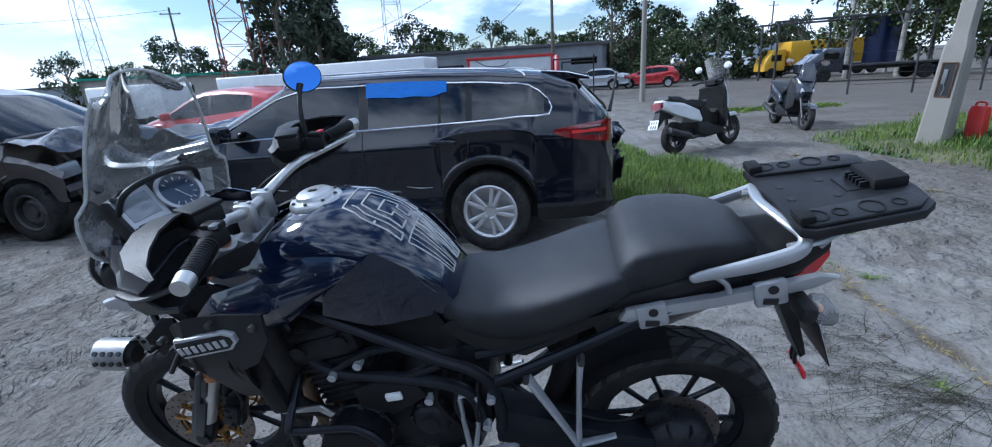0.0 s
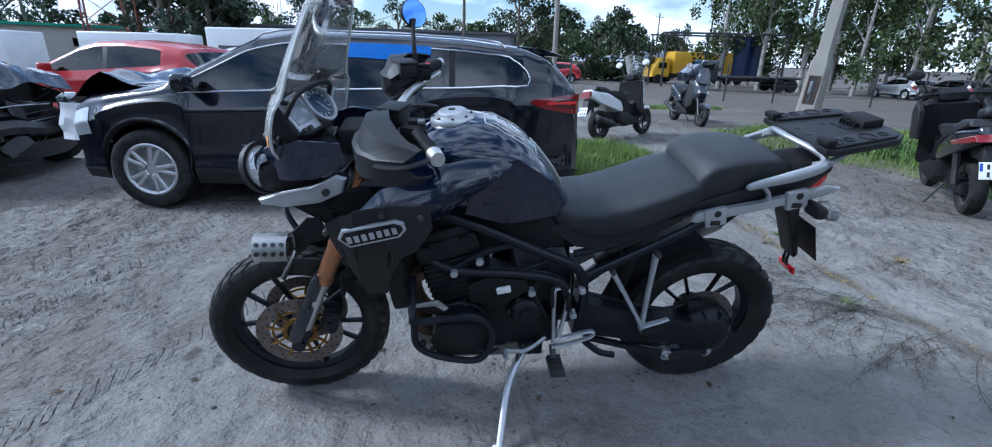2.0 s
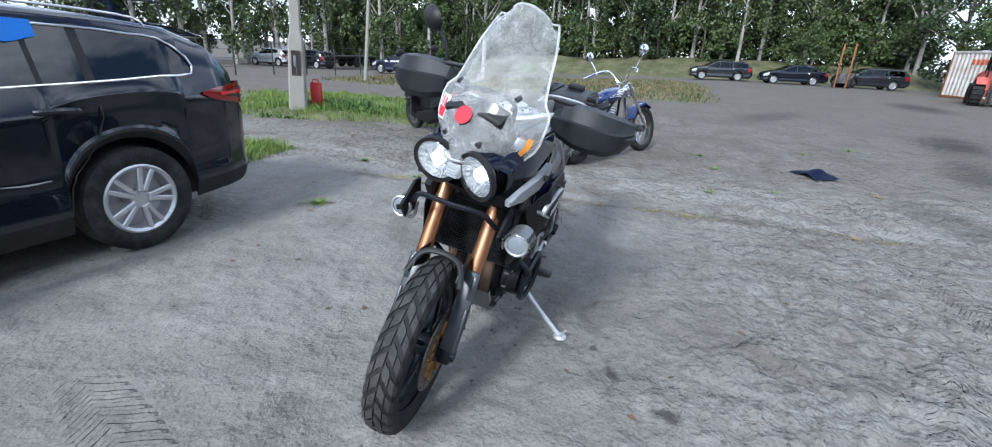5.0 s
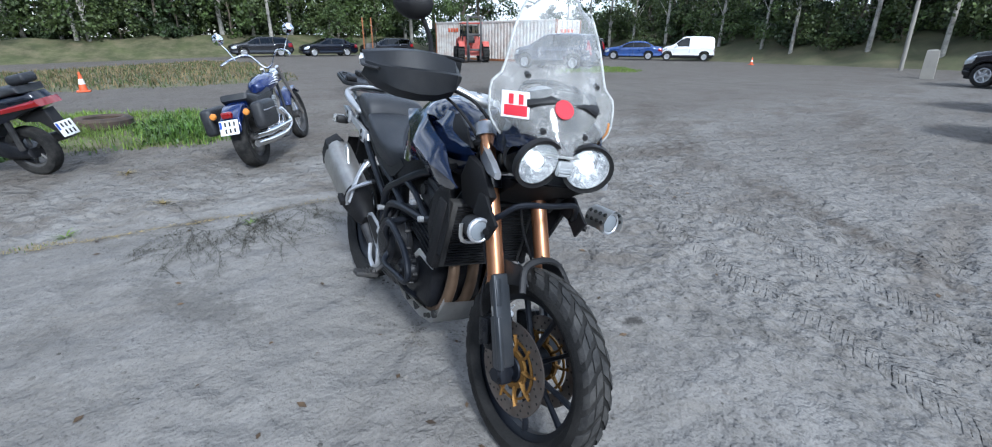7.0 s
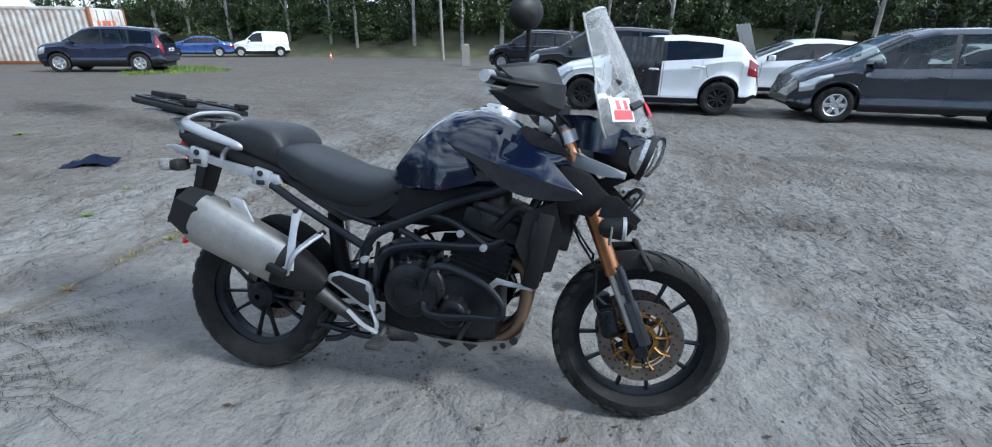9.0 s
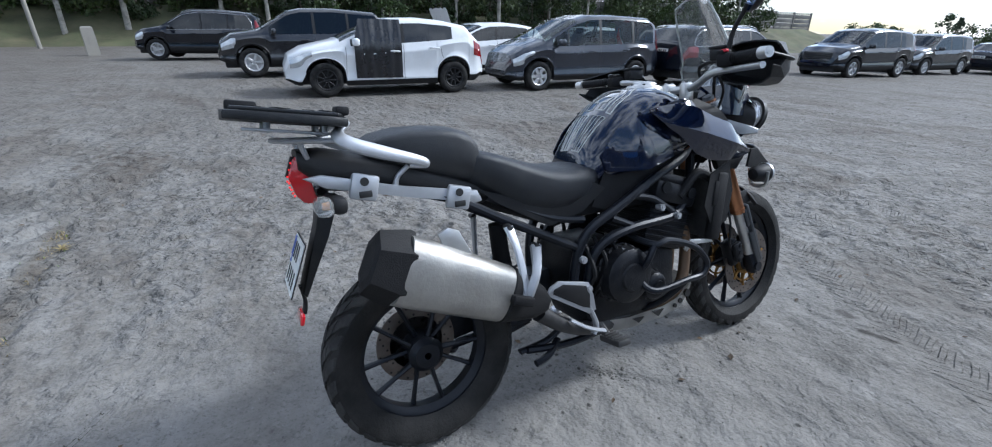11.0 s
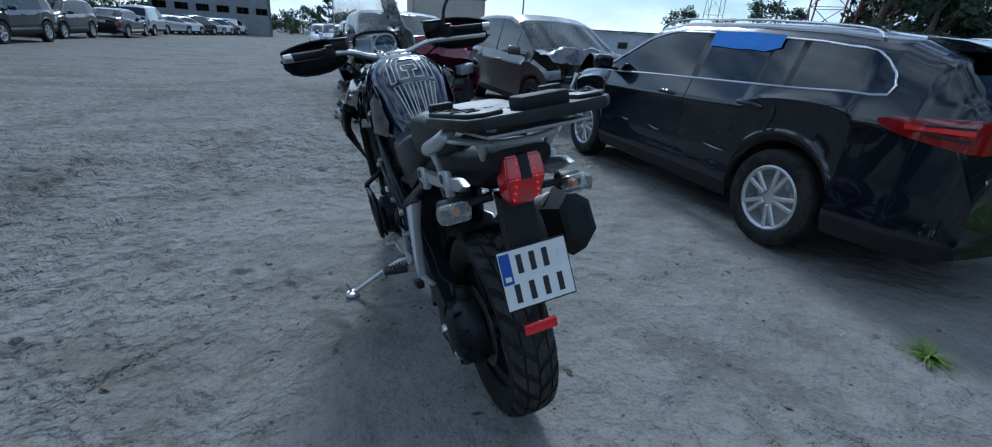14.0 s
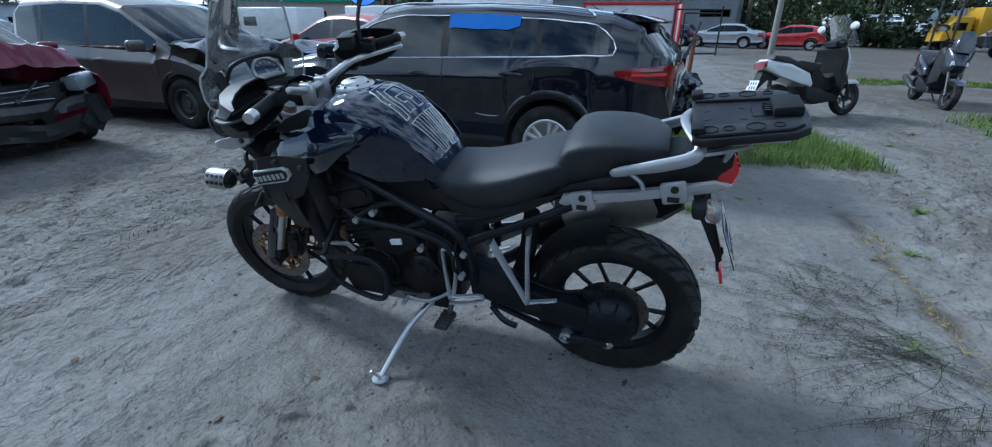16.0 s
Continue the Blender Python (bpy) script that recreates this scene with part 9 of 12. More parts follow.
for k, (x, y, n, ln) in enumerate([(2.24, -0.42, 40, 0.12), (2.28, -1.2, 30, 0.09), (3.3, -1.5, 50, 0.14), (3.0, 1.0, 50, 0.15), (2.5, 1.6, 40, 0.14), (3.6, -2.2, 40, 0.12), (4.3, 1.3, 60, 0.16), (4.9, 0.0, 60, 0.16), (2.9, 2.5, 60, 0.16), (4.4, 3.6, 60, 0.15),
                                       (4.6, -1.7, 60, 0.17), (5.5, -1.6, 60, 0.16), (3.9, -3.3, 50, 0.13), (6.4, -3.2, 70, 0.18), (7.2, -4.1, 70, 0.2), (2.2, -2.5, 34, 0.1), (1.6, 2.35, 30, 0.08), (3.6, 5.0, 50, 0.14), (4.2, 5.9, 50, 0.14)]):
    weed(x, y, n, ln, 30 + k, 1.5, 0.0045, "grass" if k % 3 else "dry_grass")

# stones, crumbs and dead leaves
rng = np.random.default_rng(77)
bm = bmesh.new()
tmpl = [Vector(v) for v in ((1, 0, 0), (0.3, 0.9, 0), (-0.8, 0.6, 0), (-0.9, -0.5, 0), (0.2, -1, 0), (0.1, 0.1, 0.7))]
verts, faces = [], []
for k in range(26000):
    r = 14 * rng.random() ** 1.3
    a = rng.uniform(0, 2 * math.pi)
    x, y = r * math.cos(a), r * math.sin(a)
    if noise.noise((x * 0.9, y * 0.9, 6)) < -0.1 and rng.random() < 0.8:
        continue
    if rng.random() > 0.25 + 0.75 * churned(x, y):
        continue
    s = 0.0025 + 0.011 * rng.random() ** 5 + (0.0012 * r if rng.random() < 0.25 else 0)
    z = ground_z(x, y) - 0.001
    c, sn = math.cos(a * 9), math.sin(a * 9)
    i = len(verts)
    verts += [(x + s * (v.x * c - v.y * sn) * (0.7 + 0.6 * rng.random()), y + s * (v.x * sn + v.y * c), z + s * v.z * (0.6 + 0.6 * rng.random())) for v in tmpl]
    faces += [(i + j, i + (j + 1) % 5, i + 5) for j in range(5)]
M["stone"] = mat("gravel_stone", (0.12, 0.112, 0.10), 0.9, 0, 0.25, 30, island=0.5)
tagged(new("gravel", put_faces(verts, faces, "gravel", M["stone"])), "loose grit and small stones on the yard", "gravel", kind="stuff")
verts, faces = [], []
for k in range(420):
    r = 11 * rng.random() ** 0.8
    a = rng.uniform(0, 2 * math.pi)
    x, y = r * math.cos(a), r * math.sin(a)
    s = 0.010 + 0.018 * rng.random()
    b = rng.uniform(0, 6.28)
    z = ground_z(x, y) + 0.004
    i = len(verts)
    verts += [(x + s * math.cos(b), y + s * math.sin(b), z), (x + 0.5 * s * math.cos(b + 1.5), y + 0.5 * s * math.sin(b + 1.5), z + 0.006), (x - s * math.cos(b), y - s * math.sin(b), z + 0.004), (x + 0.5 * s * math.cos(b - 1.5), y + 0.5 * s * math.sin(b - 1.5), z + 0.002)]
    faces.append((i, i + 1, i + 2, i + 3))
cv, cf = [], []
for k in range(5200):
    r = 0.7 + 9.5 * rng.random() ** 1.2
    a = rng.uniform(0, 2 * math.pi)
    x, y = r * math.cos(a), r * math.sin(a)
    if rng.random() > (churned(x, y) - 0.2) * (0.4 + 0.9 * max(0.0, noise.noise((x * 1.4, y * 1.4, 17)) + 0.2)):
        continue
    s = 0.006 + 0.018 * rng.random() ** 3
    z = ground_z(x, y) + clods(x, y) - 0.3 * s
    b = rng.uniform(0, 6.28)
    i = len(cv)
    for j in range(6):
        q = s * (0.7 + 0.6 * rng.random())
        cv.append((x + 1.3 * q * math.cos(b + j * 1.047), y + q * math.sin(b + j * 1.047), z))
    for j in range(3):
        q = s * (0.35 + 0.35 * rng.random())
        cv.append((x + 1.3 * q * math.cos(b + j * 2.094), y + q * math.sin(b + j * 2.094), z + s * (0.35 + 0.35 * rng.random())))
    cf += [(i + 6, i + 7, i + 8)]
    for j in range(3):
        p0, p1, p2, t0, t1 = i + 2 * j, i + 2 * j + 1, i + (2 * j + 2) % 6, i + 6 + j, i + 6 + (j + 1) % 3
        cf += [(p0, p1, t0), (p1, t1, t0), (p1, p2, t1)]
M["clod"] = mat("dry_dust_clod", (0.14, 0.13, 0.117), 0.95, 0, 0.2, 30, 0.4, 120, island=0.25)
tagged(new("dust_clods", put_faces(cv, cf, "dust_clods", M["clod"])), "dry clods of dust and broken crust", "clods", kind="stuff")
M["dead_leaf"] = mat("dead_leaf", (0.085, 0.055, 0.030), 0.85, 0, 0.3, 40, island=0.5)
tagged(new("dead_leaves", put_faces(verts, faces, "dead_leaves", M["dead_leaf"])), "dry brown leaves and scraps scattered on the yard", "leaves", kind="stuff")

# ---------------------------------------------------------------- concrete post and extinguisher
post = thing("concrete_post", pose(6.2, 6.05, ground_z(6.2, 6.05) - 0.05, 2.5, 3.0, 34), "weathered tapering concrete lamp post with an open hatch", "post")
bm = bmesh.new()
rows = []
for z, w in ((0, 0.178), (0.15, 0.170), (1.25, 0.146), (1.42, 0.142), (1.55, 0.105), (1.7, 0.098), (9.0, 0.062)):
    c = 0.22 * w
    rows.append([(w, -w + c, z), (w, w - c, z), (w - c, w, z), (-w + c, w, z), (-w, w - c, z), (-w, -w + c, z), (-w + c, -w, z), (w - c, -w, z)])
skin(bm, rows, close=True)
part("shaft", bm, M["concrete"], post, sharp=20)
bm = bmesh.new()
for u in (-0.078, 0.078):
    box(bm, -0.156, u, 0.98, 0.03, 0.018, 0.46, 0.004)
for v in (0.755, 1.205):
    box(bm, -0.156, 0, v, 0.03, 0.17, 0.018, 0.004)
hf = part("hatch_frame", bm, mat("rusty_frame", (0.10, 0.055, 0.032), 0.85, 0.3, 0.4, 20), post, "rusty hatch frame")
# a black slab takes the place of the shaded hollow in the shaft
bm = bmesh.new()
box(bm, -0.157, 0, 0.98, 0.012, 0.14, 0.44)
hi = part("hatch_shade", bm, M["ink"], hf, "black slab painted as the shade inside the hatch")
bm = bmesh.new()
box(bm, -0.165, 0.02, 1.02, 0.02, 0.05, 0.20, 0.006)
tube(bm, [(-0.165, 0.02, 0.93), (-0.167, -0.01, 0.86), (-0.165, 0.01, 0.78)], 0.007, 6)
part("fuse_strip", bm, M["grey_plastic"], hf, "grey fuse strip")
ex = thing("extinguisher_stand", pose(6.72, 5.95, ground_z(6.72, 5.95) + 0.02, 0, 0, 15), "red plastic extinguisher stand in the grass", "stand")
M["red_plastic"] = mat("faded_red_plastic", (0.50, 0.022, 0.016), 0.45, 0, 0.12, 5, dirt=DUST, dirt_amt=0.15)
bm = bmesh.new()
prism(bm, [(-0.14, 0.0), (0.22, 0.0), (0.22, 0.05), (0.18, 0.09), (-0.10, 0.10), (-0.14, 0.06)], -0.13, 0.13, 0.02)
part("base", bm, M["red_plastic"], ex)
bm = bmesh.new()
prism(bm, [(-0.13, 0.08), (0.02, 0.09), (0.005, 0.48), (-0.025, 0.54), (-0.10, 0.54), (-0.13, 0.46)], -0.11, 0.11, 0.03)
bk = part("back", bm, M["red_plastic"], ex)
bm = bmesh.new()
tube(bm, [(-0.06, -0.06, 0.53), (-0.06, -0.055, 0.585), (-0.06, 0.055, 0.585), (-0.06, 0.06, 0.53)], 0.014, 8)
part("handle", bm, M["red_plastic"], bk)

# ---------------------------------------------------------------- scooters and the chopper
def wheel_two(root, x, z, R, w, rim, style="cast"):
    bm = bmesh.new()
    lathe(bm, [(rim + 0.004, -w * 0.36), (rim + 0.012, -w * 0.45), (R - 0.04, -w * 0.5), (R - 0.016, -w * 0.42), (R - 0.002, -w * 0.2), (R, 0), (R - 0.002, w * 0.2), (R - 0.016, w * 0.42), (R - 0.04, w * 0.5), (rim + 0.012, w * 0.45), (rim + 0.004, w * 0.36)], 32)
    wh = part("wheel", bm, M["tyre"], root, "dusty black tyre", m=Matrix.Translation((x, 0, z)))
    bm = bmesh.new()
    lathe(bm, [(rim + 0.008, -w * 0.34), (rim - 0.012, -w * 0.26), (rim - 0.02, 0), (rim - 0.012, w * 0.26), (rim + 0.008, w * 0.34)], 32)
    lathe(bm, [(0.01, -0.05), (0.05, -0.05), (0.055, 0.05), (0.01, 0.05)], 16, closed=True)
    rimo = part("rim", bm, M["steel_dark"], wh)
    n = 30 if style == "wire" else 5
    for k in range(n):
        a = 2 * math.pi * k / n
        b = a + (0.25 if style == "wire" else 0.1) * (1 if k % 2 else -1)
        bm = bmesh.new()
        sd_ = 0.03 * (1 if k % 2 else -1) if style == "wire" else 0
        tube(bm, [(0.045 * math.cos(a), sd_, 0.045 * math.sin(a)), ((rim - 0.01) * math.cos(b), 0, (rim - 0.01) * math.sin(b))], 0.003 if style == "wire" else 0.016, 5, smooth=0)
        part("spoke", bm, M["chrome"] if style == "wire" else M["steel_dark"], rimo)
    return wh


def plate_two(root, x, z, lean=20, w=0.19, h=0.15):
    bm = bmesh.new()
    T = Matrix.Translation((x, 0, z)) @ Matrix.Rotation(radians(-90), 4, "Z") @ Matrix.Rotation(radians(90 - lean), 4, "X")
    box(bm, 0, 0, 0, w, h, 0.004, 0.001)
    pl = part("number_plate", bm, M["plate"], root, "white plate with dark bars", m=T)
    for r in (-1, 1):
        for k in range(3):
            bm = bmesh.new()
            box(bm, (k - 1) * 0.045 + 0.01, r * 0.034, 0.003, 0.018, 0.044, 0.003)
            part("bar", bm, M["ink"], pl)
    bm = bmesh.new()
    box(bm, -w / 2 + 0.014, 0.03, 0.003, 0.022, 0.07, 0.003)
    part("band", bm, M["plate_blue"], pl)


def shellp(root, name, outline, w0, w1, material, label="", bevel=0.03, taper=None):
    """A moulded body panel: side outline (x, z) with a rounded cross width; taper(x, z) narrows it."""
    bm = bmesh.new()
    prism(bm, outline, -w0, w0)
    if bevel:
        es = list({e for f in bm.faces if abs(f.normal.y) > 0.5 or len(f.verts) > 4 for e in f.edges})
        bmesh.ops.bevel(bm, geom=es, offset=bevel * 1.5, segments=4, affect="EDGES", profile=0.5, clamp_overlap=True)
    if taper:
        for v in bm.verts:
            v.co.y *= taper(v.co.x, v.co.z)
    return part(name, bm, material, root, label, sharp=40)


def scooter(label, x, y, heading, paint, second, lean=8, screen=False, case=False, big=False, steer=0, band=False):
    """A scooter: x forward from the rear axle, 1.42 m wheelbase."""
    wb = 1.45 if big else 1.33
    root = thing("scooter", pose(x, y, ground_z(x, y), 0, 0, heading) @ Matrix.Rotation(radians(-lean), 4, "X"), label, "scooter", "scooters in the yard")
    R = 0.255
    wheel_two(root, 0, R, R, 0.13, 0.155)
    wheel_two(root, wb, R + 0.01, R + 0.01, 0.11, 0.165)
    nar = lambda xx, zz: 1 - 0.55 * max(0, min(1, (-xx - 0.05) / 0.35))
    shellp(root, "tail_cowl", [(-0.36, 0.80), (-0.30, 0.86), (0.05, 0.80), (0.42, 0.66), (0.50, 0.50), (0.44, 0.42), (0.22, 0.52), (-0.10, 0.62), (-0.33, 0.72)], 0.185, 0, paint, "painted tail cowl", 0.04, nar)
    shellp(root, "seat", [(-0.26, 0.86), (-0.24, 0.92), (0.0, 0.90), (0.16, 0.84), (0.22, 0.80), (0.50, 0.76), (0.62, 0.80), (0.64, 0.74), (0.44, 0.66), (0.05, 0.79)], 0.155, 0, M["seat"], "black seat", 0.035)
    shellp(root, "lower_body", [(0.35, 0.50), (0.55, 0.40), (0.95, 0.36), (1.0, 0.24), (0.55, 0.20), (0.34, 0.30)], 0.19, 0, second, "dark footboard and lower body", 0.03)
    shellp(root, "centre_tunnel", [(0.50, 0.42), (0.52, 0.74), (0.62, 0.74), (0.76, 0.52), (0.96, 0.66), (0.98, 0.36)], 0.11, 0, second, "", 0.03)
    shellp(root, "leg_shield", [(0.92, 0.34), (0.94, 0.72), (0.88, 0.98), (0.98, 1.02), (1.10, 0.90), (1.16, 0.68), (1.06, 0.46), (1.04, 0.32)], 0.24, 0, second, "leg shield", 0.05, lambda xx, zz: 1 - 0.45 * max(0, min(1, (xx - 0.96) / 0.2)))
    shellp(root, "front_fairing", [(1.00, 0.60), (0.96, 1.00), (1.06, 1.02), (1.20, 0.90), (1.30, 0.74), (1.22, 0.62), (1.14, 0.56)], 0.19, 0, paint, "painted front fairing", 0.05, lambda xx, zz: 1 - 0.6 * max(0, min(1, (xx - 1.05) / 0.25)))
    for s in (-1, 1):
        bm = bmesh.new()
        prism(bm, [(1.14, 0.78), (1.24, 0.80), (1.285, 0.74), (1.20, 0.70)], s * 0.045, s * 0.115, 0.012)
        part("headlamp", bm, M["clear_lens"], root)
        bm = bmesh.new()
        rod(bm, (1.20, s * 0.075, 0.62), (wb, s * 0.075, R), 0.022, seg=10)
        part("fork_leg", bm, M["steel_dark"], root)
    shellp(root, "mudguard", [(wb - 0.24, 0.42), (wb - 0.12, 0.53), (wb + 0.10, 0.54), (wb + 0.24, 0.45), (wb + 0.10, 0.50), (wb - 0.10, 0.49)], 0.075, 0, paint, "", 0.01)
    shellp(root, "engine", [(-0.06, 0.20), (-0.05, 0.30), (0.18, 0.36), (0.42, 0.38), (0.46, 0.26), (0.20, 0.18)], 0.11, 0, M["engine"], "dusty engine and belt case", 0.03)
    bm = bmesh.new()
    tube(bm, [(0.42, -0.14, 0.24), (0.24, -0.16, 0.24), (0.12, -0.17, 0.28), (-0.30, -0.18, 0.40)], [0.02, 0.03, 0.055, 0.05], 12)
    part("silencer", bm, M["steel_dark"], root)
    bm = bmesh.new()
    tube(bm, [(-0.02, 0.13, 0.30), (0.0, 0.14, 0.60)], 0.028, 8, smooth=0)
    part("shock_absorber", bm, M["steel_dark"], root)
    shellp(root, "rear_mudguard", [(-0.34, 0.70), (-0.42, 0.48), (-0.44, 0.42), (-0.40, 0.44), (-0.26, 0.58), (-0.10, 0.56), (0.0, 0.62)], 0.06, 0, M["plastic"], "", 0.008)
    plate_two(root, -0.445, 0.50)
    bm = bmesh.new()
    if band:
        prism(bm, [(-0.40, 0.74), (-0.36, 0.80), (0.05, 0.70), (-0.05, 0.67)], -0.20, 0.20, 0.02)
        for v in bm.verts:
            v.co.y *= 1 - 0.35 * max(0, min(1, (-v.co.x - 0.05) / 0.35))
    else:
        prism(bm, [(-0.385, 0.72), (-0.37, 0.82), (-0.28, 0.85), (-0.25, 0.78)], -0.10, 0.10, 0.02)
    part("tail_light", bm, M["red_lens"], root, "red rear light")
    S = Matrix.Translation((1.0, 0, 0)) @ Matrix.Rotation(radians(steer), 4, "Z") @ Matrix.Translation((-1.0, 0, 0))
    bm = bmesh.new()
    tube(bm, [(0.86, -0.34, 1.06), (0.92, -0.20, 1.08), (1.0, 0, 1.05), (0.92, 0.20, 1.08), (0.86, 0.34, 1.06)], 0.016, 8)
    hb = part("handlebar", bm, M["plastic_dark"], root, m=S)
    shell_top = bmesh.new()
    prism(shell_top, [(0.90, 1.02), (0.90, 1.09), (1.02, 1.14), (1.10, 1.06), (1.06, 0.98)], -0.13, 0.13, 0.03)
    part("bar_cover", shell_top, second, root, m=S)
    for s in (-1, 1):
        bm = bmesh.new()
        tube(bm, [(0.885, s * 0.28, 1.07), (0.855, s * 0.37, 1.055)], 0.020, 10, smooth=0)
        part("grip", bm, M["plastic_dark"], hb)
        bm = bmesh.new()
        tube(bm, [(0.98, s * 0.20, 1.08), (0.99, s * 0.26, 1.18), (0.97, s * 0.32, 1.26)], 0.008, 6)
        mr_ = part("mirror", bm, M["plastic"], hb)
        bm = bmesh.new()
        lathe(bm, [(0.0, 0.03), (0.05, 0.024), (0.075, 0.0), (0.072, -0.006)], 18, Matrix.Translation((0.97, s * 0.35, 1.29)) @ Matrix.Rotation(radians(90), 4, "Z") @ Matrix.Diagonal((1.2, 1, 0.75, 1)))
        part("mirror_shell", bm, paint if screen else M["plastic"], mr_)
        bm = bmesh.new()
        lathe(bm, [(0.0, -0.004), (0.070, -0.004)], 18, Matrix.Translation((0.97, s * 0.35, 1.29)) @ Matrix.Rotation(radians(90), 4, "Z") @ Matrix.Diagonal((1.2, 1, 0.75, 1)))
        part("mirror_glass", bm, M["mirror"], mr_)
    if screen:
        bm = bmesh.new()
        skin(bm, [[(1.12 - 0.20 * v + 0.06 * u * u, u * (0.22 - 0.05 * v * v), 1.02 + 0.44 * v - 0.05 * u * u * (v > 0.8)) for u in np.linspace(-1, 1, 11)] for v in np.linspace(0, 1, 8)], cap=False)
        part("windscreen", bm, M["screen"], root, "tall smoky windscreen")
    if big:
        shellp(root, "visor", [(0.98, 1.00), (1.00, 1.22), (1.06, 1.28), (1.14, 1.10), (1.20, 0.94)], 0.15, 0, M["car_slate"], "dark tinted visor", 0.04, lambda xx, zz: 1 - 0.35 * max(0, zz - 1.0) / 0.28)
    if case:
        bm = bmesh.new()
        box(bm, -0.20, 0, 0.97, 0.20, 0.17, 0.09, 0.035, Matrix.Rotation(radians(12), 4, "Y"), 3)
        tube(bm, [(-0.18, -0.05, 0.84), (-0.19, -0.05, 0.94)], 0.012, 6, smooth=0)
        tube(bm, [(-0.18, 0.05, 0.84), (-0.19, 0.05, 0.94)], 0.012, 6, smooth=0)
        part("backrest", bm, M["seat"], root, "padded passenger backrest")
        for s in (-1, 1):
            shellp(root, "knee_shield", [(0.80, 0.62), (0.78, 0.92), (0.92, 1.02), (1.06, 0.90), (1.02, 0.60)], 0.03, 0, M["plastic"], "black wind shield beside the knee", 0.015).location.y = s * 0.27
    bm = bmesh.new()
    tube(bm, [(0.30, 0.12, 0.24), (0.32, 0.22, 0.08), (0.33, 0.25, 0.0 + 0.03)], 0.012, 8)
    part("side_stand", bm, M["steel_dark"], root)
    return root


scooter("white and black scooter with a tall windscreen", 2.62, 6.45, 33, M["car_white"], M["plastic"], 6, screen=True, steer=-14)
scooter("dark grey maxi scooter facing the yard", 5.75, 9.85, -95, M["car_slate"], M["plastic"], 6, big=True, steer=8)
scooter("black scooter with a red light band and backrest", 4.75, 2.0, 54, M["car_black"], M["plastic_dark"], 7, case=True, band=True, steer=10)

# chopper
ch = thing("chopper_motorcycle", pose(4.0, 0.07, ground_z(4.0, 0.07), 0, 0, -29) @ Matrix.Rotation(radians(-9), 4, "X"), "blue chopper with white flames, chrome and studded saddlebags", "motorcycle")
wheel_two(ch, 0, 0.32, 0.32, 0.16, 0.20)
wheel_two(ch, 1.66, 0.34, 0.34, 0.11, 0.25, "wire")
M["chop_blue"] = mat("metallic_blue_paint", (0.006, 0.018, 0.095), 0.2, 0.2, 0.2, 4, coat=1.0)
bm = bmesh.new()
skin(bm, [[(px, y, z) for px, y, z in ring] for ring in [[(x, w * math.cos(a), zc + (zh if math.sin(a) > 0 else zl) * math.sin(a)) for a in np.linspace(0, 2 * math.pi, 20, endpoint=False)] for x, w, zc, zh, zl in
          ((0.52, 0.05, 0.80, 0.05, 0.05), (0.60, 0.11, 0.80, 0.09, 0.08), (0.78, 0.16, 0.83, 0.11, 0.10), (0.95, 0.15, 0.86, 0.10, 0.10), (1.08, 0.09, 0.87, 0.07, 0.07), (1.14, 0.04, 0.87, 0.04, 0.04))]], close=True)
tk = part("tank", bm, M["chop_blue"], ch, "blue teardrop tank", sharp=60)
for s in (-1, 1):
    for k in range(4):
        bm = bmesh.new()
        x0_ = 1.04 - 0.05 * k
        pts = [(x0_, 0.90 - 0.025 * k), (x0_ - 0.10, 0.915 - 0.03 * k), (x0_ - 0.24, 0.89 - 0.025 * k)]
        tube(bm, [(x, s * (0.155 - 0.03 * abs(x - 0.85) / 0.2 - 0.25 * max(0, z - 0.86)), z) for x, z in pts], [0.012, 0.016, 0.002], 6, 0.5)
        part("flame", bm, M["sticker_white"], tk, "white painted flame")
shellp(ch, "seat", [(-0.10, 0.74), (-0.08, 0.80), (0.18, 0.76), (0.28, 0.70), (0.52, 0.72), (0.60, 0.80), (0.62, 0.70), (0.30, 0.60), (0.0, 0.66)], 0.15, 0, M["seat"], "stepped black seat", 0.035)
shellp(ch, "rear_mudguard", [(-0.36, 0.44), (-0.34, 0.58), (-0.20, 0.69), (0.0, 0.73), (0.22, 0.68), (0.20, 0.64), (0.0, 0.68), (-0.18, 0.64), (-0.31, 0.54)], 0.10, 0, M["chop_blue"], "blue rear mudguard", 0.01)
shellp(ch, "front_mudguard", [(1.34, 0.50), (1.45, 0.66), (1.66, 0.73), (1.88, 0.64), (1.84, 0.62), (1.66, 0.70), (1.48, 0.63), (1.37, 0.49)], 0.075, 0, M["chop_blue"], "blue front mudguard", 0.008)
bm = bmesh.new()
for s in (-1, 1):
    tube(bm, [(0, s * 0.10, 0.32), (0.5, s * 0.10, 0.36), (0.62, s * 0.09, 0.62), (1.10, s * 0.04, 0.90)], 0.018, 8)
    tube(bm, [(0.50, s * 0.10, 0.22), (1.0, s * 0.10, 0.22), (1.16, s * 0.04, 0.80)], 0.018, 8)
part("frame", bm, M["frame"], ch)
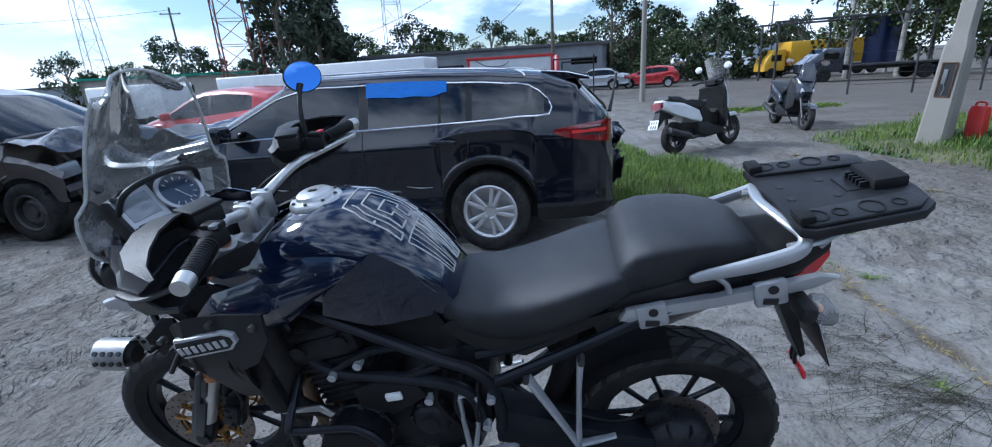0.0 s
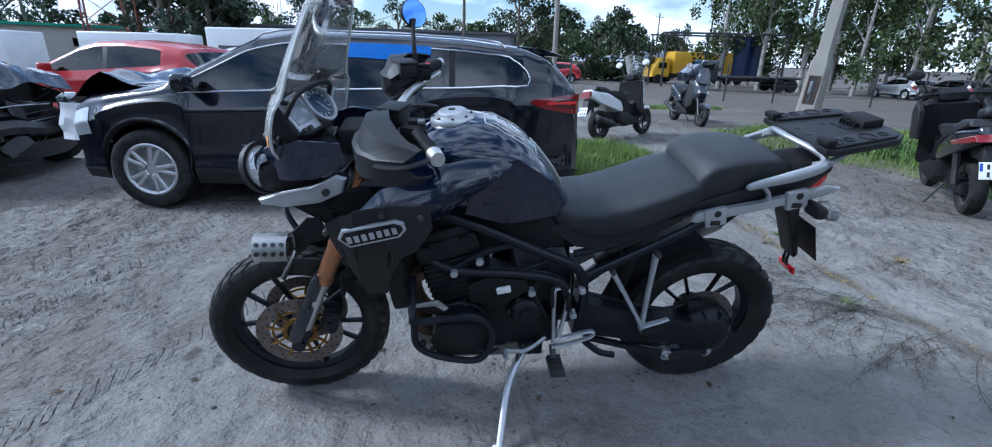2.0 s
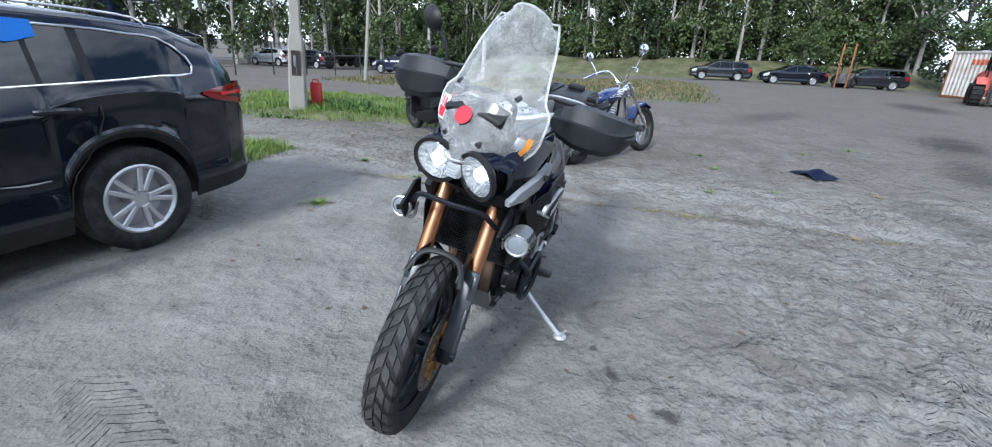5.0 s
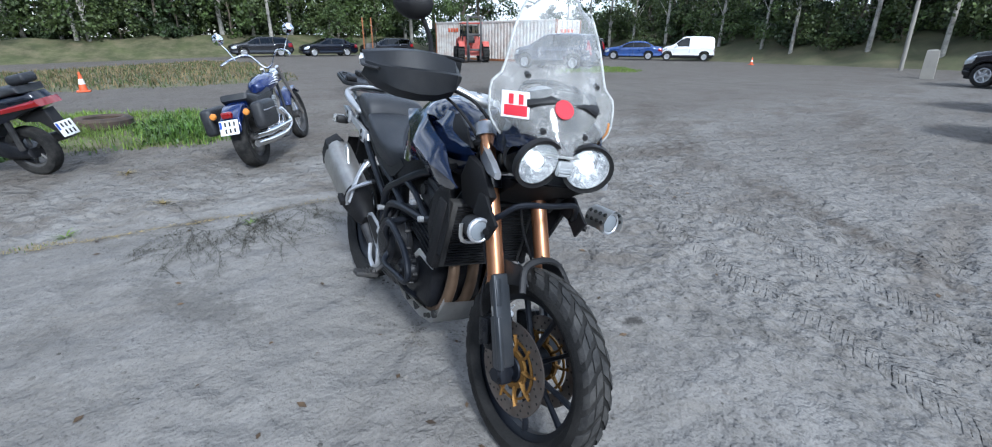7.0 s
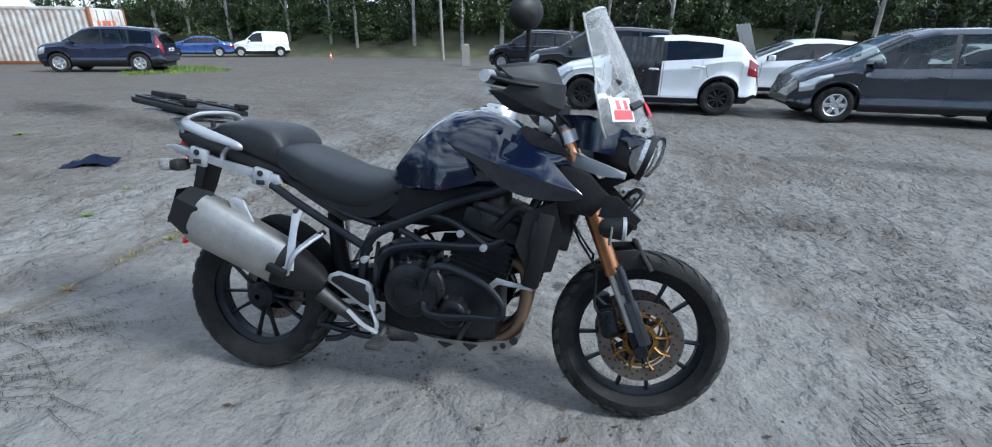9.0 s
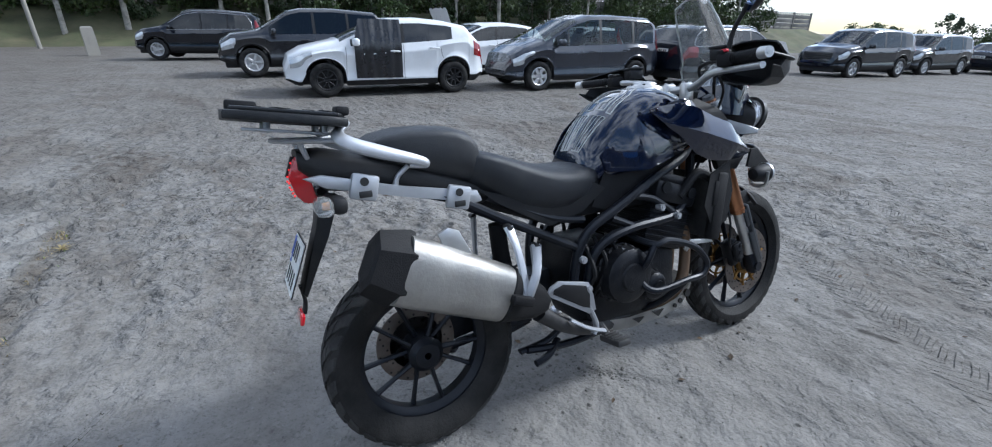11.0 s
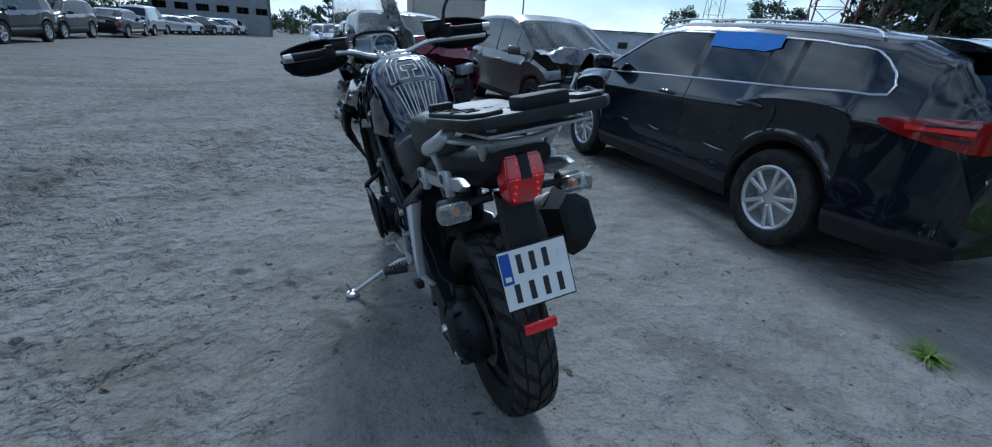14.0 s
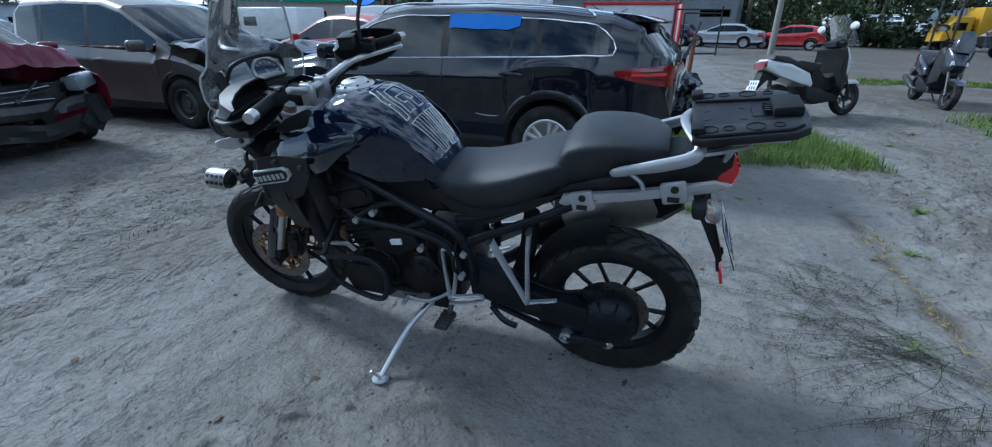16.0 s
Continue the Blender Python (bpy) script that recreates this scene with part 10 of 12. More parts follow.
for k, lean_ in enumerate((-20, 20)):
    bm = bmesh.new()
    for j in range(7):
        rod(bm, (0.76 + 0.0 * k, 0, 0.44), (0.76, 0, 0.45), 0.05) if j == 0 else None
        r = Matrix.Rotation(radians(lean_), 4, "Y")
        p = Vector((0.76, 0, 0.38)) + r @ Vector((0, 0, 0.10 + 0.032 * j))
        q = p + r @ Vector((0, 0, 0.018))
        rod(bm, p, q, 0.085, seg=16)
    part("cylinder", bm, M["alu"], ch, "finned aluminium cylinder")
bm = bmesh.new()
lathe(bm, [(0.0, 0.13), (0.11, 0.12), (0.13, 0.08), (0.13, -0.08), (0.11, -0.12), (0.0, -0.13)], 22, Matrix.Translation((0.76, 0, 0.34)))
box(bm, 0.50, 0, 0.36, 0.26, 0.22, 0.2, 0.05)
part("crankcase", bm, M["chrome"], ch, "chrome engine covers", sharp=40)
for dz in (0, 0.085):
    bm = bmesh.new()
    tube(bm, [(0.86, -0.10, 0.52), (0.90, -0.17, 0.36), (0.62, -0.19, 0.26 + dz), (0.1, -0.20, 0.26 + dz), (-0.34, -0.20, 0.29 + dz)], [0.022, 0.022, 0.026, 0.036, 0.036], 12)
    part("exhaust_pipe", bm, M["chrome"], ch)
for s in (-1, 1):
    bm = bmesh.new()
    rod(bm, (1.18, s * 0.095, 1.0), (1.66, s * 0.095, 0.34), 0.024, seg=12)
    part("fork_leg", bm, M["chrome"], ch)
    bm = bmesh.new()
    box(bm, -0.06, s * 0.26, 0.56, 0.42, 0.13, 0.28, 0.045, None, 3)
    sb = part("saddlebag", bm, M["seat"], ch, "black leather saddlebag")
    for k in range(8):
        bm = bmesh.new()
        lathe(bm, [(0.0, 0.006), (0.006, 0.003), (0.008, 0.0)], 8, Matrix.Translation((-0.22 + 0.046 * k, s * 0.326, 0.60)) @ Matrix.Diagonal((1, s, 1, 1)))
        part("stud", bm, M["chrome"], sb)
    bm = bmesh.new()
    lathe(bm, [(0.0, 0.02), (0.028, 0.014), (0.034, -0.01), (0.0, -0.02)], 14, Matrix.Translation((-0.30, s * 0.17, 0.62)) @ Matrix.Rotation(radians(90), 4, "Z"))
    part("indicator", bm, M["orange"], ch, "amber indicator")
    bm = bmesh.new()
    tube(bm, [(0.98, s * 0.30, 1.14), (1.0, s * 0.36, 1.26), (0.99, s * 0.42, 1.36)], 0.007, 6)
    mr_ = part("mirror", bm, M["chrome"], ch)
    bm = bmesh.new()
    lathe(bm, [(0.0, 0.025), (0.05, 0.02), (0.07, 0.0), (0.0, -0.003)], 18, Matrix.Translation((0.99, s * 0.43, 1.40)) @ Matrix.Rotation(radians(90), 4, "Z"))
    part("mirror_shell", bm, M["mirror"], mr_)
bm = bmesh.new()
tube(bm, [(0.82, -0.42, 1.10), (0.98, -0.34, 1.16), (1.10, -0.18, 1.18), (1.14, -0.05, 1.02), (1.14, 0.05, 1.02), (1.10, 0.18, 1.18), (0.98, 0.34, 1.16), (0.82, 0.42, 1.10)], 0.014, 10)
part("handlebar", bm, M["chrome"], ch, "high chrome handlebar")
bm = bmesh.new()
lathe(bm, [(0.0, -0.12), (0.05, -0.10), (0.085, -0.03), (0.09, 0.02), (0.0, 0.03)], 22, Matrix.Translation((1.30, 0, 0.90)) @ Matrix.Rotation(radians(-90), 4, "Z"))
part("headlamp", bm, M["chrome"], ch, "round chrome headlamp")
bm = bmesh.new()
box(bm, -0.36, 0, 0.62, 0.06, 0.11, 0.07, 0.02)
part("tail_light", bm, M["red_lens"], ch)
plate_two(ch, -0.40, 0.50)
bm = bmesh.new()
tube(bm, [(0.62, 0.10, 0.24), (0.66, 0.22, 0.10), (0.68, 0.28, 0.05)], 0.012, 8)
part("side_stand", bm, M["steel_dark"], ch)

# old tyre in the grass, cones, scrap
bm = bmesh.new()
lathe(bm, [(0.24, -0.07), (0.27, -0.09), (0.33, -0.09), (0.37, -0.05), (0.375, 0.05), (0.33, 0.09), (0.27, 0.09), (0.24, 0.07), (0.26, 0.0)], 32, Matrix.Rotation(radians(90), 4, "X"), closed=True)
tagged(part("old_tyre", bm, mat("rusty_black_rubber", (0.045, 0.035, 0.028), 0.9, 0, 0.4, 6, 0.3, 40, dirt=(0.14, 0.08, 0.05), dirt_amt=0.5), m=pose(7.4, 1.66, ground_z(7.4, 1.66) + 0.10, 0, 0, 0)), "old brown-stained tyre lying in the grass", "tyre")


def cone(x, y, s=1.0):
    c = thing("traffic_cone", pose(x, y, ground_z(x, y)) @ Matrix.Diagonal((s, s, s, 1)), "orange and white traffic cone beside the track", "cone", "traffic cones")
    bm = bmesh.new()
    box(bm, 0, 0, 0.02, 0.30, 0.30, 0.04, 0.01)
    part("base", bm, M["cone"], c)
    for nm, z0, z1, mt in (("lower_body", 0.04, 0.20, "cone"), ("white_band", 0.20, 0.34, "sticker_white"), ("tip", 0.34, 0.52, "cone")):
        bm = bmesh.new()
        rod(bm, (0, 0, z0), (0, 0, z1), 0.11 - 0.17 * z0, 0.11 - 0.17 * z1, 16)
        part(nm, bm, M[mt], c)


M["cone"] = mat("orange_cone_plastic", (0.65, 0.10, 0.02), 0.5, 0, 0.1, 5, dirt=DUST, dirt_amt=0.2)
cone(15.6, 2.65)
cone(16.0, -31.0, 0.9)
bm = bmesh.new()
skin(bm, [[(x, y, 0.012 + 0.10 * math.exp(-((x + 0.04) ** 2 + y * y) / 0.02) + 0.03 * noise.noise((x * 9, y * 9, 2))) for x in np.linspace(-0.24, 0.24, 9)] for y in np.linspace(-0.16, 0.16, 7)], cap=False)
bmesh.ops.solidify(bm, geom=bm.faces[:], thickness=0.004)
tagged(part("scrap_plastic", bm, mat("navy_scrap_plastic", (0.008, 0.016, 0.055), 0.55, 0, 0.3, 9, spec=0.25), m=pose(4.75, -2.9, ground_z(4.75, -2.9) + 0.008, 0, 0, 25), sharp=25), "torn piece of dark blue car plastic on the ground", "scrap")
bm = bmesh.new()
rod(bm, (0, 0, -0.1), (0.04, 0, 0.95), 0.055, 0.05, 12)
box(bm, 0.05, 0, 0.98, 0.30, 0.10, 0.08, 0.015)
tagged(part("wooden_post", bm, mat("rusted_pipe", (0.16, 0.085, 0.05), 0.85, 0.2, 0.35, 8, 0.3, 30), m=pose(1.62, 10.8, ground_z(1.62, 10.8), 0, 0, 60)), "short rusty brown post with a cross piece", "post")

# ---------------------------------------------------------------- damage and trim of single cars
def side_half(S, x):
    return S["W"] * interp(S["width"], x)


def jag(x, y, seed, f=4.0):
    return noise.noise((x * f, y * f, seed)) + 0.5 * noise.noise((x * f * 2.3, y * f * 2.3, seed + 9)) + 0.7 * (abs(noise.noise((x * f * 0.7, y * f * 0.7, seed + 5))) - 0.2)


def sheet(root, name, rows, material, label="", thick=0.006, sharp=22):
    bm = bmesh.new()
    skin(bm, rows, cap=False)
    bmesh.ops.recalc_face_normals(bm, faces=bm.faces)
    bmesh.ops.solidify(bm, geom=bm.faces[:], thickness=thick)
    return part(name, bm, material, root, label, sharp=sharp)


def front_wreck(root, S, paint, seed, bonnet=None, lift=0.10, end=None, amp=0.05, fold=0.55, blabel="black buckled sheet over the engine bay", screenx=None):
    """A smashed front: buckled bonnet, torn wings, bent carrier, cooler pack and loose wreckage."""
    rng = random.Random(seed)
    x0 = (S["screen"][1] if screenx is None else screenx) - 0.03
    x1 = (S["top"][-1][0] - 0.22) if end is None else end
    W = S["W"]
    rows = []
    for i in range(15):
        f = i / 14
        x = x0 + (x1 - x0) * f
        row = []
        for k in range(19):
            u = -1 + 2 * k / 18
            w = (W - 0.10) * (1 - 0.10 * f * f)
            z = interp(S["top"], x0 + 0.02) - 0.10 * f + lift * math.exp(-((f - fold) / 0.22) ** 2) * (1 - 0.4 * u * u) - 0.05 * u * u - 0.10 * max(0, f - 0.8) * 4
            z += amp * jag(x, u * w, seed) * min(1, 3 * f + 0.1)
            row.append((x + 0.05 * amp * 10 * noise.noise((u * 3, f * 2, seed)) * f, u * w + 0.03 * noise.noise((f * 5, u * 4, seed + 3)), z))
        rows.append(row)
    sheet(root, "bonnet", rows, paint if bonnet is None else bonnet, blabel)
    R = S["R"]
    for s in (-1, 1):
        rows = []
        n = 16
        for i in range(n + 1):
            x = x0 - 0.02 + (x1 + 0.10 - x0) * i / n
            zt = interp(S["belt"], x) + 0.0
            zb = 0.42
            d = R + 0.06
            if abs(x - S["wb"]) < d:
                zb = max(zb, R + math.sqrt(d * d - (x - S["wb"]) ** 2))
            zb = min(zb, zt - 0.05)
            rows.append([(x + 0.02 * jag(x, k, seed + s), s * (side_half(S, min(x, S["wb"] + 0.2)) - 0.02 - 0.05 * (k == 5) + amp * 0.55 * jag(x * 1.3, k * 0.25, seed + 7 * s) * (i / n)), zb + (zt - zb) * k / 5 + 0.02 * noise.noise((x * 5, k, s))) for k in range(6)])
        sheet(root, "wing", rows, paint, "crumpled wing")
        bm = bmesh.new()
        box(bm, x1 - 0.05, s * (W - 0.22), 0.72, 0.16, 0.26, 0.15, 0.03, Matrix.Rotation(radians(20 * s), 4, "Z") @ Matrix.Rotation(radians(12), 4, "X"))
        part("headlight", bm, M["lcd"], root, "broken headlight hanging loose")
        bm = bmesh.new()
        tube(bm, [(x0 + 0.05, s * 0.45, 0.52), (x1 - 0.2, s * 0.46, 0.50 + rng.uniform(-.05, .05)), (x1 + 0.05, s * 0.40, 0.48)], 0.045, 6, 1.3)
        part("chassis_rail", bm, M["steel_dark"], root)
    bm = bmesh.new()
    tube(bm, [(x1 - 0.06, -W + 0.18, 0.50), (x1 + 0.05, -0.3, 0.53 + rng.uniform(-.04, .04)), (x1 + 0.0, 0.25, 0.47), (x1 - 0.10, W - 0.16, 0.52)], 0.055, 6, 1.4)
    part("bumper_beam", bm, M["steel_dark"], root, "bent bumper beam")
    rows = [[(x1 - 0.10 + 0.05 * noise.noise((u * 3, v * 3, seed)), u * 0.52, 0.36 + 0.36 * v + 0.02 * noise.noise((u * 2, v, seed))) for u in np.linspace(-1, 1, 10)] for v in np.linspace(0, 1, 6)]
    sheet(root, "radiator", rows, M["radiator"], "crushed radiator", 0.05)
    for k in range(7):
        bm = bmesh.new()
        zz = 0.40 + 0.05 * k
        tube(bm, [(x1 - 0.06 + rng.uniform(-.02, .03), -0.50 + rng.uniform(0, .1), zz), (x1 - 0.03, rng.uniform(-.2, .2), zz + rng.uniform(-.03, .03)), (x1 - 0.06, 0.50 - rng.uniform(0, .1), zz + rng.uniform(-.02, .02))], 0.006, 5)
        part("cooler_tube", bm, M["steel_dark"] if k % 3 else M["alu"], root)
    bm = bmesh.new()
    box(bm, (x0 + x1) / 2 - 0.05, 0.05, 0.58, 0.50, 0.62, 0.36, 0.06, Matrix.Rotation(radians(5), 4, "Y"))
    part("engine_block", bm, M["engine"], root, "grimy engine")
    for k in range(16):
        bm = bmesh.new()
        a = Vector((rng.uniform(x0 + 0.1, x1 + 0.05), rng.uniform(-W + 0.15, W - 0.15), rng.uniform(0.35, 0.86)))
        b = a + Vector((rng.uniform(-.2, .15), rng.uniform(-.3, .3), rng.uniform(-.2, .12)))
        c = b + Vector((rng.uniform(-.05, .15), rng.uniform(-.3, .3), rng.uniform(-.25, .05)))
        tube(bm, [a, b, c], rng.choice((0.006, 0.010, 0.018)), 6)
        part("hose", bm, rng.choice((M["plastic_dark"], M["ink"], M["steel_dark"])), root)
    for k in range(14):
        c = (rng.uniform(x1 - 0.25, x1 + 0.10), rng.uniform(-W + 0.1, W - 0.1), rng.uniform(0.22, 0.80))
        w, h = rng.uniform(0.06, 0.20), rng.uniform(0.05, 0.16)
        rot = Matrix.Rotation(rng.uniform(-1, 1), 4, "X") @ Matrix.Rotation(rng.uniform(-0.7, 0.7), 4, "Y") @ Matrix.Rotation(rng.uniform(-0.5, 0.5), 4, "Z")
        rows = [[tuple(Vector(c) + rot @ Vector((0.03 * jag(u * 2, v * 2, seed + k), u * w, v * h))) for u in np.linspace(-1, 1, 5)] for v in np.linspace(-1, 1, 4)]
        sheet(root, "torn_panel", rows, rng.choice((M["plastic"], M["plastic_dark"], M["ink"], M["steel_dark"], paint)), "", 0.004)
    bm = bmesh.new()
    rows = [[(x1 + 0.10 - 0.25 * u * u + 0.03 * jag(u, v, seed + 40), u * (W - 0.05) + 0.02, 0.20 + 0.17 * v + 0.06 * noise.noise((u * 2.2, 1, seed + 50))) for u in np.linspace(-0.98, 0.75, 16)] for v in np.linspace(0, 1, 4)]
    sheet(root, "bumper_remnant", rows, M["ink"], "torn lower bumper", 0.006)


def trims(root, S, x_rear, x_front, chrome="chrome", rail=True, sides=(-1, 1)):
    """Bright strip round the side windows and a roof rail on each side."""
    t = S.get("tumble", 0.30)

    def edge(x, up, s, off=0.004):
        w, zt = side_half(S, x), interp(S["top"], x)
        zs = min(interp(S["belt"], x), zt - 0.03)
        h = zt - zs
        hw = max(h - 0.09, 0.35 * h)
        return (x, s * (w - 0.055 - (t * hw if up else 0) + off), zs + (hw + 0.004 if up else 0.010))

    for s in sides:
        bm = bmesh.new()
        low = [edge(x, 0, s) for x in np.linspace(x_front, x_rear, 14)]
        high = [edge(x, 1, s) for x in np.linspace(x_rear + 0.16, x_front - 0.02, 16)]
        mid = [tuple((a + b) / 2 + c for a, b, c in zip(low[-1], high[0], (-0.07, s * 0.004, 0.0)))]
        tube(bm, low + mid + high, 0.0062, 6, 1.2, smooth=2)
        part("window_strip", bm, M[chrome], root, "bright strip round the side windows")
        if rail:
            bm = bmesh.new()
            pts = []
            for x in np.linspace(x_rear + 0.25, S["screen"][0] - 0.05, 10):
                p = edge(x, 1, s)
                pts.append((x, p[1] - s * 0.055, interp(S["top"], x) + 0.016))
            pts = [(pts[0][0] - 0.06, pts[0][1], pts[0][2] - 0.045)] + pts + [(pts[-1][0] + 0.08, pts[-1][1], pts[-1][2] - 0.05)]
            tube(bm, pts, 0.010, 8, 0.8, smooth=2)
            part("roof_rail", bm, M[chrome], root, "bright roof rail")
    return edge


# the black estate: strip, rails, tape, wedge lamps, spoiler, wiper, dents
edge = trims(skoda, SKODA, -0.50, 2.36)
M["tape"] = mat("blue_masking_tape", (0.012, 0.16, 0.60), 0.6, 0, 0.12, 14, 0.3, 60)
rows = []
for x in np.linspace(0.30, 0.98, 22):
    a, b = Vector(edge(x, 1, 1, 0.012)), Vector(edge(x, 0, 1, 0.012))
    d = (b - a).normalized()
    k = 0.105 + 0.012 * noise.noise((x * 5, 0, 0)) - 0.03 * max(0, (0.42 - x) / 0.12)
    rows.append([a - d * 0.016, a + d * k * 0.5 + Vector((0, 0.003 * noise.noise((x * 9, 2, 0)), 0)), a + d * k])
sheet(skoda, "tape", rows, M["tape"], "strip of blue tape over the window top", 0.002, 40)
for s in (-1, 1):
    w = lambda x: side_half(SKODA, x)
    rows = []
    for f in np.linspace(0, 1, 10):
        x = -0.53 - 0.39 * f
        zt = 0.975 + 0.052 * f ** 0.7
        zb = 0.955 - 0.090 * f ** 0.6
        rows.append([(x, s * (w(x) + 0.010 - 0.02 * (k == 3) * f), zb + (zt - zb) * k / 3) for k in range(4)])
    for q in (0.0, 0.5, 1.0):
        rows.append([(-0.955 - 0.02 * q, s * (w(-0.93) - 0.03 - 0.18 * q), 0.865 + 0.03 * q + (0.160 - 0.05 * q) * k / 3) for k in range(4)])
    lamp = sheet(skoda, "tail_light", rows, M["red_lens"], "red wedge-shaped rear light", 0.008, 40)
    rows = []
    for f in np.linspace(0.35, 1, 6):
        x = -0.53 - 0.39 * f
        rows.append([(x, s * (w(x) + 0.0185), 0.95 + 0.012 * f + dz) for dz in (-0.012, 0.012)])
    sheet(skoda, "light_bar", rows, M["led_red"], "brighter stripe in the rear light", 0.002)
    for dz in (-0.035, 0.028):
        rows = []
        for f in np.linspace(0.55, 1, 5):
            x = -0.53 - 0.39 * f
            rows.append([(x, s * (w(x) + 0.0185), 0.955 + dz * f + d2) for d2 in (-0.006, 0.006)])
        sheet(skoda, "dark_stripe", rows, M["ink"], "dark stripe in the rear light", 0.002)
bm = bmesh.new()
prism(bm, [(-0.42, 1.408), (-0.62, 1.385), (-0.80, 1.340), (-0.80, 1.322), (-0.62, 1.335), (-0.44, 1.36)], -0.58, 0.58, 0.010)
part("spoiler", bm, M["car_black"], skoda, "roof spoiler above the rear window")
bm = bmesh.new()
tube(bm, [(-0.98, -0.02, 1.02), (-1.02, -0.20, 1.16), (-1.06, -0.40, 1.34)], [0.020, 0.010, 0.012], 6, 0.6)
part("rear_wiper", bm, M["plastic"], skoda, "rear wiper folded away from the glass")
# its torn tail end
rng_ = random.Random(8)
for k in range(14):
    c = Vector((-0.99 - rng_.uniform(0, 0.10), rng_.uniform(-0.74, -0.10), rng_.uniform(0.42, 0.86)))
    rot = Matrix.Rotation(rng_.uniform(-1, 1), 4, "X") @ Matrix.Rotation(rng_.uniform(-0.8, 0.8), 4, "Y") @ Matrix.Rotation(rng_.uniform(-0.8, 0.8), 4, "Z")
    wd, hh = rng_.uniform(0.05, 0.16), rng_.uniform(0.04, 0.12)
    sheet(skoda, "torn_panel", [[tuple(c + rot @ Vector((0.05 * jag(u * 2, v * 2, 60 + k), u * wd, v * hh))) for u in np.linspace(-1, 1, 5)] for v in np.linspace(-1, 1, 4)], rng_.choice((M["plastic"], M["car_black"], M["ink"], M["car_slate"])), "", 0.004)
for xx, ln in ((0.45, 0.22), (1.25, 0.16), (1.75, 0.12)):
    bm = bmesh.new()
    tube(bm, [(xx, side_half(SKODA, xx) + 0.0035, 0.56), (xx + ln * 0.5, side_half(SKODA, xx) + 0.0035, 0.555 + 0.01 * ln), (xx + ln, side_half(SKODA, xx) + 0.0035, 0.57)], [0.0012, 0.004, 0.001], 5, 1.5, smooth=3)
    part("scratch", bm, M["line"], skoda, "pale scuff on the door")
rows = [[(x, y, 0.015 + interp(SKODA["top"], x) - 0.02 + 0.05 * jag(x, y, 31, 3) * (x - 2.5) / 0.8 + 0.16 * math.exp(-((x - 3.05) / 0.18) ** 2)) for y in np.linspace(-0.72, 0.72, 15)] for x in np.linspace(2.5, 3.36, 12)]
sheet(skoda, "bonnet", rows, M["car_black"], "buckled raised bonnet")
rows = [[(x + 0.04 * jag(x, z, 3), 0.80 - 0.22 * (x - 3.0) + 0.04 * jag(x * 2, z * 2, 5), z) for z in np.linspace(0.55, 0.86, 6)] for x in np.linspace(3.02, 3.5, 8)]
sheet(skoda, "torn_wing", rows, M["car_white"], "torn pale piece of the front corner", 0.004)
front_wreck(dacia, MPV, M["car_brown"], 21, M["car_slate"], 0.10, 3.12, 0.055, 0.6, "buckled slate-coloured bonnet")
front_wreck(redw, ESTATE, M["car_crimson"], 22, None, 0.13, 3.28, 0.06, 0.70, "buckled crimson bonnet pushed up")
trims(audi, ESTATE, -0.74, 2.36, "silver")
trims(volvo, SUV, -0.55, 2.25, "silver")
# black sheeting in place of the missing door
M["sheeting"] = mat("black_plastic_sheeting", (0.010, 0.010, 0.012), 0.28, 0, 0.3, 6, 0.2, 20, coat=0.4)
rows = []
for z in np.linspace(0.34, 1.42, 12):
    rows.append([(x, side_half(HATCH, x) + 0.012 - 0.30 * max(0, z - 0.95) * 1.02 + 0.012 * math.sin(x * 34 + 2 * noise.noise((x * 3, z * 2, 0))) + 0.015 * noise.noise((x * 5, z * 3, 1)), z) for x in np.linspace(1.10, 2.02 - 0.3 * max(0, z - 1.0), 26)])
sheet(clio, "sheeting", rows, M["sheeting"], "creased black plastic sheeting", 0.003, 40)
# the wrecked white hatchback, bonnet up
rows = [[(2.30 + 0.30 * f, u * 0.72, 1.02 + 0.78 * f + 0.04 * jag(f * 2, u, 9)) for u in np.linspace(-1, 1, 11)] for f in np.linspace(0, 1, 7)]
sheet(whitew, "bonnet", rows, M["car_white"], "raised dented bonnet")
# its second bonnet sheet is black and covers the engine bay
front_wreck(whitew, HATCH, M["car_white"], 23, M["ink"], 0.0, 2.95, 0.03)
# open nose of the off-road car: a black block gives the opening's shade
bm = bmesh.new()
box(bm, 3.44, 0, 0.72, 0.10, 1.10, 0.34, 0.05)
part("grille_shade", bm, M["ink"], suvw, "black block painted as the shade where the grille is missing")
for k in range(5):
    bm = bmesh.new()
    tube(bm, [(3.50, -0.5, 0.60 + 0.06 * k), (3.52, 0, 0.60 + 0.06 * k + 0.02 * (k % 2)), (3.50, 0.5, 0.60 + 0.06 * k)], 0.010, 5)
    part("cooler_tube", bm, M["steel_dark"], suvw)

# ---------------------------------------------------------------- the far yard
def span(name, label, category, x0, y0, x1, y1, z=None, group="", kind=""):
    """A thing whose x axis runs from (x0, y0) to (x1, y1)."""
    return thing(name, Matrix.Translation((x0, y0, (min(ground_z(x0, y0), ground_z(x1, y1)) if z is None else z))) @ Matrix.Rotation(math.atan2(y1 - y0, x1 - x0), 4, "Z"), label, category, group, kind)


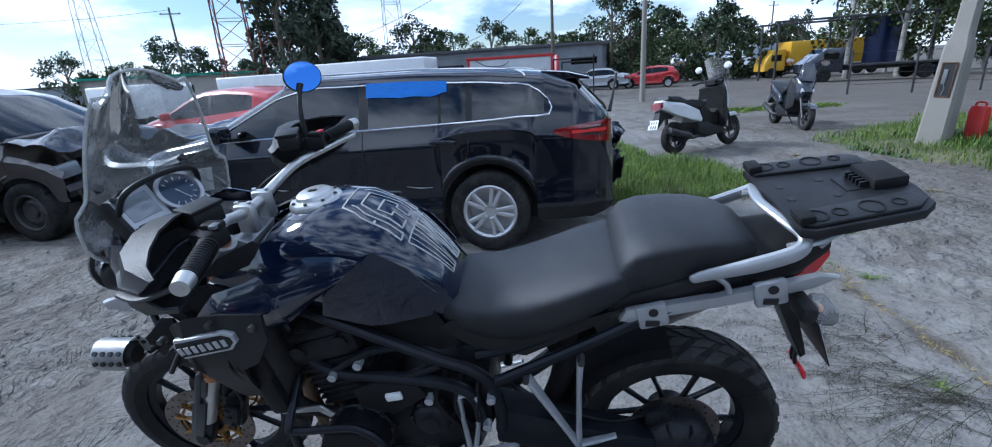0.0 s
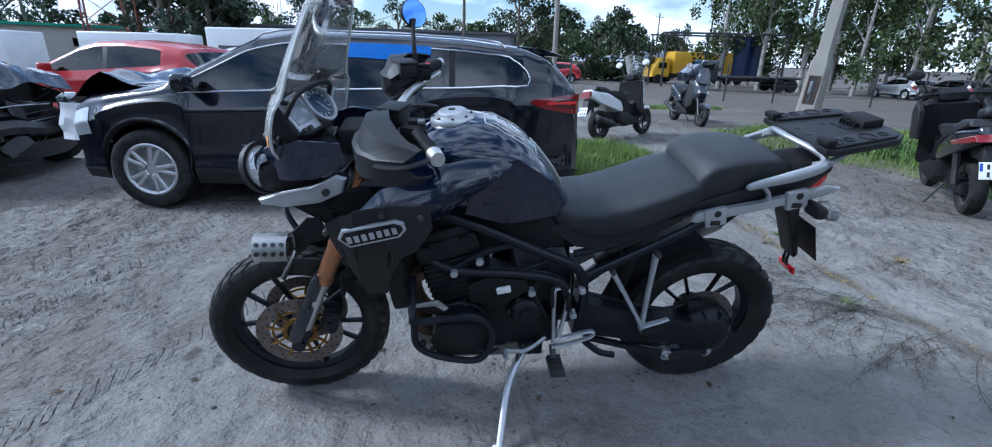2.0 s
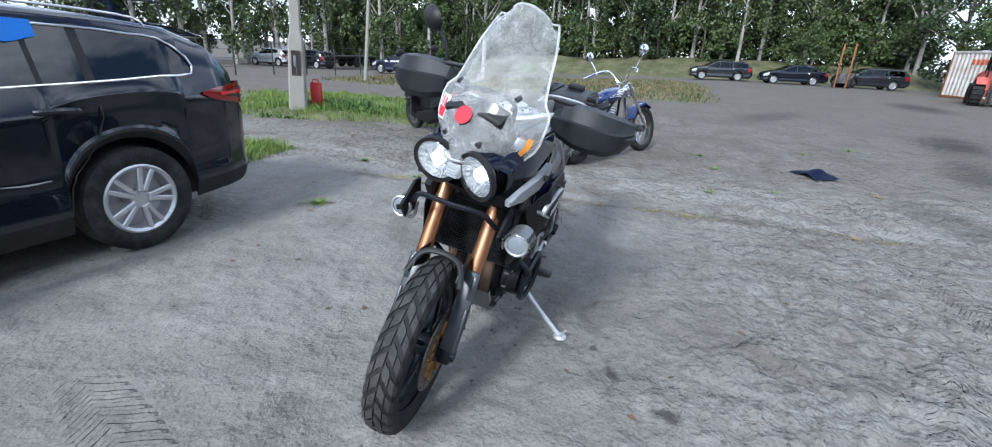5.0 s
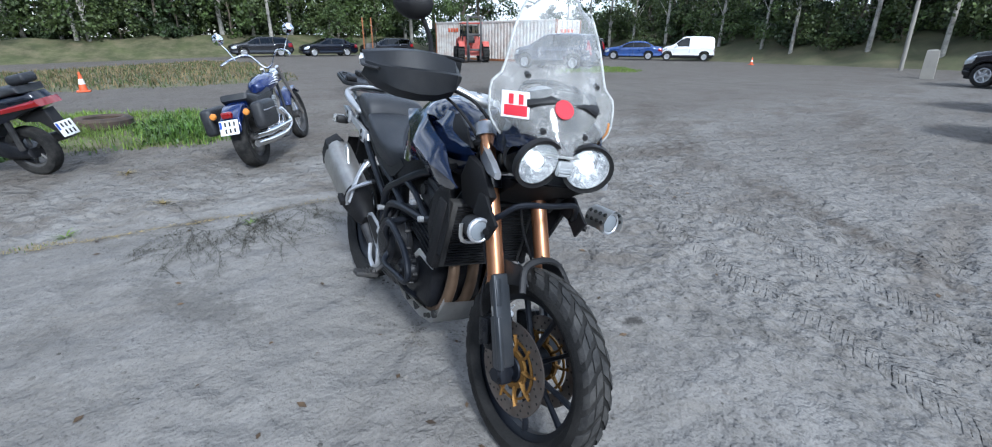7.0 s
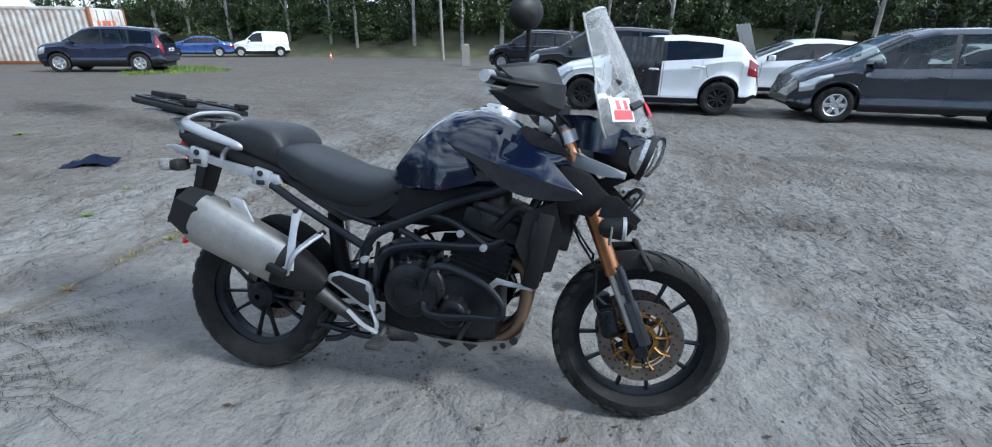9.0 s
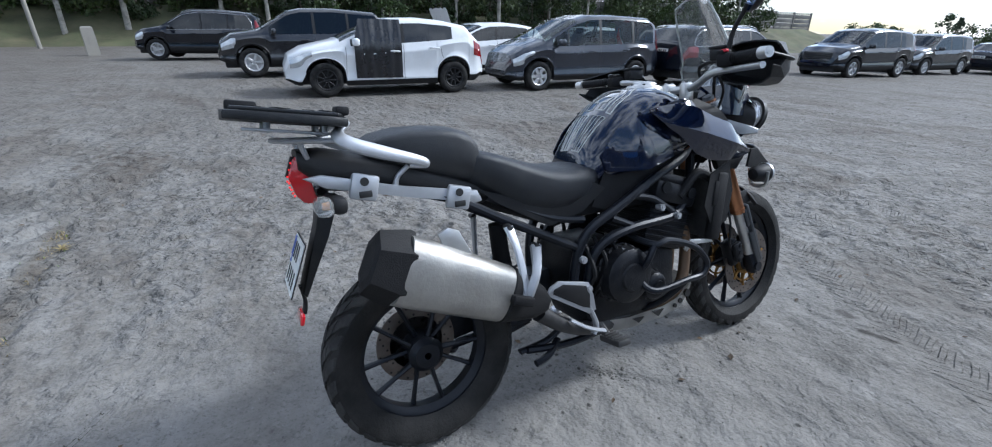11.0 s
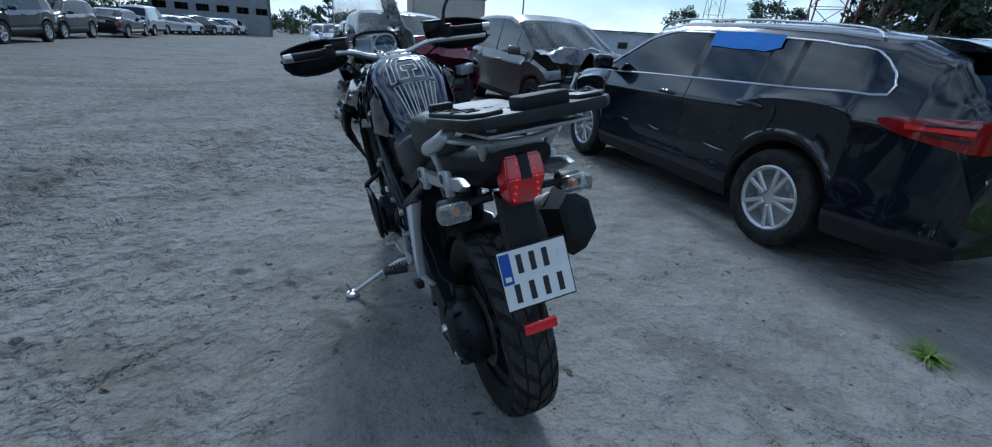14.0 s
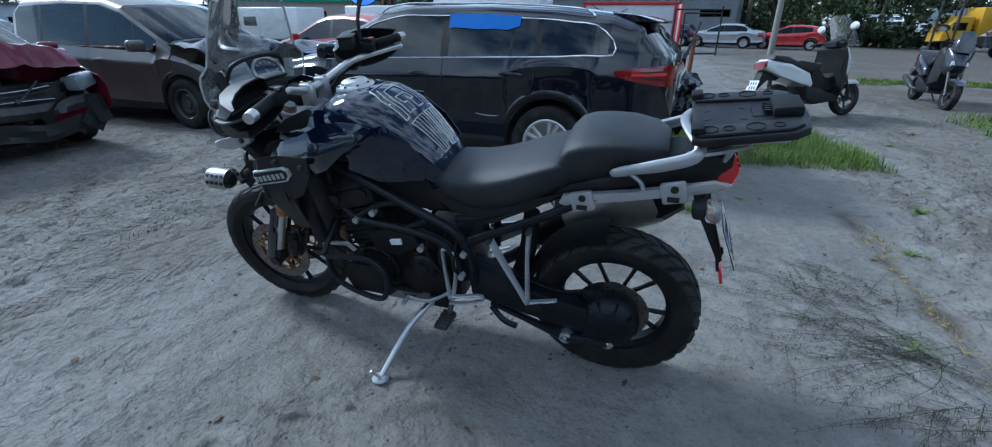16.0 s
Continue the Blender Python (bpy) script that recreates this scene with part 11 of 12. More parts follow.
M.update(
    cont=mat("cream_container_paint", (0.62, 0.60, 0.55), 0.6, 0.1, 0.10, 1.2, dirt=(0.28, 0.12, 0.05), dirt_amt=0.75, dirt_scale=1.6),
    rust=mat("rust", (0.24, 0.095, 0.04), 0.9, 0.1, 0.35, 5, 0.3, 30),
    loader=mat("faded_red_machine", (0.42, 0.055, 0.035), 0.5, 0, 0.2, 3, dirt=DUST, dirt_amt=0.35),
    yellow=mat("yellow_truck_paint", (0.72, 0.42, 0.02), 0.4, 0, 0.08, 3, dirt=DUST, dirt_amt=0.12),
    galv=mat("galvanised_steel", (0.33, 0.34, 0.35), 0.5, 0.6, 0.15, 4),
    red_frame=mat("red_painted_frame", (0.42, 0.02, 0.018), 0.45, 0, 0.1, 2),
    board=mat("pale_grey_board", (0.56, 0.58, 0.60), 0.5, 0, 0.06, 2, dirt=DUST, dirt_amt=0.25),
    fence=mat("old_concrete_panel", (0.20, 0.19, 0.175), 0.95, 0, 0.25, 2, 0.3, 20, dirt=(0.07, 0.07, 0.06), dirt_amt=0.6, dirt_scale=1.5),
    tarp=mat("dark_blue_tarp", (0.012, 0.022, 0.075), 0.5, 0, 0.2, 2, 0.3, 8),
    brick=mat("red_brick", (0.24, 0.085, 0.055), 0.9, 0, 0.2, 6),
    tower_red=mat("red_lead_paint", (0.20, 0.065, 0.045), 0.7, 0.1, 0.2, 2),
)

# container with ribbed walls
con = span("shipping_container", "old cream shipping container with rust streaks", "container", 34.3, -17.7, 22.3, -19.8)
L_, H_, D_ = 12.19, 2.62, 2.44
for y, flip in ((0.0, 1), (D_, -1)):
    bm = bmesh.new()
    xs, rows = np.linspace(0.12, L_ - 0.12, 160), [[], []]
    for i, x in enumerate(xs):
        dy = 0.04 * (1 if (i // 2) % 2 else 0)
        for r, z in ((0, 0.17), (1, H_ - 0.12)):
            rows[r].append((x, y + dy * flip, z))
    skin(bm, rows, cap=False)
    part("ribbed_wall", bm, M["cont"], con, smooth=False)
for x in (0.06, L_ - 0.06):
    for y in (0.06, D_ - 0.06):
        bm = bmesh.new()
        box(bm, x, y, H_ / 2, 0.13, 0.13, H_, 0.01)
        part("corner_post", bm, M["rust"], con, "rusty corner post")
for z in (0.09, H_ - 0.06):
    for y in (0.03, D_ - 0.03):
        bm = bmesh.new()
        box(bm, L_ / 2, y, z, L_ - 0.2, 0.08, 0.14, 0.01)
        part("rail", bm, M["rust"] if z < 1 else M["cont"], con)
for x in (0.03, L_ - 0.03):
    bm = bmesh.new()
    box(bm, x, D_ / 2, H_ / 2, 0.05, D_ - 0.16, H_ - 0.1, 0.01)
    dr = part("end_wall", bm, M["cont"], con)
    for k in range(4):
        bm = bmesh.new()
        rod(bm, (x + (0.05 if x > 1 else -0.05), 0.5 + 0.5 * k, 0.15), (x + (0.05 if x > 1 else -0.05), 0.5 + 0.5 * k, H_ - 0.1), 0.02, seg=8)
        part("lock_bar", bm, M["galv"], dr)
bm = bmesh.new()
box(bm, L_ / 2, D_ / 2, H_ - 0.03, L_ - 0.1, D_ - 0.1, 0.04)
part("roof", bm, M["cont"], con)
for k in range(4):
    bm = bmesh.new()
    box(bm, 1.7 + 0.32 * k, -0.010, 2.05, 0.20, 0.012, 0.28, 0.002)
    part("mark", bm, M["cone"], con, "faded orange mark bar")
    bm = bmesh.new()
    box(bm, L_ + 0.01, 0.5 + 0.34 * k, 1.95, 0.02, 0.2, 0.22, 0.002)
    part("mark", bm, M["cone"], con, "faded orange mark bar")

# rough-terrain fork lift
tl_ = thing("fork_lift_truck", pose(27.2, -16.6, ground_z(27.2, -16.6), 0, 0, 158), "faded red rough-terrain fork lift truck with a tall mast", "vehicle")
for x, R, w in ((1.0, 0.58, 0.42), (-1.0, 0.48, 0.34)):
    for s in (-1, 1):
        bm = bmesh.new()
        lathe(bm, [(R * 0.5, -w / 2), (R * 0.9, -w / 2), (R, -w * 0.36), (R, w * 0.36), (R * 0.9, w / 2), (R * 0.5, w / 2), (R * 0.45, 0.0), (0.02, 0.0)], 28)
        for k in range(18):
            a = 2 * math.pi * k / 18
            box(bm, (R + 0.01) * math.cos(a), 0, (R + 0.01) * math.sin(a), 0.05, w * 0.9, 0.06, rot=Matrix.Rotation(-a, 4, "Y"))
        part("wheel", bm, M["tyre"], tl_, "deep-lugged dusty tyre", m=Matrix.Translation((x, s * 0.80, R)))
shellp(tl_, "rear_body", [(-1.75, 0.55), (-1.80, 1.25), (-1.55, 1.50), (-0.35, 1.60), (-0.25, 0.70), (-0.6, 0.6)], 0.78, 0, M["loader"], "rounded red engine cover", 0.12)
shellp(tl_, "chassis", [(-1.3, 0.45), (-1.2, 0.72), (1.3, 0.75), (1.35, 0.45)], 0.55, 0, M["loader"], "", 0.05)
for s in (-1, 1):
    shellp(tl_, "mudguard", [(0.35, 0.95), (0.55, 1.30), (1.35, 1.30), (1.60, 1.0), (1.35, 1.2), (0.6, 1.2)], 0.20, 0, M["loader"], "", 0.03).location.y = s * 0.78
    for x in (-0.35, 0.75):
        bm = bmesh.new()
        tube(bm, [(x, s * 0.62, 1.1), (x - (0.0 if x > 0 else 0.05), s * 0.60, 2.35)], 0.035, 6, smooth=0)
        part("cab_post", bm, M["plastic"], tl_)
    bm = bmesh.new()
    box(bm, 1.62, s * 0.42, 1.45, 0.12, 0.12, 2.6, 0.01)
    part("mast_rail", bm, M["steel_dark"], tl_, "dark mast rail")
    bm = bmesh.new()
    tube(bm, [(1.72, s * 0.35, 1.1), (1.74, s * 0.35, 0.25), (2.7, s * 0.35, 0.22)], 0.045, 6, smooth=0)
    part("fork_tine", bm, M["steel_dark"], tl_)
bm = bmesh.new()
box(bm, 0.2, 0, 2.38, 1.25, 1.35, 0.08, 0.03)
part("cab_roof", bm, M["loader"], tl_)
bm = bmesh.new()
box(bm, -0.36, 0, 1.85, 0.02, 1.15, 0.85)
part("rear_window", bm, M["car_glass"], tl_)
for z in (0.8, 1.7, 2.7):
    bm = bmesh.new()
    box(bm, 1.62, 0, z, 0.10, 0.90, 0.12, 0.01)
    part("mast_bar", bm, M["steel_dark"], tl_)
shellp(tl_, "seat", [(-0.2, 1.2), (-0.22, 1.75), (-0.05, 1.75), (0.05, 1.35), (0.4, 1.35), (0.4, 1.2)], 0.25, 0, M["plastic"], "", 0.05)
# small fork lift by the trees
fk = thing("small_fork_lift", pose(40.0, -14.4, ground_z(40, -14.4), 0, 0, 150), "small dark fork lift with a raised mast", "vehicle")
for s in (-1, 1):
    bm = bmesh.new()
    box(bm, 0.9, s * 0.35, 1.5, 0.10, 0.10, 3.0, 0.01)
    part("mast_rail", bm, M["rust"], fk)
    for x in (0.6, -0.6):
        bm = bmesh.new()
        lathe(bm, [(0.1, -0.1), (0.28, -0.1), (0.30, 0), (0.28, 0.1), (0.1, 0.1)], 18)
        part("wheel", bm, M["tyre"], fk, m=Matrix.Translation((x, s * 0.45, 0.30)))
    for x in (-0.5, 0.55):
        bm = bmesh.new()
        tube(bm, [(x, s * 0.45, 0.8), (x, s * 0.42, 2.1)], 0.03, 6, smooth=0)
        part("guard_post", bm, M["plastic"], fk)
shellp(fk, "body", [(-0.9, 0.35), (-0.9, 1.0), (-0.3, 1.05), (-0.2, 0.7), (0.7, 0.7), (0.75, 0.35)], 0.45, 0, M["steel_dark"], "", 0.08)
bm = bmesh.new()
box(bm, 0.02, 0, 2.12, 1.15, 0.95, 0.06, 0.02)
part("guard_roof", bm, M["plastic"], fk)

# concrete panel fence along the top of the south bank
for k in range(40):
    x0_ = -62 + 3.0 * k
    y0_ = -40.2 - 0.10 * x0_
    z0_ = ground_z(x0_, y0_) + bank_z(x0_, y0_) - 0.25
    fp = span("concrete_fence", "weathered concrete fence panel on top of the bank", "fence", x0_, y0_, x0_ + 3.0, y0_ - 0.30, z0_, "panel fence on the bank")
    for j in range(4):
        bm = bmesh.new()
        box(bm, 1.5, 0, 0.30 + 0.46 * j, 2.86, 0.06, 0.44, 0.012)
        part("panel", bm, M["fence"], fp)
    for j in range(9):
        bm = bmesh.new()
        box(bm, 0.25 + 0.31 * j, 0, 2.02, 0.16, 0.05, 0.20, 0.012)
        part("top_slat", bm, M["fence"], fp)
    bm = bmesh.new()
    box(bm, 0, 0, 1.05, 0.14, 0.16, 2.2, 0.015)
    part("post", bm, M["fence"], fp)
# thin leaning birch stems and a pole in front of the bank
for k in range(24):
    x = -46 + 3.9 * k + rnd.uniform(-1.2, 1.2)
    y = -35.2 - 0.10 * x + rnd.uniform(-1.5, 0.5)
    z = ground_z(x, y) + bank_z(x, y) - 0.1
    tree("birch", rnd.randrange(3), x, y, rnd.uniform(0.75, 1.0), rnd.uniform(0, 360), z)
for k in range(90):
    x = -50 + 1.15 * k + rnd.uniform(-0.6, 0.6)
    y = -36.2 - 0.10 * x - rnd.uniform(-0.8, 3.4)
    tree("bush", rnd.randrange(3), x, y, rnd.uniform(0.7, 1.25), rnd.uniform(0, 360), ground_z(x, y) + bank_z(x, y) - 0.25)
# dense far skylines
for k in range(44):
    x = -98 + rnd.uniform(-4, 6)
    y = -46 + 2.6 * k
    tree("bush", rnd.randrange(3), x, y, rnd.uniform(1.2, 1.9), rnd.uniform(0, 360))
for k in range(34):
    x = -44 + 2.0 * k + rnd.uniform(-1, 1)
    tree("bush", rnd.randrange(3), x, 46 + rnd.uniform(-2, 3), rnd.uniform(1.2, 1.9), rnd.uniform(0, 360))
for k in range(16):
    tree("bush", rnd.randrange(3), 14 + 2.0 * k, 78 + rnd.uniform(-2, 2), rnd.uniform(2.0, 2.8), rnd.uniform(0, 360))
for k in range(46):
    y = -25 + 1.4 * k
    x = 52.0 + rnd.uniform(-1.5, 4) + (2 if y > 8 else 0)
    tree("bush", rnd.randrange(3), x, y, rnd.uniform(1.1, 2.0), rnd.uniform(0, 360), ground_z(x, y) + bank_z(x, y) - 0.2)

for x, y, v, s in [(23.5, 37, 1, 1.15), (26, 35.5, 0, 1.2), (28.5, 34, 1, 1.25), (31, 31.5, 2, 1.2), (33.5, 29.5, 1, 1.2), (36, 26.5, 0, 1.25), (38.5, 22.5, 1, 1.2), (40, 18.5, 2, 1.25), (42, 14.0, 1, 1.2), (27.5, 37.5, 2, 1.2), (34, 33, 0, 1.3)]:
    tree("birch", v, x, y, s, 51 * x)
for x, y, v, s in [(-15.7, 30.7, 0, 1.0), (-13.6, 32.0, 1, 1.0)]:
    tree("pine", v, x, y, s, 37 * x)
# poles
def pole(x, y, h, r0, r1, label, lean=0.0, material="concrete", name="utility_pole", cross=False):
    root = thing(name, pose(x, y, ground_z(x, y) - 0.1, lean * 0.5, lean, 20), label, "pole")
    bm = bmesh.new()
    rod(bm, (0, 0, 0), (0, 0, h), r0, r1, 12)
    part("shaft", bm, M[material], root)
    if cross:
        bm = bmesh.new()
        box(bm, 0, 0, h - 0.5, 1.6, 0.09, 0.10, 0.01)
        cb = part("cross_arm", bm, M["galv"], root)
        for k in (-0.7, 0, 0.7):
            bm = bmesh.new()
            lathe(bm, [(0.0, 0.10), (0.03, 0.08), (0.045, 0.03), (0.03, 0.0)], 10, Matrix.Translation((k, 0, h - 0.45)) @ Matrix.Rotation(radians(90), 4, "X"))
            part("insulator", bm, M["board"], cb)
    return root


pole(4.9, 19.1, 9.5, 0.11, 0.07, "tall thin concrete pole by the signboard")
pole(8.2, -31.5, 7.5, 0.10, 0.08, "thin grey wooden pole below the bank", 1.5)
pole(18.6, 12.1, 6.5, 0.09, 0.06, "leaning pale concrete pole on the verge", 7.0, "concrete")
pole(-30.0, 41.0, 9.0, 0.12, 0.08, "utility pole with a cross arm by the sheds", 0, "bark", cross=True)
pole(33.0, 70.0, 9.0, 0.14, 0.09, "utility pole with a cross arm far off", 0, "bark", cross=True)
pole(-58.0, 30.0, 9.0, 0.12, 0.08, "utility pole with a cross arm by the sheds", 0, "bark", cross=True)
pole(1.9, 31.0, 8.0, 0.11, 0.08, "wooden pole beside the grey shed", 0, "bark")
for a, b, sag in (((4.9, 19.1, 9.0), (-14.0, 36.0, 4.2), 0.9), ((4.9, 19.1, 8.9), (1.9, 31.0, 7.6), 0.6), ((1.9, 31.0, 7.6), (-3.0, 25.2, 3.0), 0.7), ((-58, 30, 8.3), (-30, 41, 8.3), 0.8), ((18.6, 12.1, 6.2), (49.0, 2.0, 6.0), 0.8), ((8.2, -31.5, 7.2), (34.0, -38.0, 7.0), 0.7)):
    bm = bmesh.new()
    A_, B_ = Vector(a), Vector(b)
    tube(bm, [A_.lerp(B_, f) - Vector((0, 0, sag * 4 * f * (1 - f))) for f in np.linspace(0, 1, 9)], 0.014, 5, smooth=2)
    tagged(part("overhead_cable", bm, M["ink"]), "thin black overhead cable between poles", "cable", "overhead cables")
bm = bmesh.new()
rows = [[(sx_ * w, sy_ * w, z) for sx_, sy_ in ((1, 1), (-1, 1), (-1, -1), (1, -1))] for z, w in ((-0.1, 0.21), (0.9, 0.20), (1.05, 0.19), (1.09, 0.14))]
skin(bm, rows, close=True)
tagged(part("concrete_block", bm, M["concrete"], m=pose(5.1, -24.5, ground_z(5.1, -24.5), 3, 2, 12), sharp=20), "upright weathered concrete block in the yard", "block")

# steel lattice towers
def lattice(x, y, h, w0, w1, label, material, step=1.5):
    root = thing("lattice_tower", pose(x, y, ground_z(x, y) - 0.2, 0, 0, 25), label, "tower", "lattice towers")
    n = int(h / step)
    cor = [[(sx_ * (w0 + (w1 - w0) * k / n), sy_ * (w0 + (w1 - w0) * k / n), k * h / n) for sx_, sy_ in ((1, 1), (-1, 1), (-1, -1), (1, -1))] for k in range(n + 1)]
    for c in range(4):
        bm = bmesh.new()
        rod(bm, cor[0][c], cor[n][c], 0.055, 0.04, 6)
        part("leg", bm, M[material], root)
    for k in range(n):
        for c in range(4):
            d = (c + 1) % 4
            for a, r in ((cor[k][c], 0.025), (cor[k + 1][c], 0.022)):
                bm = bmesh.new()
                rod(bm, a, cor[k + 1][d], r, seg=5)
                part("brace", bm, M[material], root)


lattice(-19.0, 31.2, 22, 1.0, 0.7, "tall rust-red steel lattice mast", "tower_red")
lattice(-17.0, 32.6, 22, 0.9, 0.7, "tall rust-red steel lattice mast", "tower_red")
lattice(-55, 60, 26, 1.3, 0.4, "grey steel lattice mast far off", "galv", 2.2)
lattice(-20, 76, 34, 1.6, 0.5, "grey steel lattice mast far off", "galv", 2.6)

# red-framed signboard hut
sg_ = span("signboard", "pale signboard wall in a red painted frame", "board", -2.8, 24.8, 1.6, 25.4)
bm = bmesh.new()
box(bm, 2.2, 0, 1.15, 4.3, 0.10, 2.15, 0.01)
part("panel", bm, M["board"], sg_)
for nm, c, d in (("top_rail", (2.2, -0.02, 2.27), (4.6, 0.18, 0.14)), ("bottom_rail", (2.2, -0.02, 0.10), (4.6, 0.18, 0.12)), ("post", (0.0, -0.02, 1.15), (0.14, 0.18, 2.3)), ("post", (4.4, -0.02, 1.15), (0.14, 0.18, 2.3))):
    bm = bmesh.new()
    box(bm, *c, *d, 0.015)
    part(nm, bm, M["red_frame"], sg_)
for k in range(5):
    bm = bmesh.new()
    box(bm, 4.75, 0.25 + 0.45 * k, 1.15, 0.06, 0.40, 2.2, 0.01)
    part("side_slat", bm, M["board"] if k % 2 else M["red_frame"], sg_)
bm = bmesh.new()
tube(bm, [(0.3, -0.12, 2.25), (0.9, -0.14, 1.90), (1.7, -0.14, 1.86), (2.1, -0.12, 2.05)], 0.02, 6)
part("hanging_cable", bm, M["ink"], sg_)
# black gate frame leaning before it
gt = span("metal_gate", "black steel gate frame standing open", "gate", 1.5, 22.6, 3.7, 23.6)
for nm, a, b in (("rail", (0, 0, 0.1), (2.2, 0, 0.1)), ("rail", (0, 0, 1.95), (2.2, 0, 1.95)), ("upright", (0, 0, 0.1), (0, 0, 1.95)), ("upright", (0.45, 0, 0.1), (0.45, 0, 1.8)), ("upright", (2.2, 0, 0), (2.2, 0, 2.1)), ("rail", (0.45, 0, 1.8), (2.2, 0, 1.8))):
    bm = bmesh.new()
    rod(bm, a, b, 0.035, seg=6)
    part(nm, bm, M["ink"], gt)
# second white-red hut roof and white trailers behind the red hatchback
for k, (x, y, r, ln, hh, lab) in enumerate([(-7.6, 24.5, 172, 6.0, 2.5, "white box trailer parked by the shed"), (-14.8, 26.5, 172, 5.0, 2.3, "white van body parked by the shed"), (-20.6, 24.0, 172, 4.8, 2.2, "white van body parked by the shed")]):
    tr_ = thing("trailer", pose(x, y, ground_z(x, y), 0, 0, r), lab, "trailer", "white trailers by the shed")
    bm = bmesh.new()
    box(bm, 0, 0, 0.55 + (hh - 0.5) / 2, ln, 2.1, hh - 0.5, 0.08, None, 3)
    part("body", bm, M["car_white"], tr_)
    for xx in (-ln * 0.3, ln * 0.3):
        for s in (-1, 1):
            bm = bmesh.new()
            lathe(bm, [(0.02, -0.1), (0.33, -0.1), (0.35, 0), (0.33, 0.1), (0.02, 0.1)], 18)
            part("wheel", bm, M["tyre"], tr_, m=Matrix.Translation((xx, s * 0.95, 0.34)))
    for s in (-1, 1):
        bm = bmesh.new()
        box(bm, ln * 0.30, s * 1.052, 1.5, ln * 0.22, 0.01, 0.5, 0.002)
        part("window", bm, M["car_glass"], tr_)


def lorry(label, x, y, heading, cabm, boxm, ln, hh, flat=False, tank=False, cab=True):
    root = thing("lorry", pose(x, y, ground_z(x, y), 0, 0, heading), label, "lorry", "lorries by the birches")
    if cab:
        shellp(root, "cab", [(0.2, 0.6), (0.2, 2.3 if not flat else 2.0), (1.2, 2.3 if not flat else 2.0), (1.75, 1.55), (2.3 if flat else 1.85, 1.15), (2.3 if flat else 1.9, 0.6)], 1.0, 0, cabm, "", 0.08)
        for s in (-1, 1):
            bm = bmesh.new()
            box(bm, 0.95, s * 1.004, 1.62, 0.8, 0.01, 0.5, 0.002)
            part("side_window", bm, M["car_glass"], root)
        bm = bmesh.new()
        box(bm, 1.53, 0, 1.72, 0.02, 1.7, 0.62, rot=Matrix.Rotation(radians(-36), 4, "Y"))
        part("windscreen", bm, M["car_glass"], root)
    bm = bmesh.new()
    box(bm, -ln / 2, 0, 0.75, ln, 0.9, 0.18, 0.02)
    part("chassis", bm, M["steel_dark"], root)
    bm = bmesh.new()
    if tank:
        lathe(bm, [(0.0, -ln / 2), (0.8, -ln / 2 + 0.05), (0.98, -ln / 2 + 0.3), (0.98, ln / 2 - 0.3), (0.8, ln / 2 - 0.05), (0.0, ln / 2)], 28, Matrix.Translation((-ln / 2, 0, 1.9)) @ Matrix.Rotation(radians(90), 4, "Z"))
        part("tank", bm, M["chrome"], root, "polished steel tank")
    elif flat:
        box(bm, -ln / 2, 0, 0.92, ln, 2.0, 0.12, 0.02)
        part("flat_bed", bm, M["steel_dark"], root)
    else:
        box(bm, -ln / 2 - 0.05, 0, 0.95 + hh / 2, ln, 2.3, hh, 0.05)
        part("cargo_box", bm, boxm, root)
    for xx in ((1.25, -ln * 0.75, -ln * 0.9) if cab else (-ln * 0.7, -ln * 0.82, -ln * 0.94)):
        for s in (-1, 1):
            bm = bmesh.new()
            lathe(bm, [(0.02, -0.05), (0.2, -0.12), (0.38, -0.13), (0.42, -0.08), (0.42, 0.08), (0.38, 0.13), (0.02, 0.1)], 20)
            part("wheel", bm, M["tyre"], root, m=Matrix.Translation((xx, s * 0.92, 0.42)))
    return root


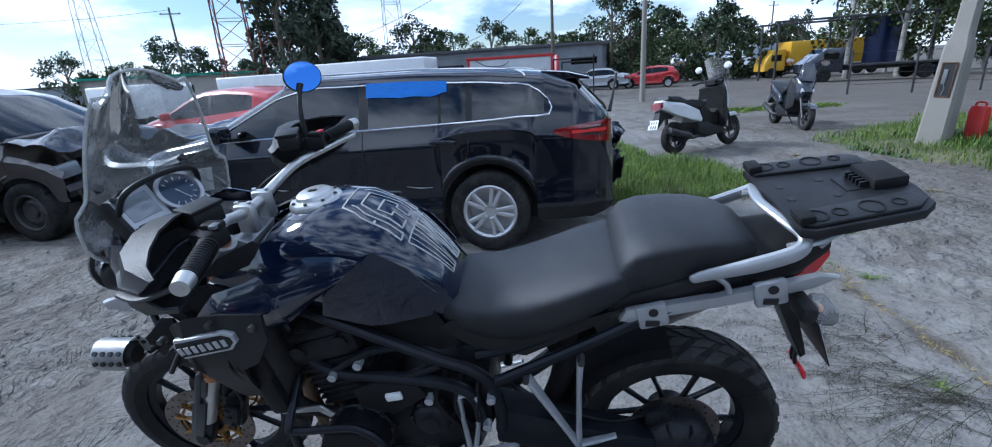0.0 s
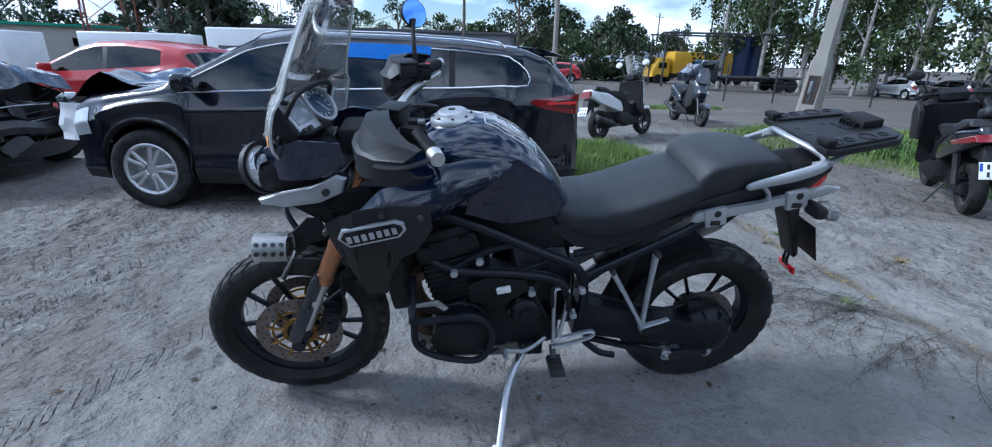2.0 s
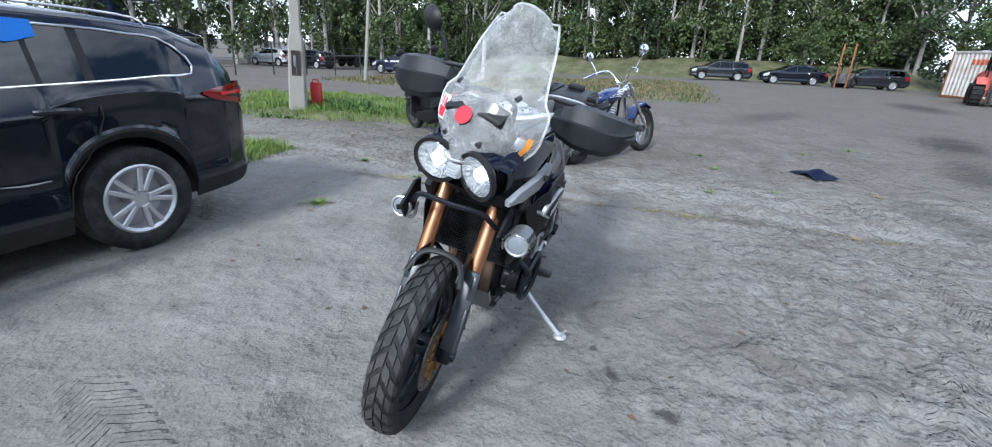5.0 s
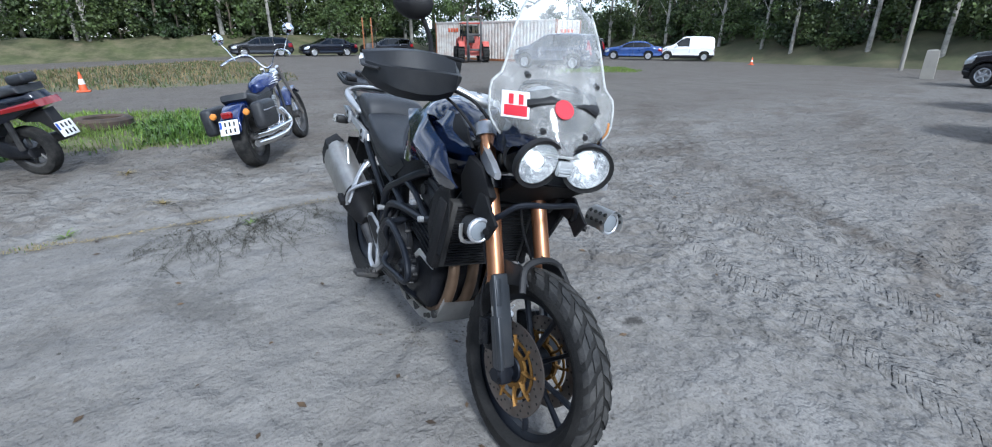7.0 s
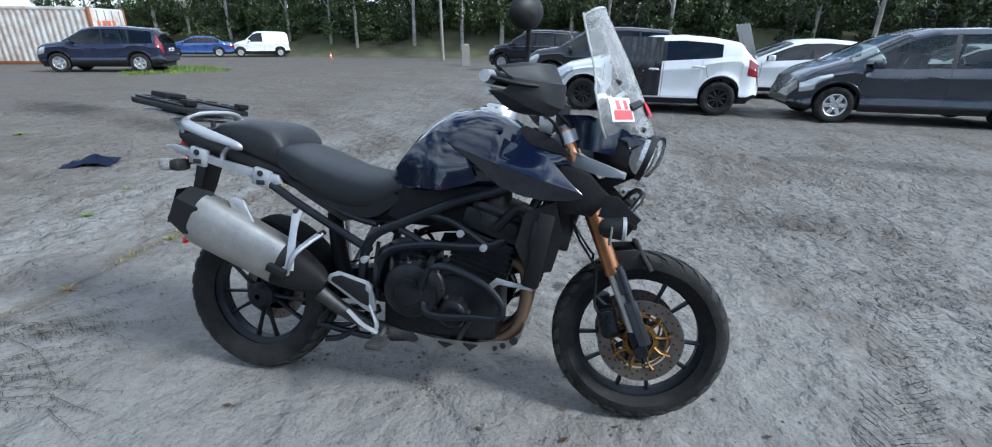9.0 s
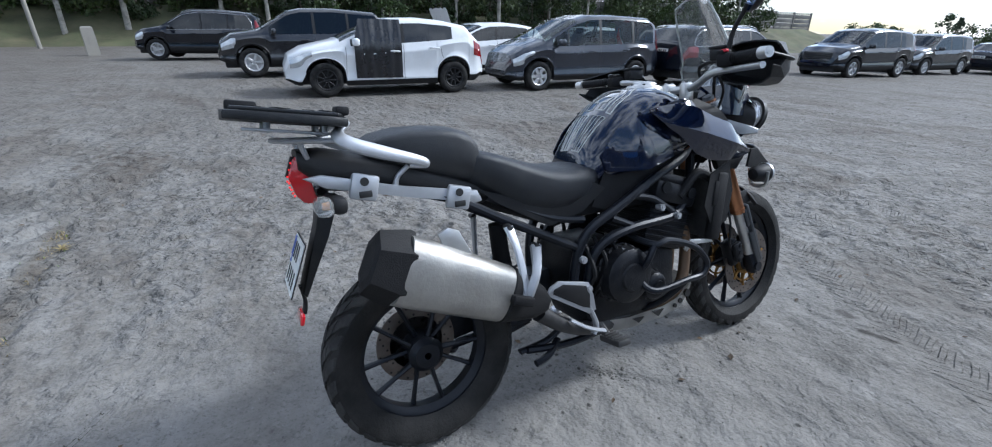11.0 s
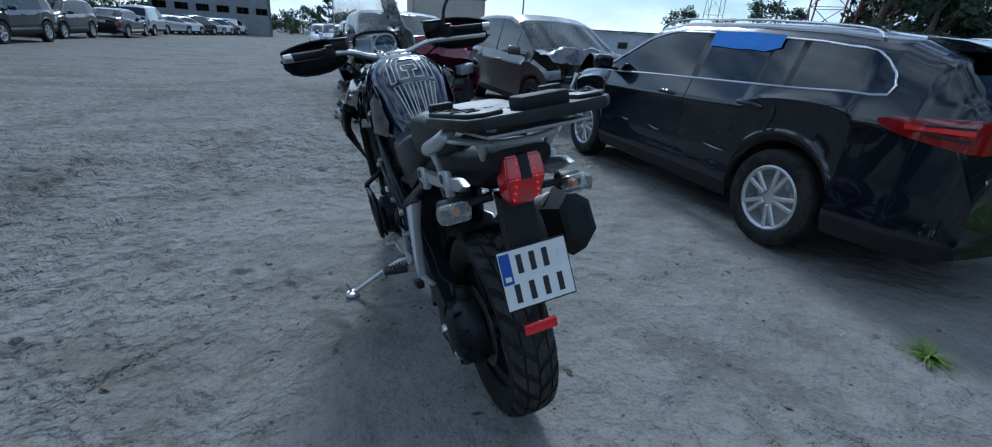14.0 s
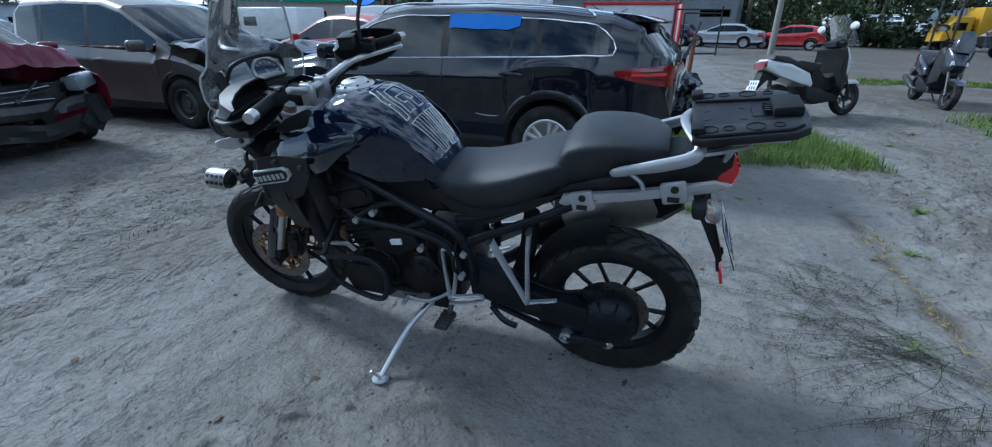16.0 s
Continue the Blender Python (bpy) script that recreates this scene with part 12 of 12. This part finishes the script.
lorry("slate blue pick-up truck with an empty flat bed", 19.6, 31.2, 172, M["car_slate"], None, 5.5, 0, flat=True)
lorry("yellow box lorry parked by the trees", 21.8, 43.0, 180, M["yellow"], M["yellow"], 7.5, 1.9)
lorry("grey box trailer on the far gravel", 36.5, 63.0, 2, None, M["pale_wall"], 9.5, 2.6, cab=False)
lorry("polished tanker trailer on the far gravel", 25.6, 64.0, 5, None, None, 7.5, 0, tank=True, cab=False)
lorry("low loader trailer with dark deck behind the fence", 31.5, 26.5, 170, None, None, 9.0, 0, flat=True, cab=False)
# steel carport with tarps
cp = thing("carport", pose(22.6, 33.5, ground_z(22.6, 33.5), 0, 0, -8), "open steel carport frame with dark blue tarps", "carport")
for x in (-5.5, -1.0, 3.5):
    for y in (0, 3.5):
        bm = bmesh.new()
        rod(bm, (x, y, 0), (x, y, 3.9), 0.07, seg=8)
        part("post", bm, M["steel_dark"], cp)
for y in (0, 3.5):
    bm = bmesh.new()
    box(bm, -1.0, y, 3.95, 9.4, 0.14, 0.14, 0.01)
    part("beam", bm, M["steel_dark"], cp)
for x0_, x1_ in ((1.2, 3.4),):
    rows = [[(x, 3.4 + 0.12 * math.sin(x * 5) + 0.1 * noise.noise((x, z, 3)), z) for x in np.linspace(x0_, x1_, 16)] for z in np.linspace(0.8, 3.9, 8)]
    sheet(cp, "tarp", rows, M["tarp"], "dark blue tarp", 0.01, 50)
# wire fence posts in front of the birches
for k in range(11):
    x, y = 12.5 + 2.1 * k, 18.5 - 0.35 * k
    root = thing("fence_post", pose(x, y, ground_z(x, y) - 0.05, 0, 0, -9), "thin dark steel fence post with wires", "fence", "wire fence by the birches")
    bm = bmesh.new()
    rod(bm, (0, 0, 0), (0, 0, 1.65), 0.035, seg=6)
    part("post", bm, M["steel_dark"], root)
    if k < 10:
        for j in range(4):
            bm = bmesh.new()
            rod(bm, (0, 0, 0.4 + 0.38 * j), (2.12, 0, 0.4 + 0.38 * j), 0.008, seg=4)
            part("wire", bm, M["steel_dark"], root)
